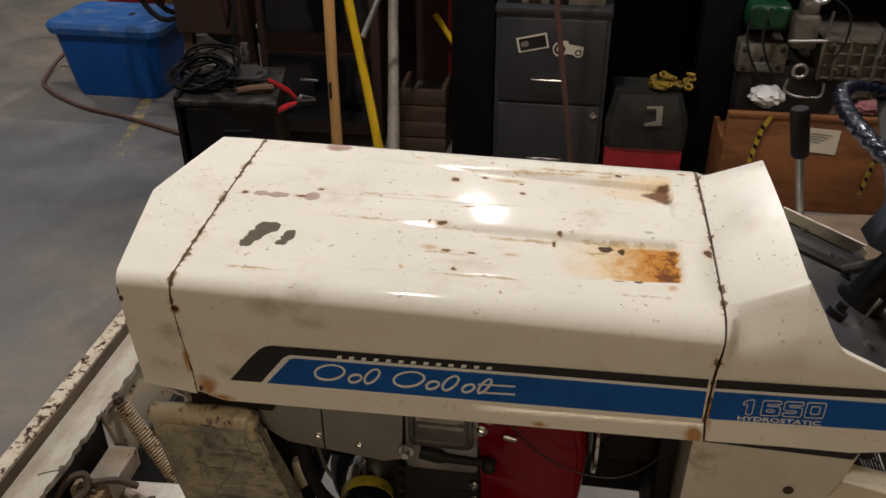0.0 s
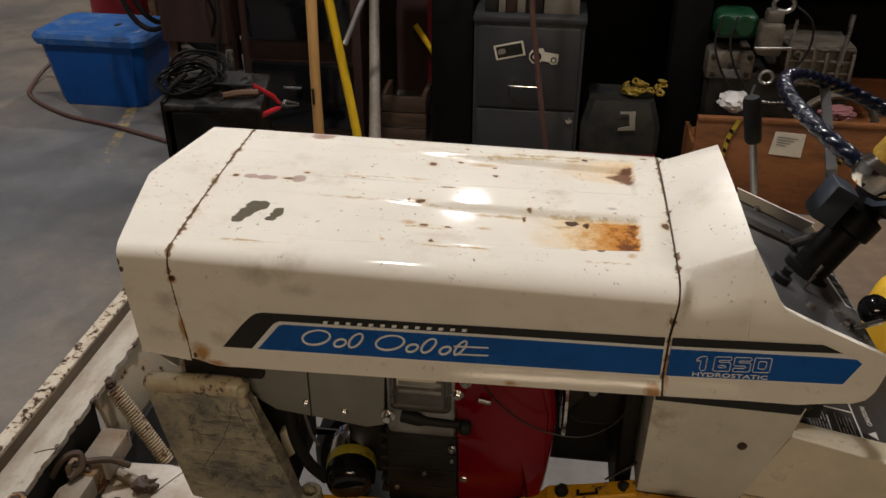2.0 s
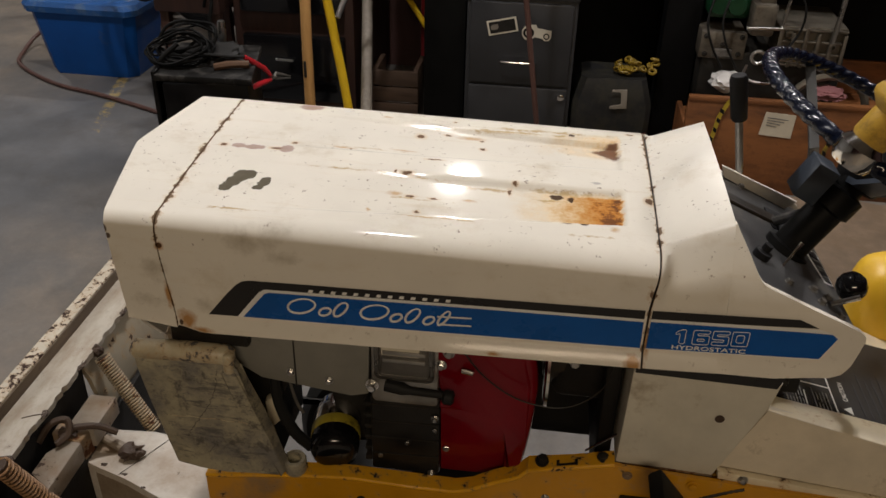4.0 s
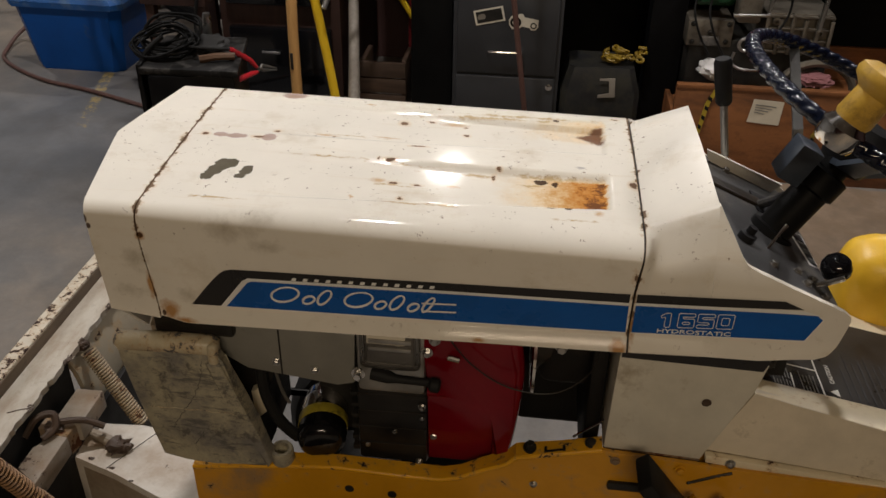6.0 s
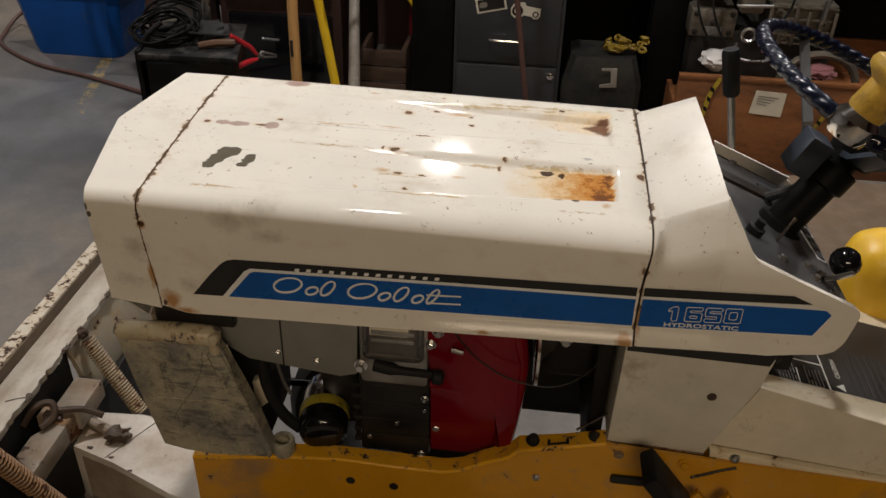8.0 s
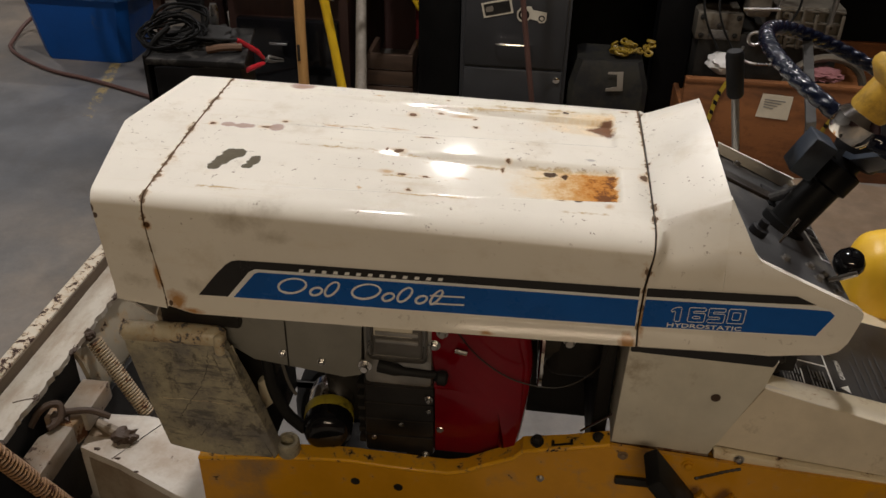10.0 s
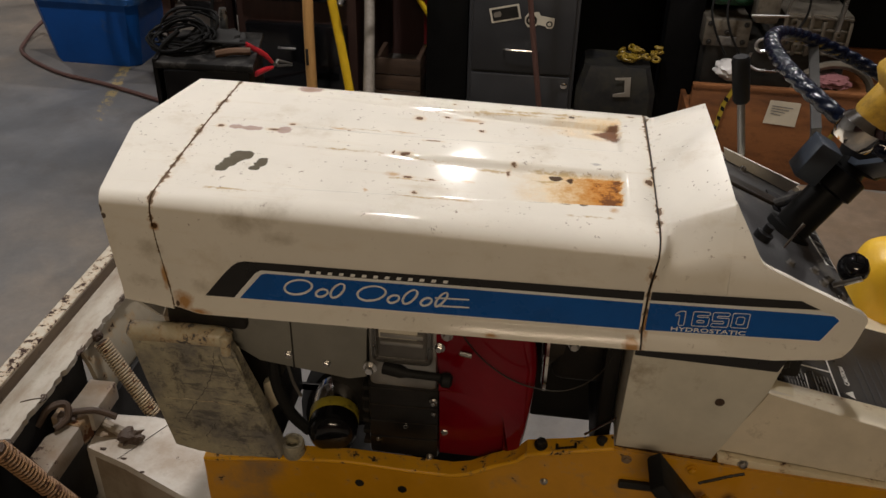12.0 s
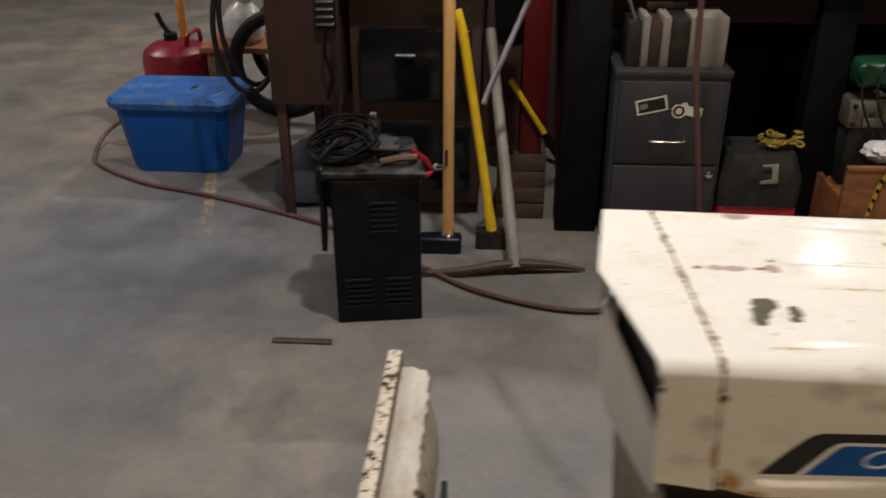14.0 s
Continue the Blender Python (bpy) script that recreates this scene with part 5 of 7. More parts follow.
# bulkhead and drive housing: bay shade put into their colour
tpart("rear_bulkhead", box((-0.028, 0.09, -0.30), (-0.006, 0.31, -0.01), 0.004), SOOT_SHADE)
tpart("drive_housing", box((-0.10, 0.12, -0.17), (-0.01, 0.29, -0.02), 0.02, 3), SOOT_SHADE, engine)
tpart("throttle_cable", tube(curve_points([V(-0.225, 0.042, -0.030), V(-0.190, 0.036, -0.072), V(-0.140, 0.034, -0.104), V(-0.080, 0.036, -0.110), V(-0.035, 0.046, -0.080), V(-0.018, 0.06, -0.03)]), 0.0010, 6), GREASY, engine, "thin bare throttle cable")
tpart("choke_rod", tube([V(-0.042, 0.08, -0.224), V(-0.001, 0.08, -0.186)], 0.0016, 6), CHROME, engine)
tpart("dipstick_wire", tube(curve_points([V(-0.470, 0.07, -0.13), V(-0.462, 0.07, -0.175), V(-0.452, 0.07, -0.20)]), 0.0025, 6), DULL, engine)
tpart("fuel_hose", tube(curve_points([V(-0.50, 0.10, -0.14), V(-0.495, 0.09, -0.20), V(-0.475, 0.085, -0.25), V(-0.45, 0.09, -0.285)]), 0.009, 10), RUBBER, engine, "black fuel hose")
tpart("fuel_valve", plate([V(-0.515, 0.085, -0.20), V(-0.500, 0.085, -0.19), V(-0.492, 0.085, -0.235), V(-0.512, 0.085, -0.255)], (0, 0.02, 0), 0.003), IVORY, engine)
tpart("yellow_bracket", plate([V(-0.535, 0.12, -0.10), V(-0.512, 0.12, -0.10), V(-0.505, 0.12, -0.19), V(-0.525, 0.12, -0.20)], (0, 0.02, 0)), DULL, engine)

# blue and black side stripe, raised a hair over the paint
def side_strip(pts, material, name, parent, lift, label=""):
    """A flat decal on the near side, cut to the side's slight flare."""
    bm = bmesh.new()
    vs = [bm.verts.new((x, 0, z)) for x, z in pts]
    bm.faces.new(vs)
    for h in (0.045, 0.06, 0.085):
        bmesh.ops.bisect_plane(bm, geom=bm.verts[:] + bm.edges[:] + bm.faces[:], plane_co=(0, 0, h), plane_no=(0, 0, 1))
    prof = [(-0.02, 0.003), (0.034, 0.003), (0.085, 0.0), (0.2, 0.0)]
    for v in bm.verts:
        for (z0, y0), (z1, y1) in zip(prof, prof[1:]):
            if z0 <= v.co.z <= z1:
                v.co.y = y0 + (y1 - y0) * (v.co.z - z0) / (z1 - z0) - lift
    return tpart(name, bm, material, parent, label)


side_strip([(-0.543, 0.0135), (-0.515, 0.049), (-0.502, 0.0635), (-0.494, 0.0695), (-0.485, 0.072), (-0.421, 0.0735), (-0.283, 0.0755), (-0.196, 0.0775), (-0.018, 0.081), (-0.005, 0.0815), (-0.005, 0.068), (-0.195, 0.065), (-0.462, 0.060), (-0.470, 0.055), (-0.503, 0.0145)], DECAL_BLACK, "black_stripe", hood, 0.0010, "black hood stripe")
side_strip([(-0.505, 0.0145), (-0.473, 0.056), (-0.465, 0.061), (-0.195, 0.066), (-0.005, 0.069), (-0.004, 0.0235), (-0.194, 0.0195), (-0.40, 0.0155)], DECAL_WHITE, "stripe_outline", hood, 0.0016)
side_strip([(-0.497, 0.0155), (-0.466, 0.0545), (-0.460, 0.057), (-0.195, 0.062), (-0.005, 0.065), (-0.004, 0.0255), (-0.194, 0.0215), (-0.284, 0.0195), (-0.40, 0.0175)], BLUE, "blue_stripe", hood, 0.0022, "blue hood stripe")
side_strip([(0.003, 0.082), (0.169, 0.088), (0.192, 0.078), (0.003, 0.068)], DECAL_BLACK, "black_stripe", cowl, 0.0010)
side_strip([(0.003, 0.0700), (0.193, 0.0770), (0.209, 0.0725), (0.2165, 0.066), (0.2025, 0.0325), (0.003, 0.0245)], DECAL_WHITE, "stripe_outline", cowl, 0.0016)
side_strip([(0.003, 0.0662), (0.175, 0.0715), (0.208, 0.0718), (0.215, 0.066), (0.2015, 0.034), (0.003, 0.026)], BLUE, "blue_stripe", cowl, 0.0022, "blue cowl stripe")
# maker's name as plain bars, model figures as figures
for i in range(13):
    x0 = -0.410 + 0.0141 * i
    z0 = 0.0632 + 0.0050 * i / 13
    side_strip([(x0, z0), (x0 + 0.0015, z0 + 0.0045), (x0 + 0.0070, z0 + 0.0045), (x0 + 0.0055, z0)], DECAL_WHITE, "name_bar", hood, 0.0028)
for x0, w, h in ((-0.438, 0.036, 0.025), (-0.398, 0.015, 0.013), (-0.378, 0.015, 0.024), (-0.346, 0.036, 0.025), (-0.308, 0.014, 0.013), (-0.288, 0.015, 0.024), (-0.267, 0.013, 0.013), (-0.247, 0.010, 0.024)):
    z0 = 0.0285 + 0.012 * (x0 + 0.44)
    ring_pts = [V(x0 + w * 0.5 + 0.25 * h * math.sin(a) + w * 0.46 * math.cos(a), 0, z0 + h * 0.5 + h * 0.46 * math.sin(a)) for a in [math.pi * 2 * i / 20 for i in range(20)]]
    tpart("name_shape", tube([p + V(0, 0.0004, 0) for p in ring_pts], 0.0016, 6, True), DECAL_WHITE, hood)
for z0 in (0.0315, 0.0435):
    side_strip([(-0.250, z0), (-0.208, z0 + 0.002), (-0.208, z0 + 0.0045), (-0.250, z0 + 0.0025)], DECAL_WHITE, "name_bar", hood, 0.0030)
def figure(loops, x0, z0, w, h):
    """One outlined block figure: thin white lines on the blue stripe, corners cut."""
    fig = None
    for loop in loops:
        pts = []
        k = len(loop)
        for i in range(k):
            p, q, r = (Vector((loop[j % k][0] * w, loop[j % k][1] * h)) for j in (i - 1, i, i + 1))
            c = min(0.0013, (p - q).length * 0.4, (r - q).length * 0.4)
            for e in (q + (p - q).normalized() * c, q + (r - q).normalized() * c):
                pts.append(V(x0 + e.x, -0.0014, z0 + e.y + 0.06 * (x0 + e.x - 0.03)))
        ob = tpart("model_figure" if fig is None else "figure_counter", tube(pts, 0.00050, 6, True), DECAL_WHITE, cowl if fig is None else fig)
        fig = fig or ob


S0, T0 = 0.27, 0.24
FIG_1 = [[(0.38, 0), (0.72, 0), (0.72, 1), (0.42, 1), (0.12, 0.80), (0.12, 0.62), (0.38, 0.74)]]
FIG_6 = [[(0, 0), (1, 0), (1, 0.63), (S0, 0.63), (S0, 1 - T0), (1, 1 - T0), (1, 1), (0, 1)], [(S0, T0), (1 - S0, T0), (1 - S0, 0.40), (S0, 0.40)]]
FIG_5 = [[(0, 0), (1, 0), (1, 0.63), (S0, 0.63), (S0, 1 - T0), (1, 1 - T0), (1, 1), (0, 1), (0, 0.40), (1 - S0, 0.40), (1 - S0, T0), (0, T0)]]
FIG_0 = [[(0, 0), (1, 0), (1, 1), (0, 1)], [(S0, T0), (1 - S0, T0), (1 - S0, 1 - T0), (S0, 1 - T0)]]
for i, loops in enumerate((FIG_1, FIG_6, FIG_5, FIG_0)):
    figure(loops, 0.0318 + 0.0222 * i, 0.0385, 0.0188, 0.0205)
lettering("model_word", "HYDROSTATIC", 0.0080, DECAL_WHITE, cowl, OFF + V(0.032, -0.0006, 0.0300), (1, 0, 0.035), (0, 0, 1), 0.085, 0.0001)

# pedal and linkage beside the frame
pedal = tpart("brake_pedal", box((-0.011, -0.03, -0.055), (0.011, 0.03, 0.045), 0.005, m=Matrix.Translation((0.068, -0.03, -0.205)) @ Euler((0, radians(-38), 0)).to_matrix().to_4x4()), RUBBER, label="black rubber brake pedal")
tpart("pedal_arm", tube([V(0.078, 0.0, -0.235), V(0.085, 0.03, -0.30), V(0.09, 0.034, -0.36)], 0.008), DULL, pedal)
tpart("pedal_slot", box((0.008, 0.028, -0.270), (0.056, 0.036, -0.256), 0.003), GREASY, label="dark linkage bar in the frame slot")

# wheels, out of sight under the frame
for wx, wy, wr, ww in ((-0.37, -0.15, 0.205, 0.15), (-0.37, 0.395, 0.205, 0.15), (0.70, -0.30, 0.285, 0.26), (0.70, 0.425, 0.285, 0.26)):
    tyre = tpart("tyre", lathe([(wr * 0.55, 0), (wr * 0.92, 0.006), (wr, ww * 0.2), (wr, ww * 0.8), (wr * 0.92, ww - 0.006), (wr * 0.55, ww)], V(wx, wy, wr - TZ), (0, 1, 0), 36), RUBBER, label="black rubber tyre")
    tpart("wheel_rim", lathe([(wr * 0.54, 0.02), (wr * 0.54, ww - 0.02)], V(wx, wy, wr - TZ), (0, 1, 0), 24), IVORY, tyre)
tpart("front_axle", box((-0.40, -0.05, -0.58), (-0.34, 0.43, -0.52), 0.01), GREASY)
tpart("axle_mount", box((-0.42, 0.12, -0.54), (-0.32, 0.26, -0.42), 0.01), GREASY)
tpart("rear_axle", box((0.64, -0.06, -0.54), (0.76, 0.44, -0.42), 0.02), GREASY)

# ---- front blade with its push frame ----
BL = root("front_blade", -0.72, 1.30, 0, "chipped white front dozer blade with rusty edges and lift springs", "blade")
Y0, Y1 = 0.55, 1.83
part("top_flange", box((-0.779, Y0, 0.355), (-0.7515, Y1 + 0.02, 0.425), 0.003), EDGE, BL, "rust-speckled upright flange")
# dark brown holds rust and the shade inside the channel
part("flange_back", box((-0.7517, Y0, 0.380), (-0.7485, Y1 + 0.012, 0.4215), 0.001), GROOVE, BL, "rust-brown inner face of the flange, channel shade darkened in")
random.seed(23)
ragged = [(-0.686 - 0.003 * random.random() - (0.005 if random.random() < 0.22 else 0.0), Y0 + 0.008 * i, 0.397) for i in range(int((Y1 - 0.030 - Y0) / 0.008))]
part("top_plate", plate([(-0.7483, Y0, 0.399)] + ragged + [(-0.700, Y1 - 0.008, 0.397), (-0.712, Y1 - 0.012, 0.3975), (-0.726, Y1, 0.398), (-0.7483, Y1 - 0.004, 0.399)], (0, 0, -0.012), 0.0015), BLADE, BL, "chipped dirty white top plate with a ragged edge")
for y, w in ((1.12, 0.016), (1.275, 0.011), (1.41, 0.014), (1.58, 0.012)):
    part("edge_rust", lump((-0.689, y, 0.394), (0.005, w, 0.004), 5 + y, rough=1.8), DARK_RUST, BL)
part("edge_crack", tube(curve_points([(-0.689, 1.272, 0.3974), (-0.703, 1.266, 0.3976), (-0.718, 1.256, 0.3982)]), 0.0011, 6), DARK_RUST, BL)
sheet = [(-0.704, 0.384), (-0.687, 0.35), (-0.674, 0.29), (-0.670, 0.22), (-0.677, 0.14), (-0.695, 0.06), (-0.715, 0.012)]
sec = [Vector((x, 0, z)) for x, z in sheet] + [Vector((x - 0.010, 0, z)) for x, z in reversed(sheet)]
# tan instead of white: dirt plus the shade on this back surface
part("moldboard", loft([[p + V(0, y, 0) for p in sec] for y in (1.425, 1.5, 1.6, Y1 - 0.05)]), BACK, BL, "curved dirty white moldboard, its shade darkened into tan paint")
# black sheet painting the shade of the hollow under the top plate
part("back_sheet", box((-0.712, Y0, 0.05), (-0.700, 1.424, 0.384), 0.002), SOOT_SHADE, BL, "near-black sheet for the shaded hollow behind the blade")
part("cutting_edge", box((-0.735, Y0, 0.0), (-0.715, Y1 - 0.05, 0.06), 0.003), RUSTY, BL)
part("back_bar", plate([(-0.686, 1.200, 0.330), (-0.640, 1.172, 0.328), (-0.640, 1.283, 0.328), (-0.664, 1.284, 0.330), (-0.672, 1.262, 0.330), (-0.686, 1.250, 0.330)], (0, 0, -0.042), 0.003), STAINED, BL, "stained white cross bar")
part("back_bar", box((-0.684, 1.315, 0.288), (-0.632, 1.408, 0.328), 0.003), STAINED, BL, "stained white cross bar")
# web coloured black for the same shaded hollow
part("back_web", box((-0.656, 0.9, 0.15), (-0.644, 1.62, 0.287), 0.003), SOOT_SHADE, BL)
part("latch_plate", plate([(-0.690, 1.283, 0.345), (-0.645, 1.283, 0.325), (-0.640, 1.318, 0.325), (-0.690, 1.322, 0.345)], (0, 0, -0.05), 0.003), RUSTY, BL, "rusty latch block")
part("latch_hook", tube(curve_points([(-0.700, 1.255, 0.345), (-0.690, 1.285, 0.362), (-0.668, 1.300, 0.362), (-0.660, 1.285, 0.345), (-0.672, 1.262, 0.338)]), 0.0065, 8), DARK_RUST, BL)
part("spring_hook", lump((-0.688, 1.462, 0.388), (0.013, 0.012, 0.012), 1), DARK_RUST, BL, "rusted spring hook")
part("rust_cake", lump((-0.672, 1.296, 0.334), (0.018, 0.014, 0.009), 2, rough=1.6), DARK_RUST, BL, "cake of rust and dirt round the latch")
part("rust_cake", lump((-0.688, 1.152, 0.400), (0.012, 0.014, 0.010), 3, rough=1.6), DARK_RUST, BL)
part("latch_link", tube(curve_points([(-0.66, 1.30, 0.345), (-0.63, 1.325, 0.330), (-0.60, 1.335, 0.310)]), 0.006, 8), DARK_RUST, BL)


RUST_WIRE = chipped("rusty_wire", (0.30, 0.17, 0.09), 0.9, rust=(0.10, 0.035, 0.015), scale=60)


def coil(a, b, r, wire, turns, name, parent, material=SPRING):
    a, b = Vector(a), Vector(b)
    d = (b - a).normalized()
    s = d.orthogonal().normalized()
    u = d.cross(s)
    k = turns * 10
    pts = [a + (b - a) * (i / k) + (s * math.cos(2 * math.pi * i / 10) + u * math.sin(2 * math.pi * i / 10)) * r for i in range(k + 1)]
    sp = part(name, tube(pts, wire, 5), material, parent, "rusty coil lift spring")
    part("spring_core", tube([a, b], r * 0.78, 10), DARK_RUST, sp)
    return sp


coil((-0.672, 1.452, 0.383), (-0.575, 1.418, 0.245), 0.0132, 0.0022, 30, "lift_spring", BL)
coil((-0.680, 1.134, 0.415), (-0.628, 1.196, 0.225), 0.0146, 0.0026, 25, "lift_spring", BL, RUST_WIRE)
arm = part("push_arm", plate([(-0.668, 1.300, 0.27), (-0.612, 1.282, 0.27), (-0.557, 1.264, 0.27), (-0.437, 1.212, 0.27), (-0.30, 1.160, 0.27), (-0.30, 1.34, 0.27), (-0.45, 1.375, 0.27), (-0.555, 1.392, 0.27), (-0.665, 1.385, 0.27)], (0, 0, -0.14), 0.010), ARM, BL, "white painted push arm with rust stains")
# thin plate over the arm's front: dirt and side shade in one colour
part("arm_face", plate([(-0.664, 1.3005, 0.254), (-0.612, 1.2812, 0.254), (-0.557, 1.2632, 0.254), (-0.437, 1.2112, 0.254), (-0.31, 1.1625, 0.254), (-0.31, 1.170, 0.254), (-0.437, 1.218, 0.254), (-0.557, 1.270, 0.254), (-0.664, 1.306, 0.254)], (0, 0, -0.12)), ARM_FACE, arm, "brown dirty face of the push arm, darkened for its shade")
part("pin_stain", lump((-0.622, 1.336, 0.2708), (0.034, 0.015, 0.0012), 9, rough=1.7), ARM_FACE, arm, "brown stain round the pin")
for sx, sy, sw in ((-0.612, 1.292, 0.006), (-0.565, 1.275, 0.005), (-0.52, 1.250, 0.004), (-0.645, 1.304, 0.004)):
    part("rust_spot", lump((sx, sy, 0.2700), (sw, sw * 0.6, 0.0015), 3 + 10 * sx, rough=1.8), DARK_RUST, arm)
part("arm_pin", tube([(-0.648, 1.352, 0.280), (-0.585, 1.325, 0.281)], [0.007, 0.0105]), STAINED, arm)
part("arm_pin_end", lump((-0.570, 1.319, 0.281), (0.021, 0.017, 0.013), 4, rough=1.8), DARK_RUST, arm, "rust-caked pin end")
part("arm_seam", tube([(-0.575, 1.272, 0.2712), (-0.520, 1.372, 0.2712)], 0.0006, 5), GREASY, arm)
part("support_foot", box((-0.40, 1.24, 0.0), (-0.32, 1.33, 0.135), 0.01), RUSTY, BL)
part("arm_lower_link", tube([(-0.62, 1.20, 0.20), (-0.36, 1.16, 0.19)], 0.012), ARM, BL)

# ---- ceiling lamps, all out of view; the front one houses the added fill ----
for lx, ly, lz, watts in LAMPS:
    sl = root("shop_light", lx, ly, lz, "unseen white ceiling light on a hanger", "ceiling light", "ceiling lights")
    half = 1.25 if ly < 0 else 0.32
    part("housing", box((lx - half, ly - 0.32, lz + 0.03), (lx + half, ly + 0.32, lz + 0.12), 0.01), WHITE, sl)
    part("hanger", tube([(lx, ly, lz + 0.12), (lx, ly, 4.0)], 0.01), STEEL, sl)

# ---- garage door at the far end ----
gd = tagged(root("garage_door", -5.5, 10.7, 0, "white panelled sectional garage door with a black bottom seal", "garage door"), kind="structure")
for i in range(5):
    part("door_panel", box((-8.4, 10.30, 0.03 + 0.56 * i), (-2.0, 10.36, 0.575 + 0.56 * i), 0.008), SHEET, gd)

part("bottom_seal", box((-8.4, 10.29, 0.0), (-2.0, 10.35, 0.029), 0.004), RUBBER, gd, "black rubber bottom seal")

# ---- blue tote, hose, fuel can, flag ----
tote = root("storage_tote", -1.95, 4.07, 0, "blue plastic storage tote with a lid on the floor", "storage tote")
def rect(x0, x1, y0, y1, z, c=0.04):
    return [V(x, y, z) for x, y in ((x0 + c, y0), (x1 - c, y0), (x1, y0 + c), (x1, y1 - c), (x1 - c, y1), (x0 + c, y1), (x0, y1 - c), (x0, y0 + c))]


def turned_rect(w, d, z, c=0.04, at=(-1.945, 3.985), deg=-1.5):
    k, q = math.cos(radians(deg)), math.sin(radians(deg))
    return [V(at[0] + p.x * k - p.y * q, at[1] + p.x * q + p.y * k, z) for p in rect(-w, w, -d, d, z, c)]


part("body", loft([turned_rect(0.205, 0.140, 0.0), turned_rect(0.212, 0.146, 0.02), turned_rect(0.250, 0.176, 0.300)]), TOTE, tote)
lid = part("lid", loft([turned_rect(0.268, 0.190, 0.295), turned_rect(0.273, 0.195, 0.322), turned_rect(0.260, 0.182, 0.341), turned_rect(0.232, 0.155, 0.342), turned_rect(0.223, 0.146, 0.334)]), LIDBLUE, tote, "blue lid, a little dusty")
part("lid_rib", loft([turned_rect(0.20, 0.11, 0.333), turned_rect(0.195, 0.105, 0.338)]), LIDBLUE, lid)
part("lid_mark", box((-1.90, 3.98, 0.338), (-1.875, 4.02, 0.3395)), GREASY, lid)
thing("air_hose", tube(curve_points([(-2.12, 4.34, 0.16), (-2.26, 4.26, 0.14), (-2.42, 4.24, 0.05), (-2.42, 4.08, 0.012), (-2.33, 3.89, 0.011), (-2.05, 3.69, 0.011), (-1.75, 3.58, 0.011), (-1.28, 3.36, 0.011), (-0.98, 3.15, 0.011), (-0.81, 3.0, 0.011), (-0.60, 2.83, 0.011), (-0.30, 2.73, 0.011), (0.0, 2.80, 0.011), (0.14, 2.95, 0.011), (0.12, 3.0, 0.10), (0.10, 3.0, 0.27), (0.05, 3.0, 0.60), (0.03, 3.0, 0.78), (0.02, 3.02, 1.3), (0.05, 3.1, 2.2), (0.05, 3.3, 3.2), (0.05, 3.3, 4.0)], 8), 0.0095, 8), HOSE, "dull red rubber air hose hanging down and trailing over the floor", "hose")
thing("cord_coil", tube(curve_points([(-2.14 - 0.06 * math.cos(i * 0.9), 4.33 + 0.05 * math.sin(i * 0.9), 0.02 + 0.010 * i) for i in range(26)], 4), 0.010, 6), plain("orange_cord", (0.42, 0.10, 0.05), 0.5), "orange extension cord coiled behind the tote", "cord")
can = root("fuel_can", -2.24, 4.78, 0, "dark red fuel can with a black spout behind the tote", "fuel can")
part("body", lathe([(0.16, 0), (0.175, 0.01), (0.175, 0.27), (0.165, 0.31), (0.12, 0.345), (0.05, 0.36)], (-2.24, 4.78, 0), (0, 0, 1), 32), FUEL, can)
part("cap", lathe([(0.035, 0), (0.035, 0.04), (0.028, 0.045)], (-2.26, 4.78, 0.355), (0, 0, 1), 16), BLACK, can)
part("spout", tube(curve_points([(-2.26, 4.78, 0.39), (-2.29, 4.77, 0.44), (-2.31, 4.76, 0.50)]), 0.014), BLACK, can)
part("handle", tube(curve_points([(-2.16, 4.72, 0.33), (-2.14, 4.70, 0.40), (-2.12, 4.80, 0.41), (-2.13, 4.86, 0.34)]), 0.012), FUEL, can)
flag = root("marker_flag", -2.26, 5.0, 0, "orange marker flag on a yellow wooden stake", "flag")
part("stake", box((-2.29, 4.99, 0.0), (-2.245, 5.01, 0.66), 0.003), plain("stake_wood", (0.55, 0.26, 0.06), 0.6), flag)
bmf = bmesh.new()
rows = []
for i in range(9):
    u = i / 8
    rows.append([bmf.verts.new((-2.275 + 0.31 * u, 5.0 + 0.02 * math.sin(u * 7) - 0.01 + s, 0.60 + 0.25 * v + (0.10 - 0.13 * v) * u)) for s in (0, 0.002) for v in (0, 0.5, 1)])
for a, b in zip(rows, rows[1:]):
    for q in ((0, 1), (1, 2), (5, 4), (4, 3), (2, 5), (3, 0)):
        bmf.faces.new((a[q[0]], a[q[1]], b[q[1]], b[q[0]]))
bmf.faces.new([rows[0][i] for i in (0, 3, 4, 5, 2, 1)])
bmf.faces.new([rows[-1][i] for i in (0, 1, 2, 5, 4, 3)])
part("cloth", bmf, ORANGE, flag, "bright orange cloth pennant")
cart = root("hand_cart", -1.75, 4.75, 0, "small cart with a black tyre and a rusty orange frame", "hand cart")
for yy in (4.55, 4.95):
    part("tyre", tube([V(-1.62 + 0.24 * math.cos(a), yy, 0.30 + 0.24 * math.sin(a)) for a in [2 * math.pi * i / 40 for i in range(40)]], 0.035, 10, True), RUBBER, cart)
    part("hub", lathe([(0.05, -0.02), (0.06, 0), (0.05, 0.02)], (-1.62, yy, 0.30), (0, 1, 0), 16), RUSTY, cart)
part("axle", tube([(-1.62, 4.5, 0.30), (-1.62, 5.0, 0.30)], 0.012), RUSTY, cart)
part("tray", box((-2.05, 4.58, 0.34), (-1.50, 4.92, 0.37), 0.005), plain("rust_orange", (0.30, 0.11, 0.04), 0.6, dirt=0.4), cart, "rusty orange tray")
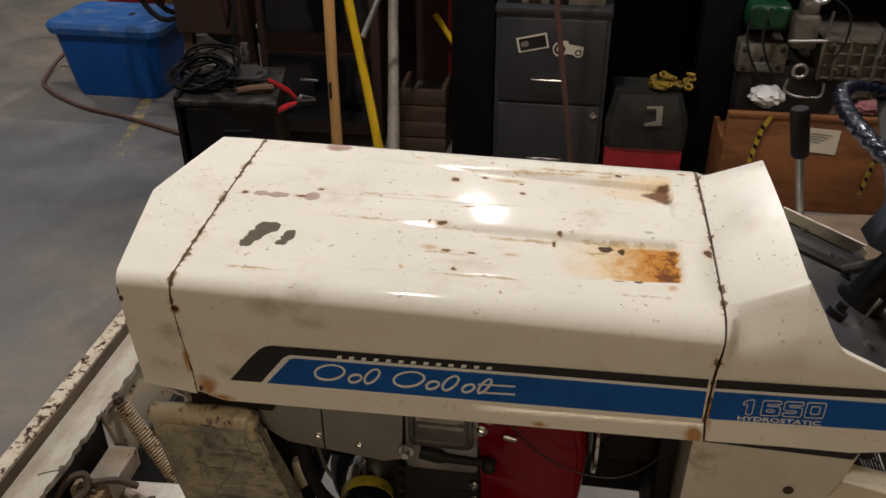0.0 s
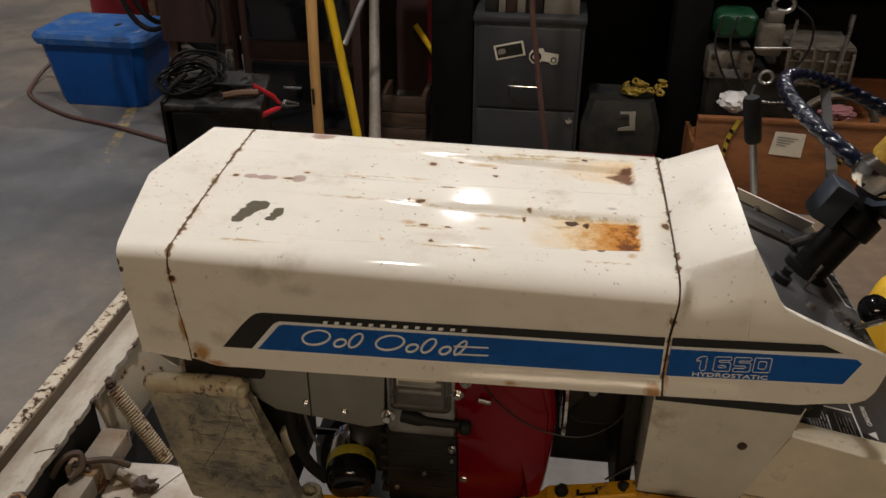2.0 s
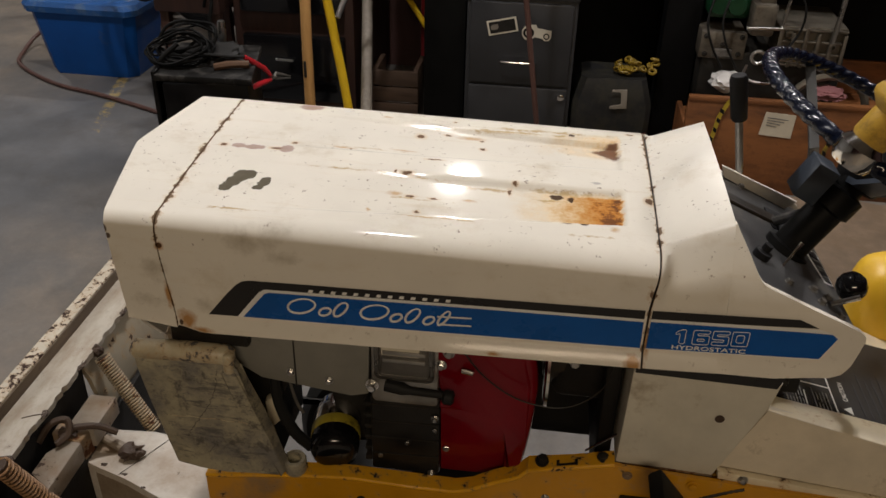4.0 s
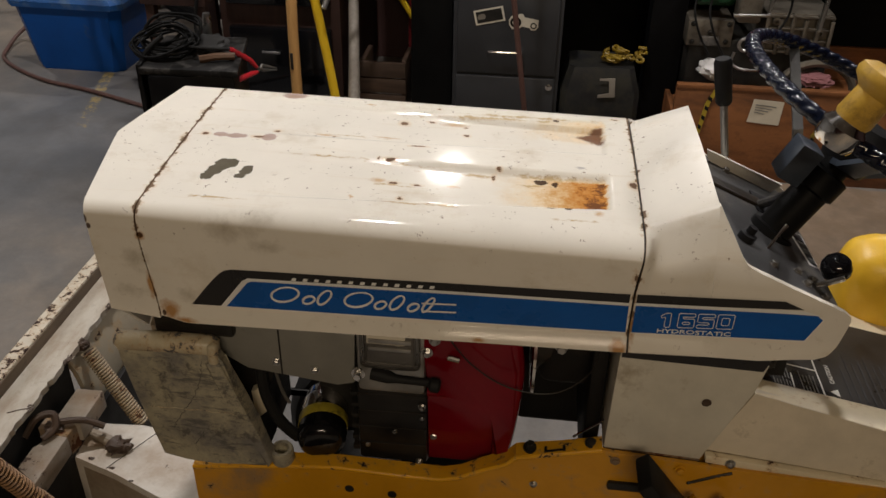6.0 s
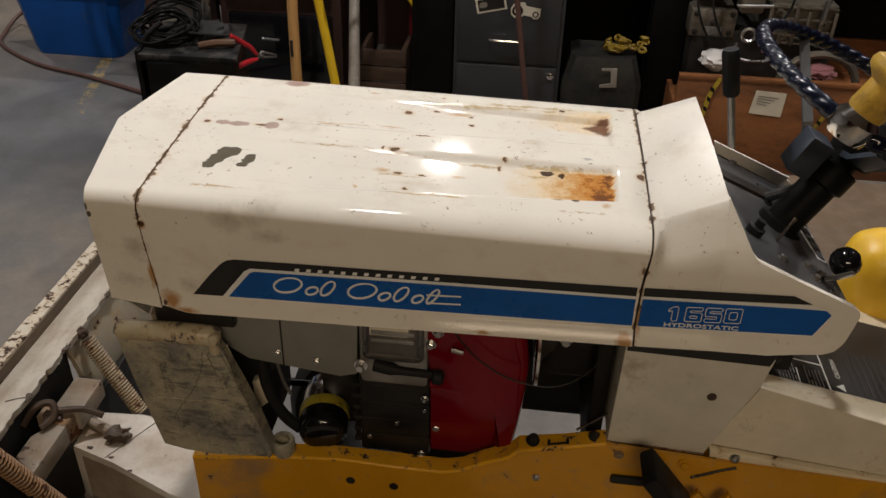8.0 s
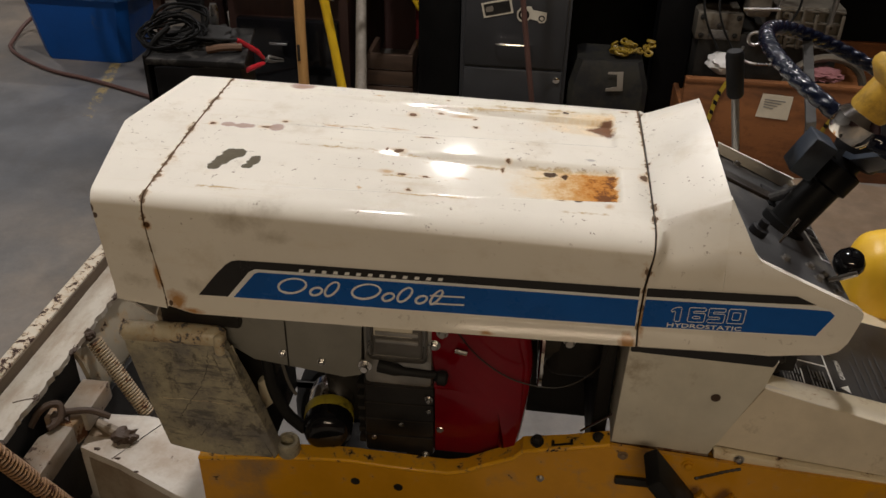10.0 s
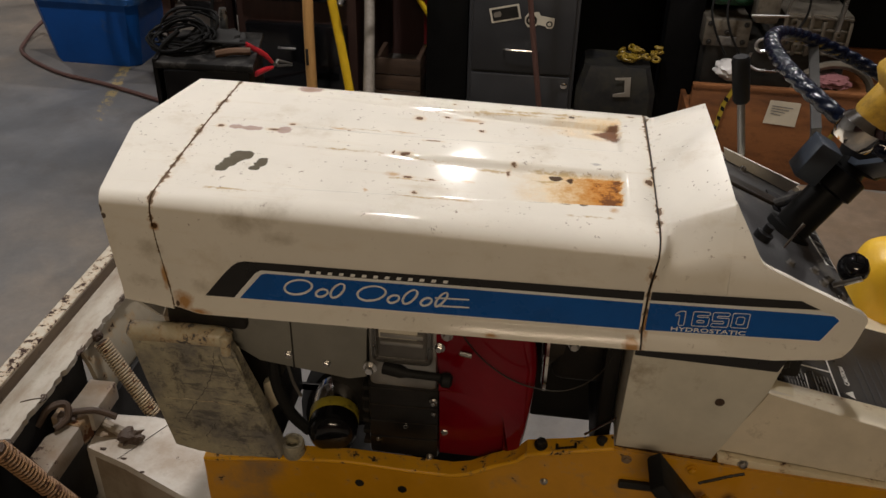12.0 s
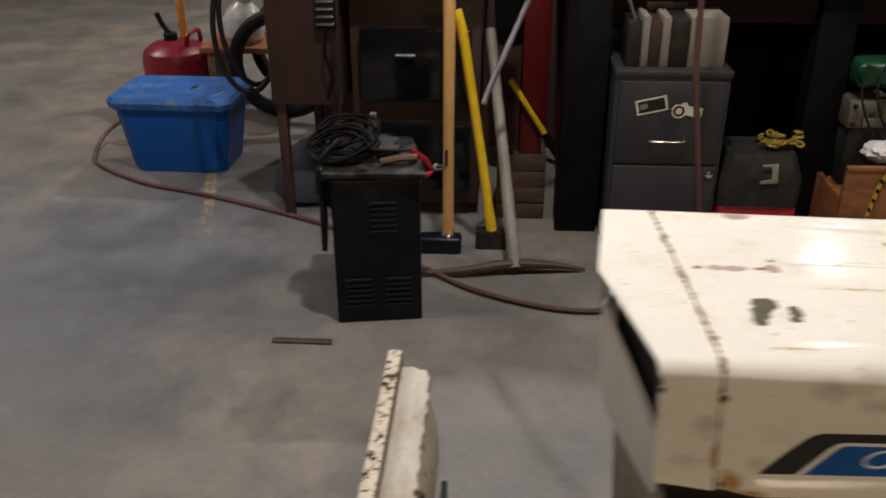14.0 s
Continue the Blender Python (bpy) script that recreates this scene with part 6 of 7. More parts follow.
part("stand", box((-2.02, 4.60, 0.0), (-1.98, 4.90, 0.34), 0.004), RUSTY, cart)
thing("white_sack", lathe([(0.07, 0), (0.10, 0.03), (0.11, 0.10), (0.08, 0.16), (0.04, 0.20), (0.05, 0.23)], (-1.86, 4.72, 0.37), (0.1, 0, 1), 18), BAG, "crumpled white plastic sack on the cart", "sack")

# ---- welder / charger box with cables and clamp ----
ch = root("battery_charger", -0.90, 2.80, 0, "tall black louvred battery charger cabinet on the floor", "battery charger")
TURN_C = Matrix.Translation((-0.91, 2.65, 0)) @ Euler((0, 0, radians(9.2))).to_matrix().to_4x4()


def cpart(name, a, b, material, parent=ch, bevel=0.003, label=""):
    return part(name, box(a, b, bevel, m=TURN_C), material, parent, label)


case = cpart("cabinet", (-0.130, 0, 0.0), (0.130, 0.25, 0.470), CHARGER, bevel=0.006)
for (cx, cz) in ((0.02, 0.36), (-0.060, 0.11), (0.060, 0.11)):
    for i in range(6):
        cpart("louvre", (cx - 0.040, -0.006, cz - 0.055 + 0.018 * i), (cx + 0.040, 0.004, cz - 0.047 + 0.018 * i), BLACK, case, 0.002)
cpart("side_plate", (-0.165, 0.02, 0.24), (-0.150, 0.22, 0.50), CHARGER, label="black folded side plate")
cpart("plate_arm", (-0.155, 0.09, 0.44), (-0.125, 0.11, 0.46), BLACK)
part("top_tray", plate([(-1.066, 2.640, 0.470), (-0.762, 2.655, 0.470), (-0.832, 2.975, 0.470), (-1.105, 2.955, 0.470)], (0, 0, 0.022), 0.005), DUSTED, ch, "dusty black top tray")
part("tray_bag", lump((-0.925, 2.84, 0.508), (0.075, 0.08, 0.024), 5), plain("dusty_black", (0.02, 0.019, 0.018), 0.6, spec=0.2, var=0.5, dirt=0.5, dirt_col=(0.12, 0.11, 0.10)), ch, "dusty black pouch")
part("tray_clip", tube(curve_points([(-0.90, 2.72, 0.50), (-0.85, 2.73, 0.508), (-0.80, 2.75, 0.505)]), 0.012, 8), plain("brown_clip", (0.10, 0.05, 0.025), 0.6), ch, "brown worn cable clip")
part("glass_bulb", lathe([(0.006, 0), (0.014, 0.012), (0.015, 0.06), (0.011, 0.085)], (-0.955, 2.94, 0.492), (0.05, 0, 1), 14), STEEL, ch)
random.seed(3)
for k in range(11):
    cx, cy, cz = -1.055 + 0.05 * random.random(), 2.73 + 0.09 * random.random(), 0.525 + 0.035 * random.random()
    wide, tall, tip, spin = 0.055 + 0.05 * random.random(), 0.030 + 0.040 * random.random(), 0.3 + 0.9 * random.random(), random.random() * 6
    pts = [V(cx + wide * math.cos(a), cy + 0.6 * wide * math.sin(a) * math.cos(tip), max(0.499, cz + tall * math.sin(a + 0.3) * math.sin(tip) + 0.007 * math.sin(3 * a + spin))) for a in [2 * math.pi * i / 28 for i in range(28)]]
    part("cable_loop", tube(pts, 0.0038 + 0.0012 * (k % 2), 7, True), CABLE, ch, "coiled black cable")
part("cable", tube(curve_points([(-1.0, 2.76, 0.53), (-0.93, 2.73, 0.535), (-0.86, 2.74, 0.53), (-0.815, 2.757, 0.525)]), 0.005, 8), RUBBER, ch)
part("cable", tube(curve_points([(-1.02, 2.74, 0.56), (-1.08, 2.72, 0.50), (-1.09, 2.72, 0.40), (-1.07, 2.76, 0.35)]), 0.008, 8), RUBBER, ch)
clamp = root("booster_clamp", -0.76, 2.93, 0.36, "red-handled booster clamp hanging from the charger", "clamp")
G1, G2, PV, TIP = V(-0.815, 2.757, 0.525), V(-0.806, 2.752, 0.424), V(-0.752, 2.86, 0.432), V(-0.724, 2.92, 0.408)
RG = plain("red_grip", (0.50, 0.02, 0.03), 0.35)
for gp, dz in ((G1, 0.008), (G2, -0.008)):
    part("grip", tube([gp, gp.lerp(PV, 0.12), gp.lerp(PV, 0.6) + V(0, 0, dz * 0.3), PV + V(-0.012, -0.02, dz)], [0.0075, 0.009, 0.0085, 0.006]), RG, clamp, "red vinyl grip")
    part("jaw", tube([PV + V(-0.012, -0.02, dz), PV + V(0, 0, -dz), TIP + V(0, 0, -dz * 0.4)], [0.004, 0.006, 0.0022]), DULL, clamp)
part("pivot", bolt(PV + V(0, -0.008, 0), (0, -1, 0.3), 0.0045, 0.003), DULL, clamp)
# thin bar added to stand in for a brown stain line on the slab
thing("floor_smear", box((-1.22, 2.505, 0.0), (-1.04, 2.53, 0.008), 0.003), DARK_RUST, "dark brown smear on the floor, built as a thin flat bar", "steel bar")

# ---- long-handled tools leaning at the bench ----
sl = root("sledgehammer", -0.73, 3.15, 0, "sledgehammer with a plain wooden handle standing on its head", "sledgehammer", "leaning tools")
part("handle", tube([(-0.728, 3.148, 0.03), (-0.727, 3.15, 0.45), (-0.725, 3.17, 0.885), (-0.725, 3.17, 0.892)], [0.020, 0.0185, 0.020, 0.017], 14), HANDLE_WOOD, sl, "pale wooden handle")
part("head", box((-0.83, 3.115, 0.0), (-0.68, 3.18, 0.062), 0.010, 3), plain("blue_steel", (0.008, 0.010, 0.024), 0.4, metal=0.5), sl, "dark blue steel head")
part("ferrule", lathe([(0.024, 0), (0.026, 0.006), (0.022, 0.014)], (-0.728, 3.148, 0.060), (0, 0, 1), 16), STEEL, sl)
part("burn_mark", box((-0.738, 3.127, 0.33), (-0.728, 3.131, 0.39), 0.001), GREASY, sl)
ax = root("splitting_maul", -0.57, 3.2, 0, "splitting maul with a yellow fibreglass handle", "maul", "leaning tools")
part("handle", tube(curve_points([(-0.572, 3.18, 0.06), (-0.61, 3.18, 0.32), (-0.655, 3.18, 0.60), (-0.685, 3.185, 0.78), (-0.705, 3.19, 0.845)]), [0.019] * 3 + [0.0165] * 19 + [0.018] * 3, 12), FIBRE, ax, "yellow fibreglass handle")
part("head", plate([(-0.63, 3.16, 0.0), (-0.50, 3.16, 0.0), (-0.50, 3.16, 0.055), (-0.56, 3.16, 0.075), (-0.63, 3.16, 0.07)], (0, 0.055, 0), 0.006), GREASY, ax)
pk = root("pickaxe", -0.50, 3.1, 0, "pickaxe with a weathered grey wooden handle", "pickaxe", "leaning tools")
part("handle", tube([(-0.490, 2.985, 0.02), (-0.502, 3.05, 0.10), (-0.542, 3.285, 0.35), (-0.597, 3.605, 0.69)], [0.027, 0.023, 0.020, 0.019], 12), GREY_WOOD, pk, "weathered grey handle")
part("head", tube(curve_points([(-0.83, 2.95, 0.010), (-0.67, 2.955, 0.022), (-0.52, 2.985, 0.035), (-0.38, 3.0, 0.03), (-0.25, 3.01, 0.012)]), [0.005 + 0.014 * math.sin(math.pi * i / 24) for i in range(25)], 10), DARK_RUST, pk, "dark rusty pick head")
thing("conduit_rod", tube([(-0.61, 3.14, 0.55), (-0.60, 3.16, 0.58), (-0.42, 3.24, 1.0), (-0.36, 3.29, 1.14)], 0.010, 10), plain("dull_zinc", (0.30, 0.30, 0.31), 0.4, metal=0.8), "grey steel rod leaning across the bench edge", "rod")
bar = root("yellow_shovel", -0.36, 4.0, 0, "short yellow-handled shovel leaning under the bench", "shovel", "leaning tools")
part("handle", tube([(-0.509, 4.03, 0.383), (-0.343, 4.03, 0.134)], 0.013, 10), FIBRE, bar)
part("socket", tube([(-0.350, 4.03, 0.145), (-0.31, 4.02, 0.08), (-0.268, 4.01, 0.014)], [0.017, 0.017, 0.015], 10), CABLE, bar, "black steel socket")

crate_u = root("small_crate", -0.46, 3.5, 0, "worn brown wooden crate standing under the bench", "crate")
DIMWOOD = wood("dim_wood", (0.085, 0.050, 0.030), (0.035, 0.020, 0.013), along=(1, 0, 0), scale=8)
for k in range(4):
    part("slat", box((-0.560, 3.44 - 0.003 * (k % 2), 0.004 + 0.066 * k), (-0.375, 3.455, 0.064 + 0.066 * k), 0.002), DIMWOOD, crate_u)
for x0 in (-0.556, -0.395):
    part("corner_post", box((x0, 3.456, 0.0), (x0 + 0.018, 3.63, 0.265), 0.002), DIMWOOD, crate_u)


# ---- filing cabinet with binders ----
fc = root("filing_cabinet", 0.02, 3.55, 0, "dark grey two-drawer steel filing cabinet", "filing cabinet")
part("carcass", box((-0.172, 3.236, 0.0), (0.210, 3.86, 0.640), 0.004), CABINET, fc)
part("top_rim", box((-0.176, 3.226, 0.622), (0.214, 3.866, 0.648), 0.006), CABINET, fc)
for z0, z1 in ((0.030, 0.312), (0.322, 0.612)):
    dr = part("drawer", box((-0.158, 3.222, z0), (0.196, 3.24, z1), 0.005), CABINET, fc)
    part("drawer_pull", tube(curve_points([(-0.045, 3.224, z0 + 0.085), (-0.040, 3.200, z0 + 0.088), (0.015, 3.197, z0 + 0.088), (0.070, 3.200, z0 + 0.088), (0.075, 3.224, z0 + 0.085)]), 0.0036, 8), CHROME, dr, "chrome drawer pull")
part("lock", lathe([(0.012, 0), (0.012, 0.006), (0.009, 0.008)], (0.176, 3.222, 0.284), (0, -1, 0), 16), CHROME, fc, "chrome lock")
def flat(pts, y, z_turn=0.0):
    return [V(x, y, z) for x, z in pts]


def turned(cx, cz, w, h, deg):
    c, s = math.cos(radians(deg)), math.sin(radians(deg))
    return [(cx + x * c - z * s, cz + x * s + z * c) for x, z in ((-w, -h), (w, -h), (w, h), (-w, h))]


st = part("sticker", plate(flat(turned(-0.046, 0.530, 0.052, 0.026, 13), 3.221), (0, -0.0008, 0)), PAPER, fc, "small white sticker with a dark centre")
part("sticker_field", plate(flat(turned(-0.046, 0.530, 0.045, 0.020, 13), 3.2200), (0, -0.0006, 0)), GREASY, st)
part("sticker_mark", plate(flat([(-0.082, 0.514), (-0.062, 0.518), (-0.058, 0.527), (-0.064, 0.537), (-0.083, 0.532), (-0.087, 0.522)], 3.2193), (0, -0.0006, 0)), MANILA, st)
s2 = part("sticker", plate(flat([(0.024, 0.500), (0.034, 0.488), (0.056, 0.487), (0.068, 0.498), (0.094, 0.494), (0.101, 0.486), (0.117, 0.487), (0.124, 0.498), (0.125, 0.523), (0.076, 0.530), (0.070, 0.542), (0.056, 0.541), (0.050, 0.533), (0.032, 0.535), (0.022, 0.520)], 3.221), (0, -0.0008, 0)), PAPER, fc, "white die-cut sticker in the outline of a small tractor")
for cx, cz, rr in ((0.046, 0.512, 0.019), (0.108, 0.502, 0.011)):
    part("sticker_wheel", lathe([(rr, 0), (rr, 0.0006)], (cx, 3.2200, cz), (0, -1, 0), 20), GREASY, s2)
    part("sticker_wheel", lathe([(rr * 0.6, 0), (rr * 0.6, 0.0006)], (cx, 3.2192, cz), (0, -1, 0), 20), PAPER, s2)
for i, (x0, x1, h, mt) in enumerate(((-0.14, -0.095, 0.15, GREASY), (-0.092, -0.068, 0.165, MANILA), (-0.066, -0.030, 0.15, BROWN_WOOD), (-0.028, 0.0, 0.165, MANILA), (0.002, 0.060, 0.16, GREASY), (0.064, 0.185, 0.165, CARD))):
    bd = thing("carton" if i == 5 else "binder", box((x0, 3.27, 0.648), (x1, 3.50, 0.648 + h), 0.003), MANILA if i == 5 else mt, "cream cardboard carton standing on the cabinet" if i == 5 else "old ring binder standing on the filing cabinet", "carton" if i == 5 else "binder", "" if i == 5 else "binders")

# ---- toolbox, chain, crate with engine parts ----
tb = root("toolbox", 0.35, 3.35, 0, "black plastic toolbox with a red base tray", "toolbox")
part("base", box((0.225, 3.22, 0.0), (0.495, 3.46, 0.17), 0.012), plain("toolbox_red", (0.28, 0.012, 0.02), 0.45), tb, "red base tray")
part("lid", loft([rect(0.22, 0.50, 3.215, 3.465, 0.17, 0.02), rect(0.22, 0.50, 3.215, 3.465, 0.27, 0.02), rect(0.245, 0.475, 3.25, 3.43, 0.355, 0.02)]), plain("toolbox_black", (0.013, 0.013, 0.014), 0.55, spec=0.25, var=0.3, dirt=0.75, dirt_col=(0.026, 0.024, 0.017), grime_scale=11), tb)
part("latch", plate([(0.352, 3.212, 0.258), (0.412, 3.212, 0.263), (0.408, 3.222, 0.330), (0.355, 3.222, 0.326), (0.355, 3.221, 0.318), (0.388, 3.221, 0.320), (0.392, 3.214, 0.276), (0.352, 3.213, 0.268)], (0, -0.004, 0), 0.001), MANILA, tb, "pale bent latch")
random.seed(11)
chain = root("plastic_chain", 0.42, 3.38, 0.36, "heap of yellow plastic chain on the toolbox", "chain")
for i in range(26):
    run = random.random()
    c = V(0.372 + 0.14 * run, 3.28 + 0.10 * random.random(), 0.368 + (0.008 + 0.040 * run) * random.random())
    a, b = random.random() * 6.3, random.random() * 1.2
    d1, d2 = V(math.cos(a), math.sin(a), 0), V(-math.sin(a) * math.cos(b), math.cos(a) * math.cos(b), math.sin(b))
    part("link", tube([c + d1 * 0.013 * math.cos(t) + d2 * 0.009 * math.sin(t) for t in [2 * math.pi * k / 10 for k in range(10)]], 0.0055, 6, True), CHAIN, chain)
sheet = bmesh.new()
grid_x, grid_y = 14, 12
rows_of = [[sheet.verts.new((0.70 + 1.10 * i / grid_x + 0.01 * math.sin(j * 1.9), 2.05 + 1.08 * j / grid_y + 0.012 * math.sin(i * 1.3), 0.006 + 0.003 * math.sin(i * 1.1 + j * 0.7) + 0.002 * math.sin(j * 2.3))) for i in range(grid_x + 1)] for j in range(grid_y + 1)]
for j in range(grid_y):
    for i in range(grid_x):
        sheet.faces.new((rows_of[j][i], rows_of[j][i + 1], rows_of[j + 1][i + 1], rows_of[j + 1][i]))
low_edge = bmesh.ops.extrude_face_region(sheet, geom=sheet.faces[:])["geom"]
for q in low_edge:
    if isinstance(q, bmesh.types.BMVert):
        q.co.z = 0.0005
bmesh.ops.recalc_face_normals(sheet, faces=sheet.faces[:])
thing("cardboard_sheet", sheet, FLOOR_SHEET, "stained tan cardboard sheet lying flat on the floor", "cardboard", smooth=60)
cr = root("wooden_crate", 1.0, 3.4, 0, "open plywood crate full of engine parts", "crate")
part("side", box((0.612, 3.150, 0.0), (1.50, 3.168, 0.345), 0.002), PLY, cr)
part("side", box((0.612, 3.66, 0.0), (1.50, 3.678, 0.345), 0.002), PLY, cr)
part("end", box((0.612, 3.169, 0.0), (0.630, 3.659, 0.235), 0.002), PLY, cr)
part("end", box((1.482, 3.169, 0.0), (1.50, 3.659, 0.345), 0.002), PLY, cr)
part("shelf", box((0.631, 3.169, 0.20), (1.481, 3.659, 0.215)), PLY, cr)
part("rim_strip", box((0.612, 3.146, 0.335), (1.50, 3.172, 0.350), 0.002), PLY, cr)
lb = part("packing_label", plate([(0.876, 3.1485, 0.310), (0.978, 3.1485, 0.304), (0.975, 3.1485, 0.218), (0.866, 3.1485, 0.226)], (0, -0.001, 0)), PAPER, cr, "creased paper packing label")
for i in range(4):
    part("print_bar", plate([(0.885, 3.1472, 0.292 - 0.009 * i), (0.955 - 0.012 * i, 3.1472, 0.286 - 0.009 * i), (0.955 - 0.012 * i, 3.1472, 0.2825 - 0.009 * i), (0.885, 3.1472, 0.2885 - 0.009 * i)], (0, -0.0006, 0)), PRINT, lb)
for x0, zz in ((0.700, 0.345), (1.075, 0.25)):
    tp = thing("tape_strip", plate([(x0, 3.1445, zz - 0.17), (x0 + 0.014, 3.1445, zz - 0.17), (x0 + 0.031, 3.1445, zz - 0.06), (x0 + 0.056, 3.1445, zz), (x0 + 0.042, 3.1445, zz + 0.002), (x0 + 0.015, 3.1445, zz - 0.06)], (0, -0.001, 0)), TAPE, "yellow and black warning tape stuck to the crate", "tape")
    for i in range(4):
        part("tape_band", plate([(x0 + 0.004 + 0.006 * i, 3.1432, zz - 0.15 + 0.035 * i), (x0 + 0.015 + 0.007 * i, 3.1432, zz - 0.158 + 0.035 * i), (x0 + 0.015 + 0.007 * i, 3.1432, zz - 0.143 + 0.035 * i), (x0 + 0.004 + 0.006 * i, 3.1432, zz - 0.135 + 0.035 * i)], (0, -0.0006, 0)), BLACK, tp)
bag = bmesh.new()
bmesh.ops.create_icosphere(bag, subdivisions=3, radius=1.0)
for v in bag.verts:
    k = 1 + 0.35 * noise.noise(v.co * 2.3) + 0.12 * noise.noise(v.co * 6)
    v.co = V(0.745 + 0.054 * v.co.x * k, 3.24 + 0.05 * v.co.y * k, 0.378 + 0.034 * v.co.z * k)
thing("plastic_bag", bag, BAG, "crumpled clear plastic bag on the crate", "bag")
eg = root("engine", 0.90, 3.42, 0.215, "old small engine with aluminium castings standing in the crate", "engine")
CASTP = plain("pale_casting", (0.17, 0.15, 0.12), 0.5, metal=0.5, var=0.35, dirt=0.6)
part("crankcase", box((0.655, 3.32, 0.215), (1.145, 3.60, 0.46), 0.02), GREASY, eg)
leftp = part("left_plate", box((0.645, 3.315, 0.432), (0.80, 3.60, 0.525), 0.003), CASTP, eg, "pale dented casting")
for bx, bz in ((0.662, 0.510), (0.784, 0.512), (0.665, 0.446), (0.780, 0.450), (0.722, 0.482)):
    part("casting_bolt", bolt((bx, 3.315, bz), (0, -1, 0), 0.0065, 0.006), GREASY, leftp)
part("casting_step", box((0.690, 3.300, 0.440), (0.755, 3.316, 0.470), 0.004), DULL, leftp)
rightp = part("right_plate", box((0.90, 3.318, 0.42), (1.13, 3.60, 0.560), 0.004), CASTP, eg)
for i in range(6):
    part("casting_rib", box((0.900 + 0.043 * i, 3.298, 0.420), (0.913 + 0.043 * i, 3.331, 0.560 - 0.018 * (i % 2)), 0.003), CASTP, rightp)
for i in range(4):
    part("casting_web", box((0.902, 3.302, 0.424 + 0.041 * i), (1.128, 3.331, 0.432 + 0.041 * i), 0.002), CASTP, rightp)
for bx, bz in ((0.935, 0.535), (1.02, 0.455), (1.085, 0.50), (0.955, 0.452)):
    part("casting_boss", lathe([(0.014, 0), (0.014, 0.020), (0.007, 0.022), (0.006, 0.012)], (bx, 3.318, bz), (0, -1, 0), 14), CASTP, rightp)
carb = part("carburettor", box((0.795, 3.27, 0.53), (0.875, 3.36, 0.64), 0.012), CASTP, eg)
part("carb_ring", tube([V(0.862 + 0.033 * math.cos(a), 3.31, 0.70 + 0.026 * math.sin(a)) for a in [2 * math.pi * i / 24 for i in range(24)]], 0.008, 8, True), STEEL, carb)
part("carb_throat", box((0.812, 3.29, 0.635), (0.868, 3.35, 0.68), 0.01), CASTP, carb)
part("linkage", tube([(0.78, 3.26, 0.56), (0.90, 3.26, 0.565)], 0.006), STEEL, carb)
part("linkage", tube([(0.895, 3.27, 0.56), (0.905, 3.27, 0.66)], 0.006), STEEL, carb)
part("linkage", tube([(1.075, 3.28, 0.52), (1.082, 3.28, 0.68)], 0.009), STEEL, eg)
part("green_cover", box((0.655, 3.33, 0.565), (0.80, 3.48, 0.655), 0.025, 3), GREEN, eg, "green painted cover")
for a in (0.69, 0.75):
    part("cover_lobe", lathe([(0.03, 0), (0.034, 0.01), (0.03, 0.05)], (a, 3.32, 0.615), (0, 1, 0), 16), GREEN, eg)
part("pull_handle", tube(curve_points([(0.80, 3.24, 0.44), (0.795, 3.235, 0.405), (0.83, 3.23, 0.385), (0.90, 3.23, 0.385), (0.915, 3.235, 0.40), (0.915, 3.24, 0.43)]), 0.005, 8), STEEL, eg)
part("shackle", tube([V(0.835 + 0.022 * math.cos(a), 3.25, 0.465 + 0.022 * math.sin(a)) for a in [2 * math.pi * i / 18 for i in range(18)]], 0.006, 8, True), STEEL, eg)
for k, off in enumerate((0.0, 0.05)):
    part("wire", tube(curve_points([(0.665 + off, 3.28, 0.66), (0.648 + off, 3.26, 0.58), (0.672 + off, 3.25, 0.50), (0.72 + off, 3.26, 0.42)]), 0.004, 6), RUBBER, eg)
part("wire", tube(curve_points([(0.90, 3.28, 0.70), (0.955, 3.27, 0.65), (0.96, 3.27, 0.56), (0.91, 3.26, 0.47)]), 0.004, 6), RUBBER, eg)
thing("pulley_rim", tube([V(1.10 + 0.13 * math.cos(a), 3.26, 0.30 + 0.11 * math.sin(a)) for a in [2 * math.pi * i / 36 for i in range(36)]], 0.014, 8, True), CASTP, "pale cast rim leaning in the crate", "rim")

PINK = plain("pink_rag", (0.25, 0.10, 0.105), 0.8)

# ---- workbenches ----
b1 = root("workbench", -0.86, 3.75, 0, "dark workbench with a black top and drawers", "workbench", "workbenches")
part("top", box((-1.12, 3.38, 0.890), (-0.60, 4.24, 0.925), 0.004), BLACK, b1)
part("case", box((-1.10, 3.46, 0.05), (-0.628, 4.20, 0.889), 0.004), BROWN_WOOD, b1)
for z0 in (0.47, 0.12):
    d = part("drawer", box((-1.06, 3.42, z0), (-0.66, 3.46, z0 + 0.26), 0.006), GLOSS, b1)
    part("drawer_pull", tube([(-0.93, 3.41, z0 + 0.17), (-0.86, 3.405, z0 + 0.17)], 0.005), STEEL, d)
b2 = root("workbench", 1.1, 3.75, 0, "long workbench with a worn wooden top and dark maroon front", "workbench", "workbenches")
part("top", box((-0.325, 3.375, 0.885), (2.8, 4.24, 0.920), 0.004), BENCH, b2)
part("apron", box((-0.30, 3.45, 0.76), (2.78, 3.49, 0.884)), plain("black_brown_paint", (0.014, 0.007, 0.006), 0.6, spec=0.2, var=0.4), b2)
part("label_holder", box((-0.06, 3.444, 0.80), (0.08, 3.452, 0.83), 0.002), DULL, b2)
part("back_panel", box((-0.30, 3.98, 0.0), (-0.06, 4.02, 0.884)), MAROON, b2, "dark red panel")
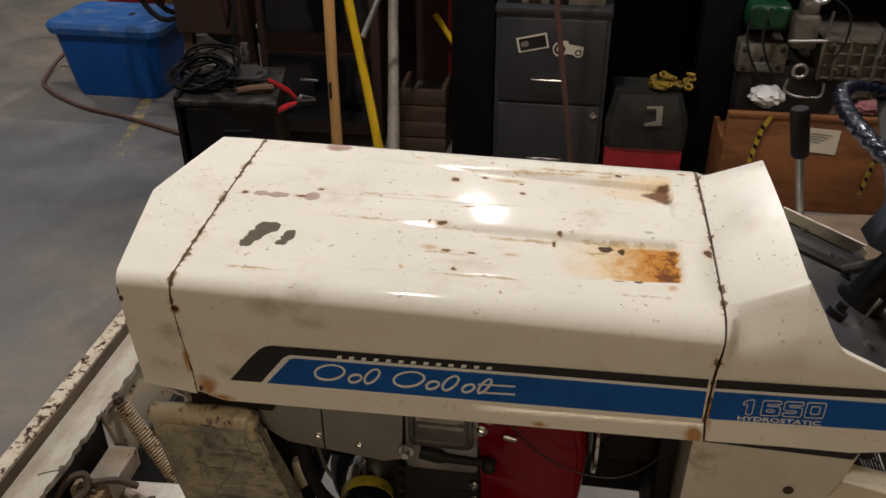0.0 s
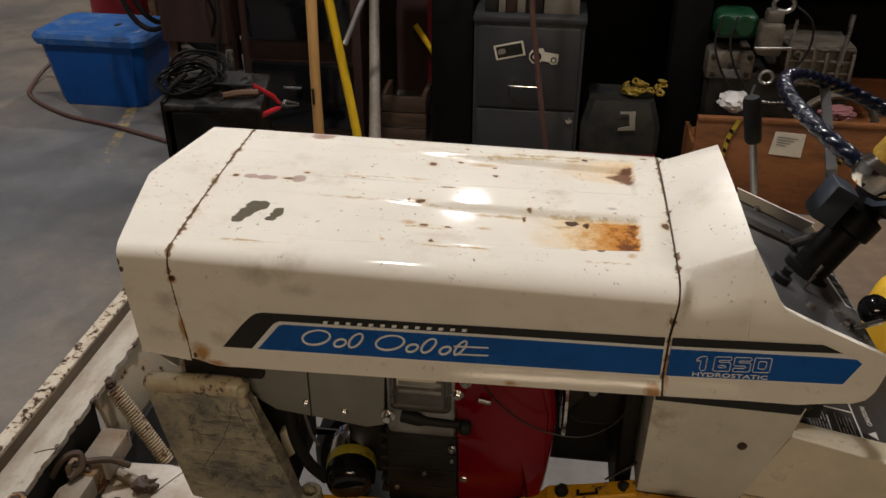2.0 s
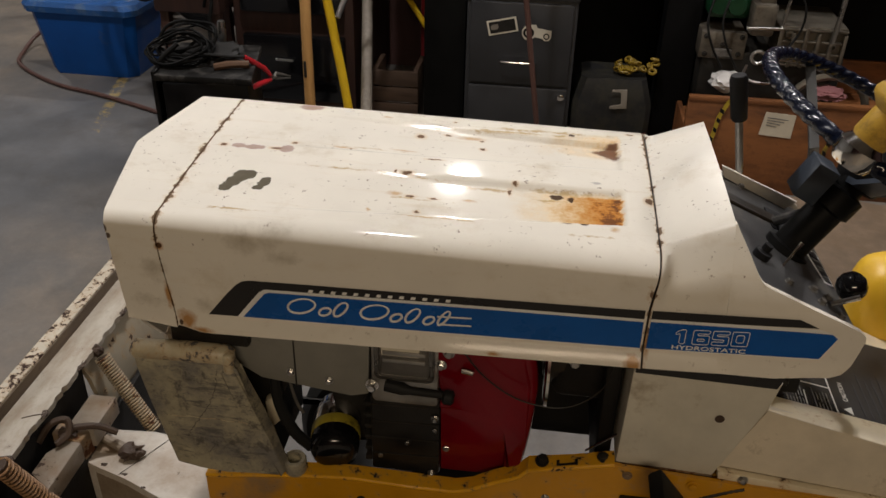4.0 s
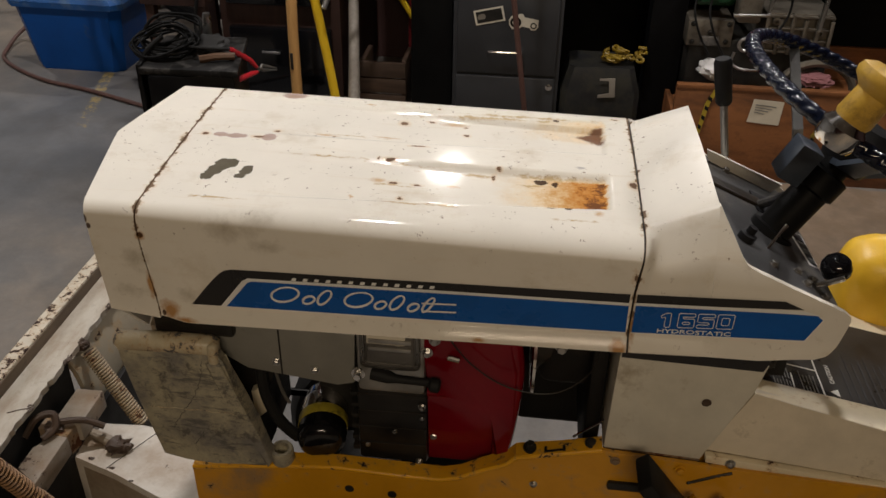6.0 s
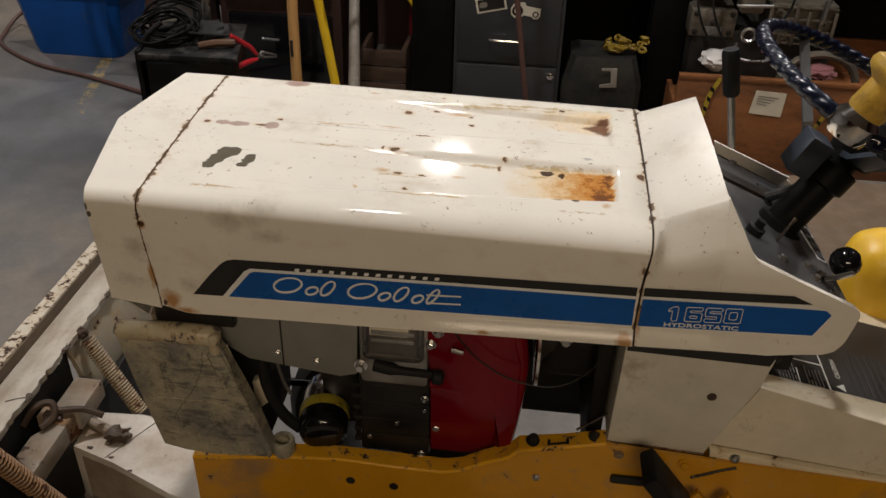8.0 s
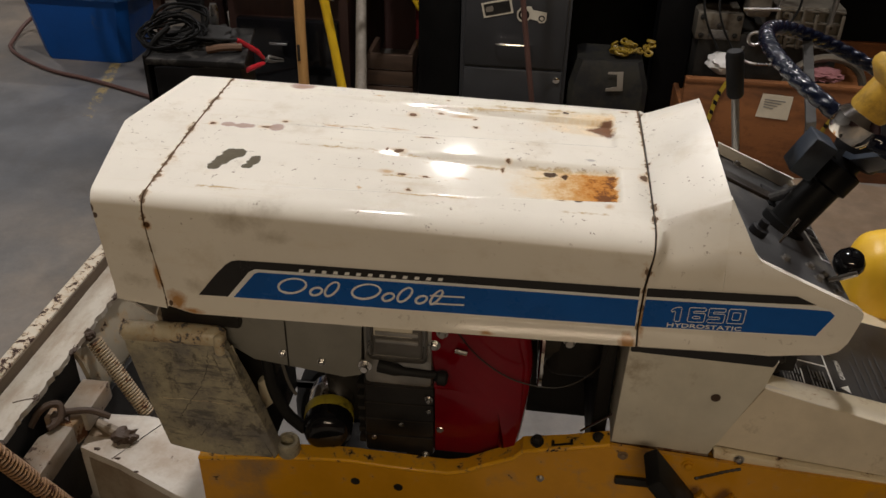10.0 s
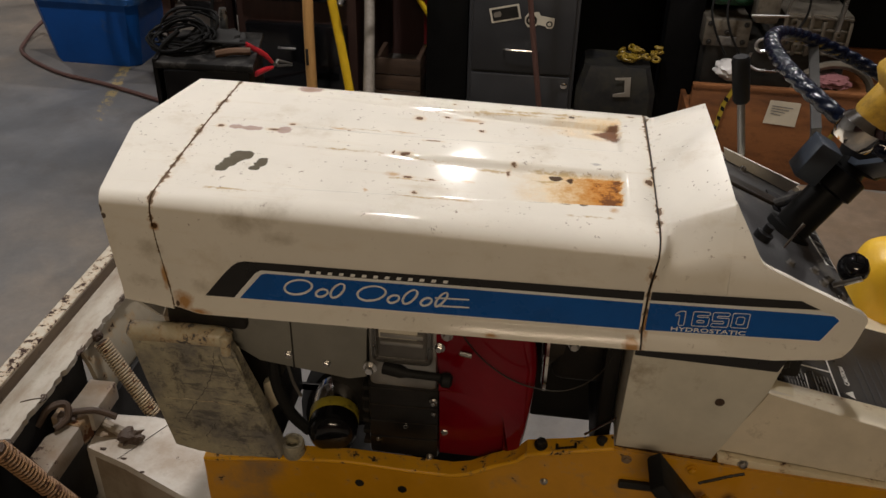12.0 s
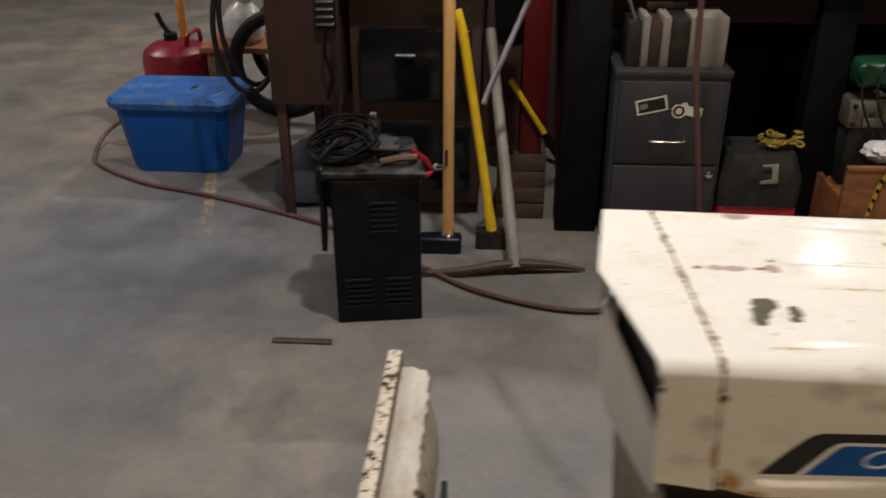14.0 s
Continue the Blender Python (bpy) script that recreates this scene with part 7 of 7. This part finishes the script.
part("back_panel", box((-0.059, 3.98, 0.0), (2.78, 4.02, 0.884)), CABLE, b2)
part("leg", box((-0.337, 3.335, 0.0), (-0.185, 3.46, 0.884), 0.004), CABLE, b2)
part("leg", box((2.68, 3.42, 0.0), (2.78, 3.52, 0.884), 0.004), CABLE, b2)
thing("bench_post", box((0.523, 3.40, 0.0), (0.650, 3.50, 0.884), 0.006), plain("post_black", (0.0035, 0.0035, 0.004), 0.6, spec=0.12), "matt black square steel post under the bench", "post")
thing("hanging_cloth", loft([[V(-0.575 + 0.012 * math.sin(z * 14), 3.67, z), V(-0.50 + 0.02 * math.sin(z * 9), 3.64, z), V(-0.47, 3.68, z), V(-0.47, 3.76, z), V(-0.57, 3.76, z)] for z in (0.62, 0.7, 0.8, 0.9, 1.05, 1.12)]), CABLE, "black cloth hanging beside the bench", "cloth")
rc = root("tool_cabinet", -0.40, 4.15, 0, "tall maroon steel tool cabinet between the benches", "cabinet")
part("body", box((-0.458, 4.06, 0.0), (-0.345, 4.26, 1.25), 0.006), MAROON, rc)
part("door_edge", box((-0.452, 4.052, 0.22), (-0.352, 4.060, 1.22), 0.002), MAROON, rc)
bc = root("brown_cupboard", -1.24, 3.7, 0, "dark brown wooden cupboard on short legs", "cupboard")
part("body", box((-1.385, 3.38, 0.46), (-1.125, 4.1, 2.0), 0.006), BROWN_WOOD, bc)
for x0 in (-1.375, -1.17):
    for y0 in (3.40, 4.04):
        part("leg", box((x0, y0, 0.0), (x0 + 0.035, y0 + 0.04, 0.459), 0.003), BROWN_WOOD, bc)
hk = root("cable_reel", -1.50, 3.68, 0.35, "loops of black hose hung on the cupboard", "hose")
for k in range(2):
    part("loop", tube([V(-1.52 + (0.11 - 0.015 * k) * math.cos(a + 0.2 * k), 3.60 + 0.04 * k + 0.04 * math.cos(a), 0.68 + (0.24 - 0.02 * k) * math.sin(a)) for a in [2 * math.pi * i / 36 for i in range(36)]], 0.011, 8, True), RUBBER, hk)
part("hook", tube([(-1.50, 3.66, 0.93), (-1.375, 3.66, 0.96)], 0.008), STEEL, hk)
thing("dark_sack", lathe([(0.10, 0), (0.14, 0.03), (0.13, 0.12), (0.08, 0.2), (0.03, 0.24)], (-1.33, 3.62, 0.0), (0.05, 0, 1), 14), plain("navy_cloth", (0.03, 0.035, 0.05), 0.8), "crumpled dark blue cloth on the floor", "cloth")
plug = root("power_strip", -1.16, 3.36, 0.55, "brown cord and plugs hung on the cupboard", "power strip")
part("body", box((-1.20, 3.355, 0.74), (-1.13, 3.379, 0.86), 0.006), BLACK, plug)
for i in range(4):
    part("outlet", box((-1.195, 3.349, 0.755 + 0.026 * i), (-1.135, 3.356, 0.762 + 0.026 * i), 0.001), STEEL, plug)
part("cord", tube(curve_points([(-1.165, 3.35, 0.74), (-1.17, 3.34, 0.66), (-1.15, 3.34, 0.58), (-1.17, 3.34, 0.50)]), 0.006, 8), CABLE, plug)
part("cord", tube(curve_points([(-1.14, 3.35, 0.70), (-1.13, 3.33, 0.55), (-1.15, 3.32, 0.40), (-1.12, 3.3, 0.25)]), 0.007, 8), RUBBER, plug)

# ---- on the benches ----
TOP = 0.925
thing("plastic_tub", lathe([(0.052, 0), (0.055, 0.004), (0.055, 0.115), (0.050, 0.12)], (-0.94, 3.54, TOP), (0, 0, 1), 24), WHITE, "white plastic tub with a red mark", "tub")
thing("crumpled_wrap", lathe([(0.05, 0), (0.07, 0.02), (0.05, 0.06), (0.02, 0.09)], (-1.04, 3.56, TOP), (0.1, 0, 1), 9), BAG, "crumpled clear wrap on the bench", "wrap")
thing("screwdriver", tube([(-0.88, 3.42, TOP + 0.016), (-0.80, 3.47, TOP + 0.016), (-0.79, 3.475, TOP + 0.012), (-0.68, 3.54, TOP + 0.010)], [0.015, 0.016, 0.004, 0.003], 10), HANDLE_WOOD, "wood-handled screwdriver lying on the bench", "screwdriver")
thing("grinder", lathe([(0.03, 0), (0.036, 0.02), (0.034, 0.13), (0.02, 0.15)], (-0.86, 3.60, TOP + 0.04), (1, 0.1, 0), 16), GLOSS, "black hand grinder on the bench", "grinder")
thing("cardboard_box", box((-0.68, 3.62, TOP), (-0.60, 3.80, TOP + 0.16), 0.003), CARD, "brown cardboard box on the bench", "box")
thing("parts_packet", box((-0.92, 3.66, TOP), (-0.78, 3.70, TOP + 0.15), 0.003), WHITE, "white parts packet with red print", "packet")
BT = 0.920
vs = root("bench_vise", -0.19, 3.5, BT, "grey-green bench vise with a steel handle", "vise")
VG = plain("vise_green", (0.07, 0.085, 0.07), 0.5, metal=0.4, dirt=0.4)
part("body", box((-0.25, 3.44, BT), (-0.13, 3.62, BT + 0.14), 0.015, 3), VG, vs)
part("jaw", box((-0.24, 3.38, BT + 0.06), (-0.14, 3.43, BT + 0.15), 0.01), VG, vs)
part("screw", lathe([(0.02, 0), (0.02, 0.05), (0.014, 0.06)], (-0.185, 3.38, BT + 0.06), (0, -1, 0), 16), CHROME, vs)
part("handle", tube([(-0.19, 3.335, BT + 0.07), (-0.11, 3.32, BT - 0.13)], 0.007), STEEL, vs)
part("handle_end", lathe([(0.006, -0.01), (0.011, 0), (0.006, 0.01)], (-0.109, 3.32, BT - 0.135), (0, 0, 1), 10), CHROME, vs)
random.seed(21)
COL = [WHITE, CARD, GREASY, STEEL, plain("red_tin", (0.45, 0.03, 0.03), 0.4), plain("blue_tin", (0.05, 0.12, 0.35), 0.4), BAG, PAPER, GREEN, BLACK]
def crumple(name, centre, size, material, label, category, seed, group=""):
    """A crumpled bag or rag: a ball pushed in and out at two scales, flat below."""
    bm = bmesh.new()
    bmesh.ops.create_icosphere(bm, subdivisions=4, radius=1.0)
    c = Vector(centre)
    for v in bm.verts:
        q = v.co + V(seed * 3.1, seed, 0)
        k = 1 + 0.30 * noise.noise(q * 2.0) + 0.16 * noise.noise(q * 5.0) + 0.07 * noise.noise(q * 13.0)
        v.co = c + V(size[0] * v.co.x * k, size[1] * v.co.y * k, max(0.0, size[2] * (0.8 + v.co.z * k)))
    return thing(name, bm, material, label, category, group)


def bottle(name, x, y, r, h, material, cap_material, label, category, z):
    b = root(name, x, y, z, label, category, "bench clutter")
    part("body", lathe([(r * 0.94, 0), (r, 0.004), (r, h * 0.66), (r * 0.9, h * 0.74), (r * 0.45, h * 0.84), (r * 0.42, h * 0.9)], (x, y, z), (0, 0, 1), 20), material, b)
    part("cap", lathe([(r * 0.5, h * 0.9), (r * 0.5, h), (r * 0.44, h * 1.01)], (x, y, z), (0, 0, 1), 16), cap_material, b)


ICE = plain("pale_blue_film", (0.50, 0.55, 0.68), 0.25, var=0.25)
LILAC = plain("lilac_film", (0.58, 0.56, 0.66), 0.3, var=0.2)
crumple("shop_rag", (1.09, 3.25, 0.338), (0.06, 0.05, 0.022), PINK, "pink shop rag on the crate", "rag", 9)
crumple("plastic_bag", (-0.055, 3.52, BT), (0.065, 0.06, 0.055), ICE, "crumpled pale blue plastic bag on the bench", "bag", 1)
crumple("red_cloth", (-0.005, 3.43, BT), (0.034, 0.03, 0.022), COL[4], "small bright red cloth on the bench", "cloth", 2)
thing("tumbler", lathe([(0.026, 0), (0.030, 0.005), (0.034, 0.13), (0.031, 0.13), (0.028, 0.01)], (0.137, 3.50, BT), (0, 0, 1), 22), plain("maroon_cup", (0.10, 0.012, 0.015), 0.3), "dark red tumbler on the bench", "tumbler")
crumple("paper_wad", (0.225, 3.48, BT), (0.045, 0.05, 0.035), MANILA, "crumpled beige packing paper on the bench", "paper", 3)
crumple("paper_wad", (0.285, 3.52, BT), (0.035, 0.05, 0.045), PAPER, "crumpled beige packing paper on the bench", "paper", 4)
crumple("plastic_bag", (0.365, 3.50, BT), (0.060, 0.05, 0.050), LILAC, "crumpled white plastic bag on the bench", "bag", 5)
bottle("white_bottle", 0.455, 3.52, 0.028, 0.17, WHITE, WHITE, "white plastic bottle standing on the bench", "bottle", BT)
board = root("pine_board", 0.9, 3.42, BT, "pale pine board lying along the bench edge", "board")
part("plank", box((0.455, 3.345, BT + 0.001), (1.55, 3.475, BT + 0.018), 0.002), HANDLE_WOOD, board)
mallet = root("green_mallet", 0.55, 3.42, BT + 0.018, "green-handled mallet lying on the board", "mallet", "")
part("handle", tube([(0.50, 3.40, BT + 0.032), (0.60, 3.42, BT + 0.034), (0.63, 3.425, BT + 0.034)], [0.012, 0.014, 0.008], 10), GREEN, mallet)
part("head", tube([(0.635, 3.38, BT + 0.040), (0.645, 3.48, BT + 0.040)], 0.021, 14), BLACK, mallet)
crumple("orange_packet", (0.535, 3.53, BT + 0.0), (0.035, 0.03, 0.045), plain("orange_print", (0.50, 0.20, 0.08), 0.4), "crumpled orange parts packet on the bench", "packet", 6)
thing("parts_box", box((0.782, 3.46, BT + 0.019), (0.852, 3.53, BT + 0.052), 0.003), WHITE, "small white parts box on the board", "box")
thing("tool_roll", tube([(0.66, 3.53, BT + 0.02), (0.80, 3.56, BT + 0.022)], [0.018, 0.016], 12), CARD, "rolled brown cloth on the bench", "cloth")
crumple("shop_towel", (0.72, 3.60, BT), (0.07, 0.05, 0.05), LILAC, "crumpled pale shop towel on the bench", "towel", 7)
crumple("paper_wad", (1.02, 3.50, BT + 0.017), (0.08, 0.04, 0.03), PAPER, "crumpled paper on the bench", "paper", 8)
for i, (x, y, r, h, a, b) in enumerate(((-0.10, 3.62, 0.030, 0.16, 3, 9), (0.05, 3.60, 0.025, 0.19, 5, 0), (0.20, 3.63, 0.033, 0.14, 9, 4), (0.62, 3.68, 0.033, 0.20, 4, 9), (0.95, 3.62, 0.032, 0.18, 5, 0), (1.12, 3.60, 0.028, 0.16, 1, 9), (1.24, 3.66, 0.035, 0.15, 8, 9))):
    bottle("spray_can", x, y, r, h, COL[a], COL[b], "spray can standing on the cluttered bench", "can", BT)
for i, (x, y, w, d, h, m) in enumerate(((0.90, 3.58, 0.06, 0.05, 0.05, 1), (1.15, 3.50, 0.05, 0.04, 0.03, 7), (1.32, 3.52, 0.07, 0.05, 0.06, 2), (-0.02, 3.66, 0.06, 0.05, 0.08, 1), (0.40, 3.68, 0.06, 0.05, 0.10, 2))):
    thing("carton", box((x - w, y - d, BT + 0.001), (x + w, y + d, BT + h), 0.002), COL[m], "small worn carton on the cluttered bench", "carton", "bench clutter")
for i, (x, y, a) in enumerate(((-0.09, 3.41, 0.4), (0.09, 3.42, 1.1), (0.24, 3.405, 0.2), (0.38, 3.42, 2.6), (0.70, 3.40, 0.15))):
    z = BT + (0.026 if x > 0.46 else 0.008)
    wr = root("wrench", x, y, z - 0.006, "steel wrench lying on the bench", "wrench", "wrenches")
    d = V(math.cos(a), math.sin(a) * 0.3, 0)
    part("shank", tube([V(x, y, z) - d * 0.05, V(x, y, z) + d * 0.05], 0.005, 8), STEEL, wr)
    part("head", lathe([(0.006, 0), (0.012, 0.002), (0.012, 0.008), (0.006, 0.010)], V(x, y, z - 0.005) + d * 0.055, (0, 0, 1), 12), STEEL, wr)
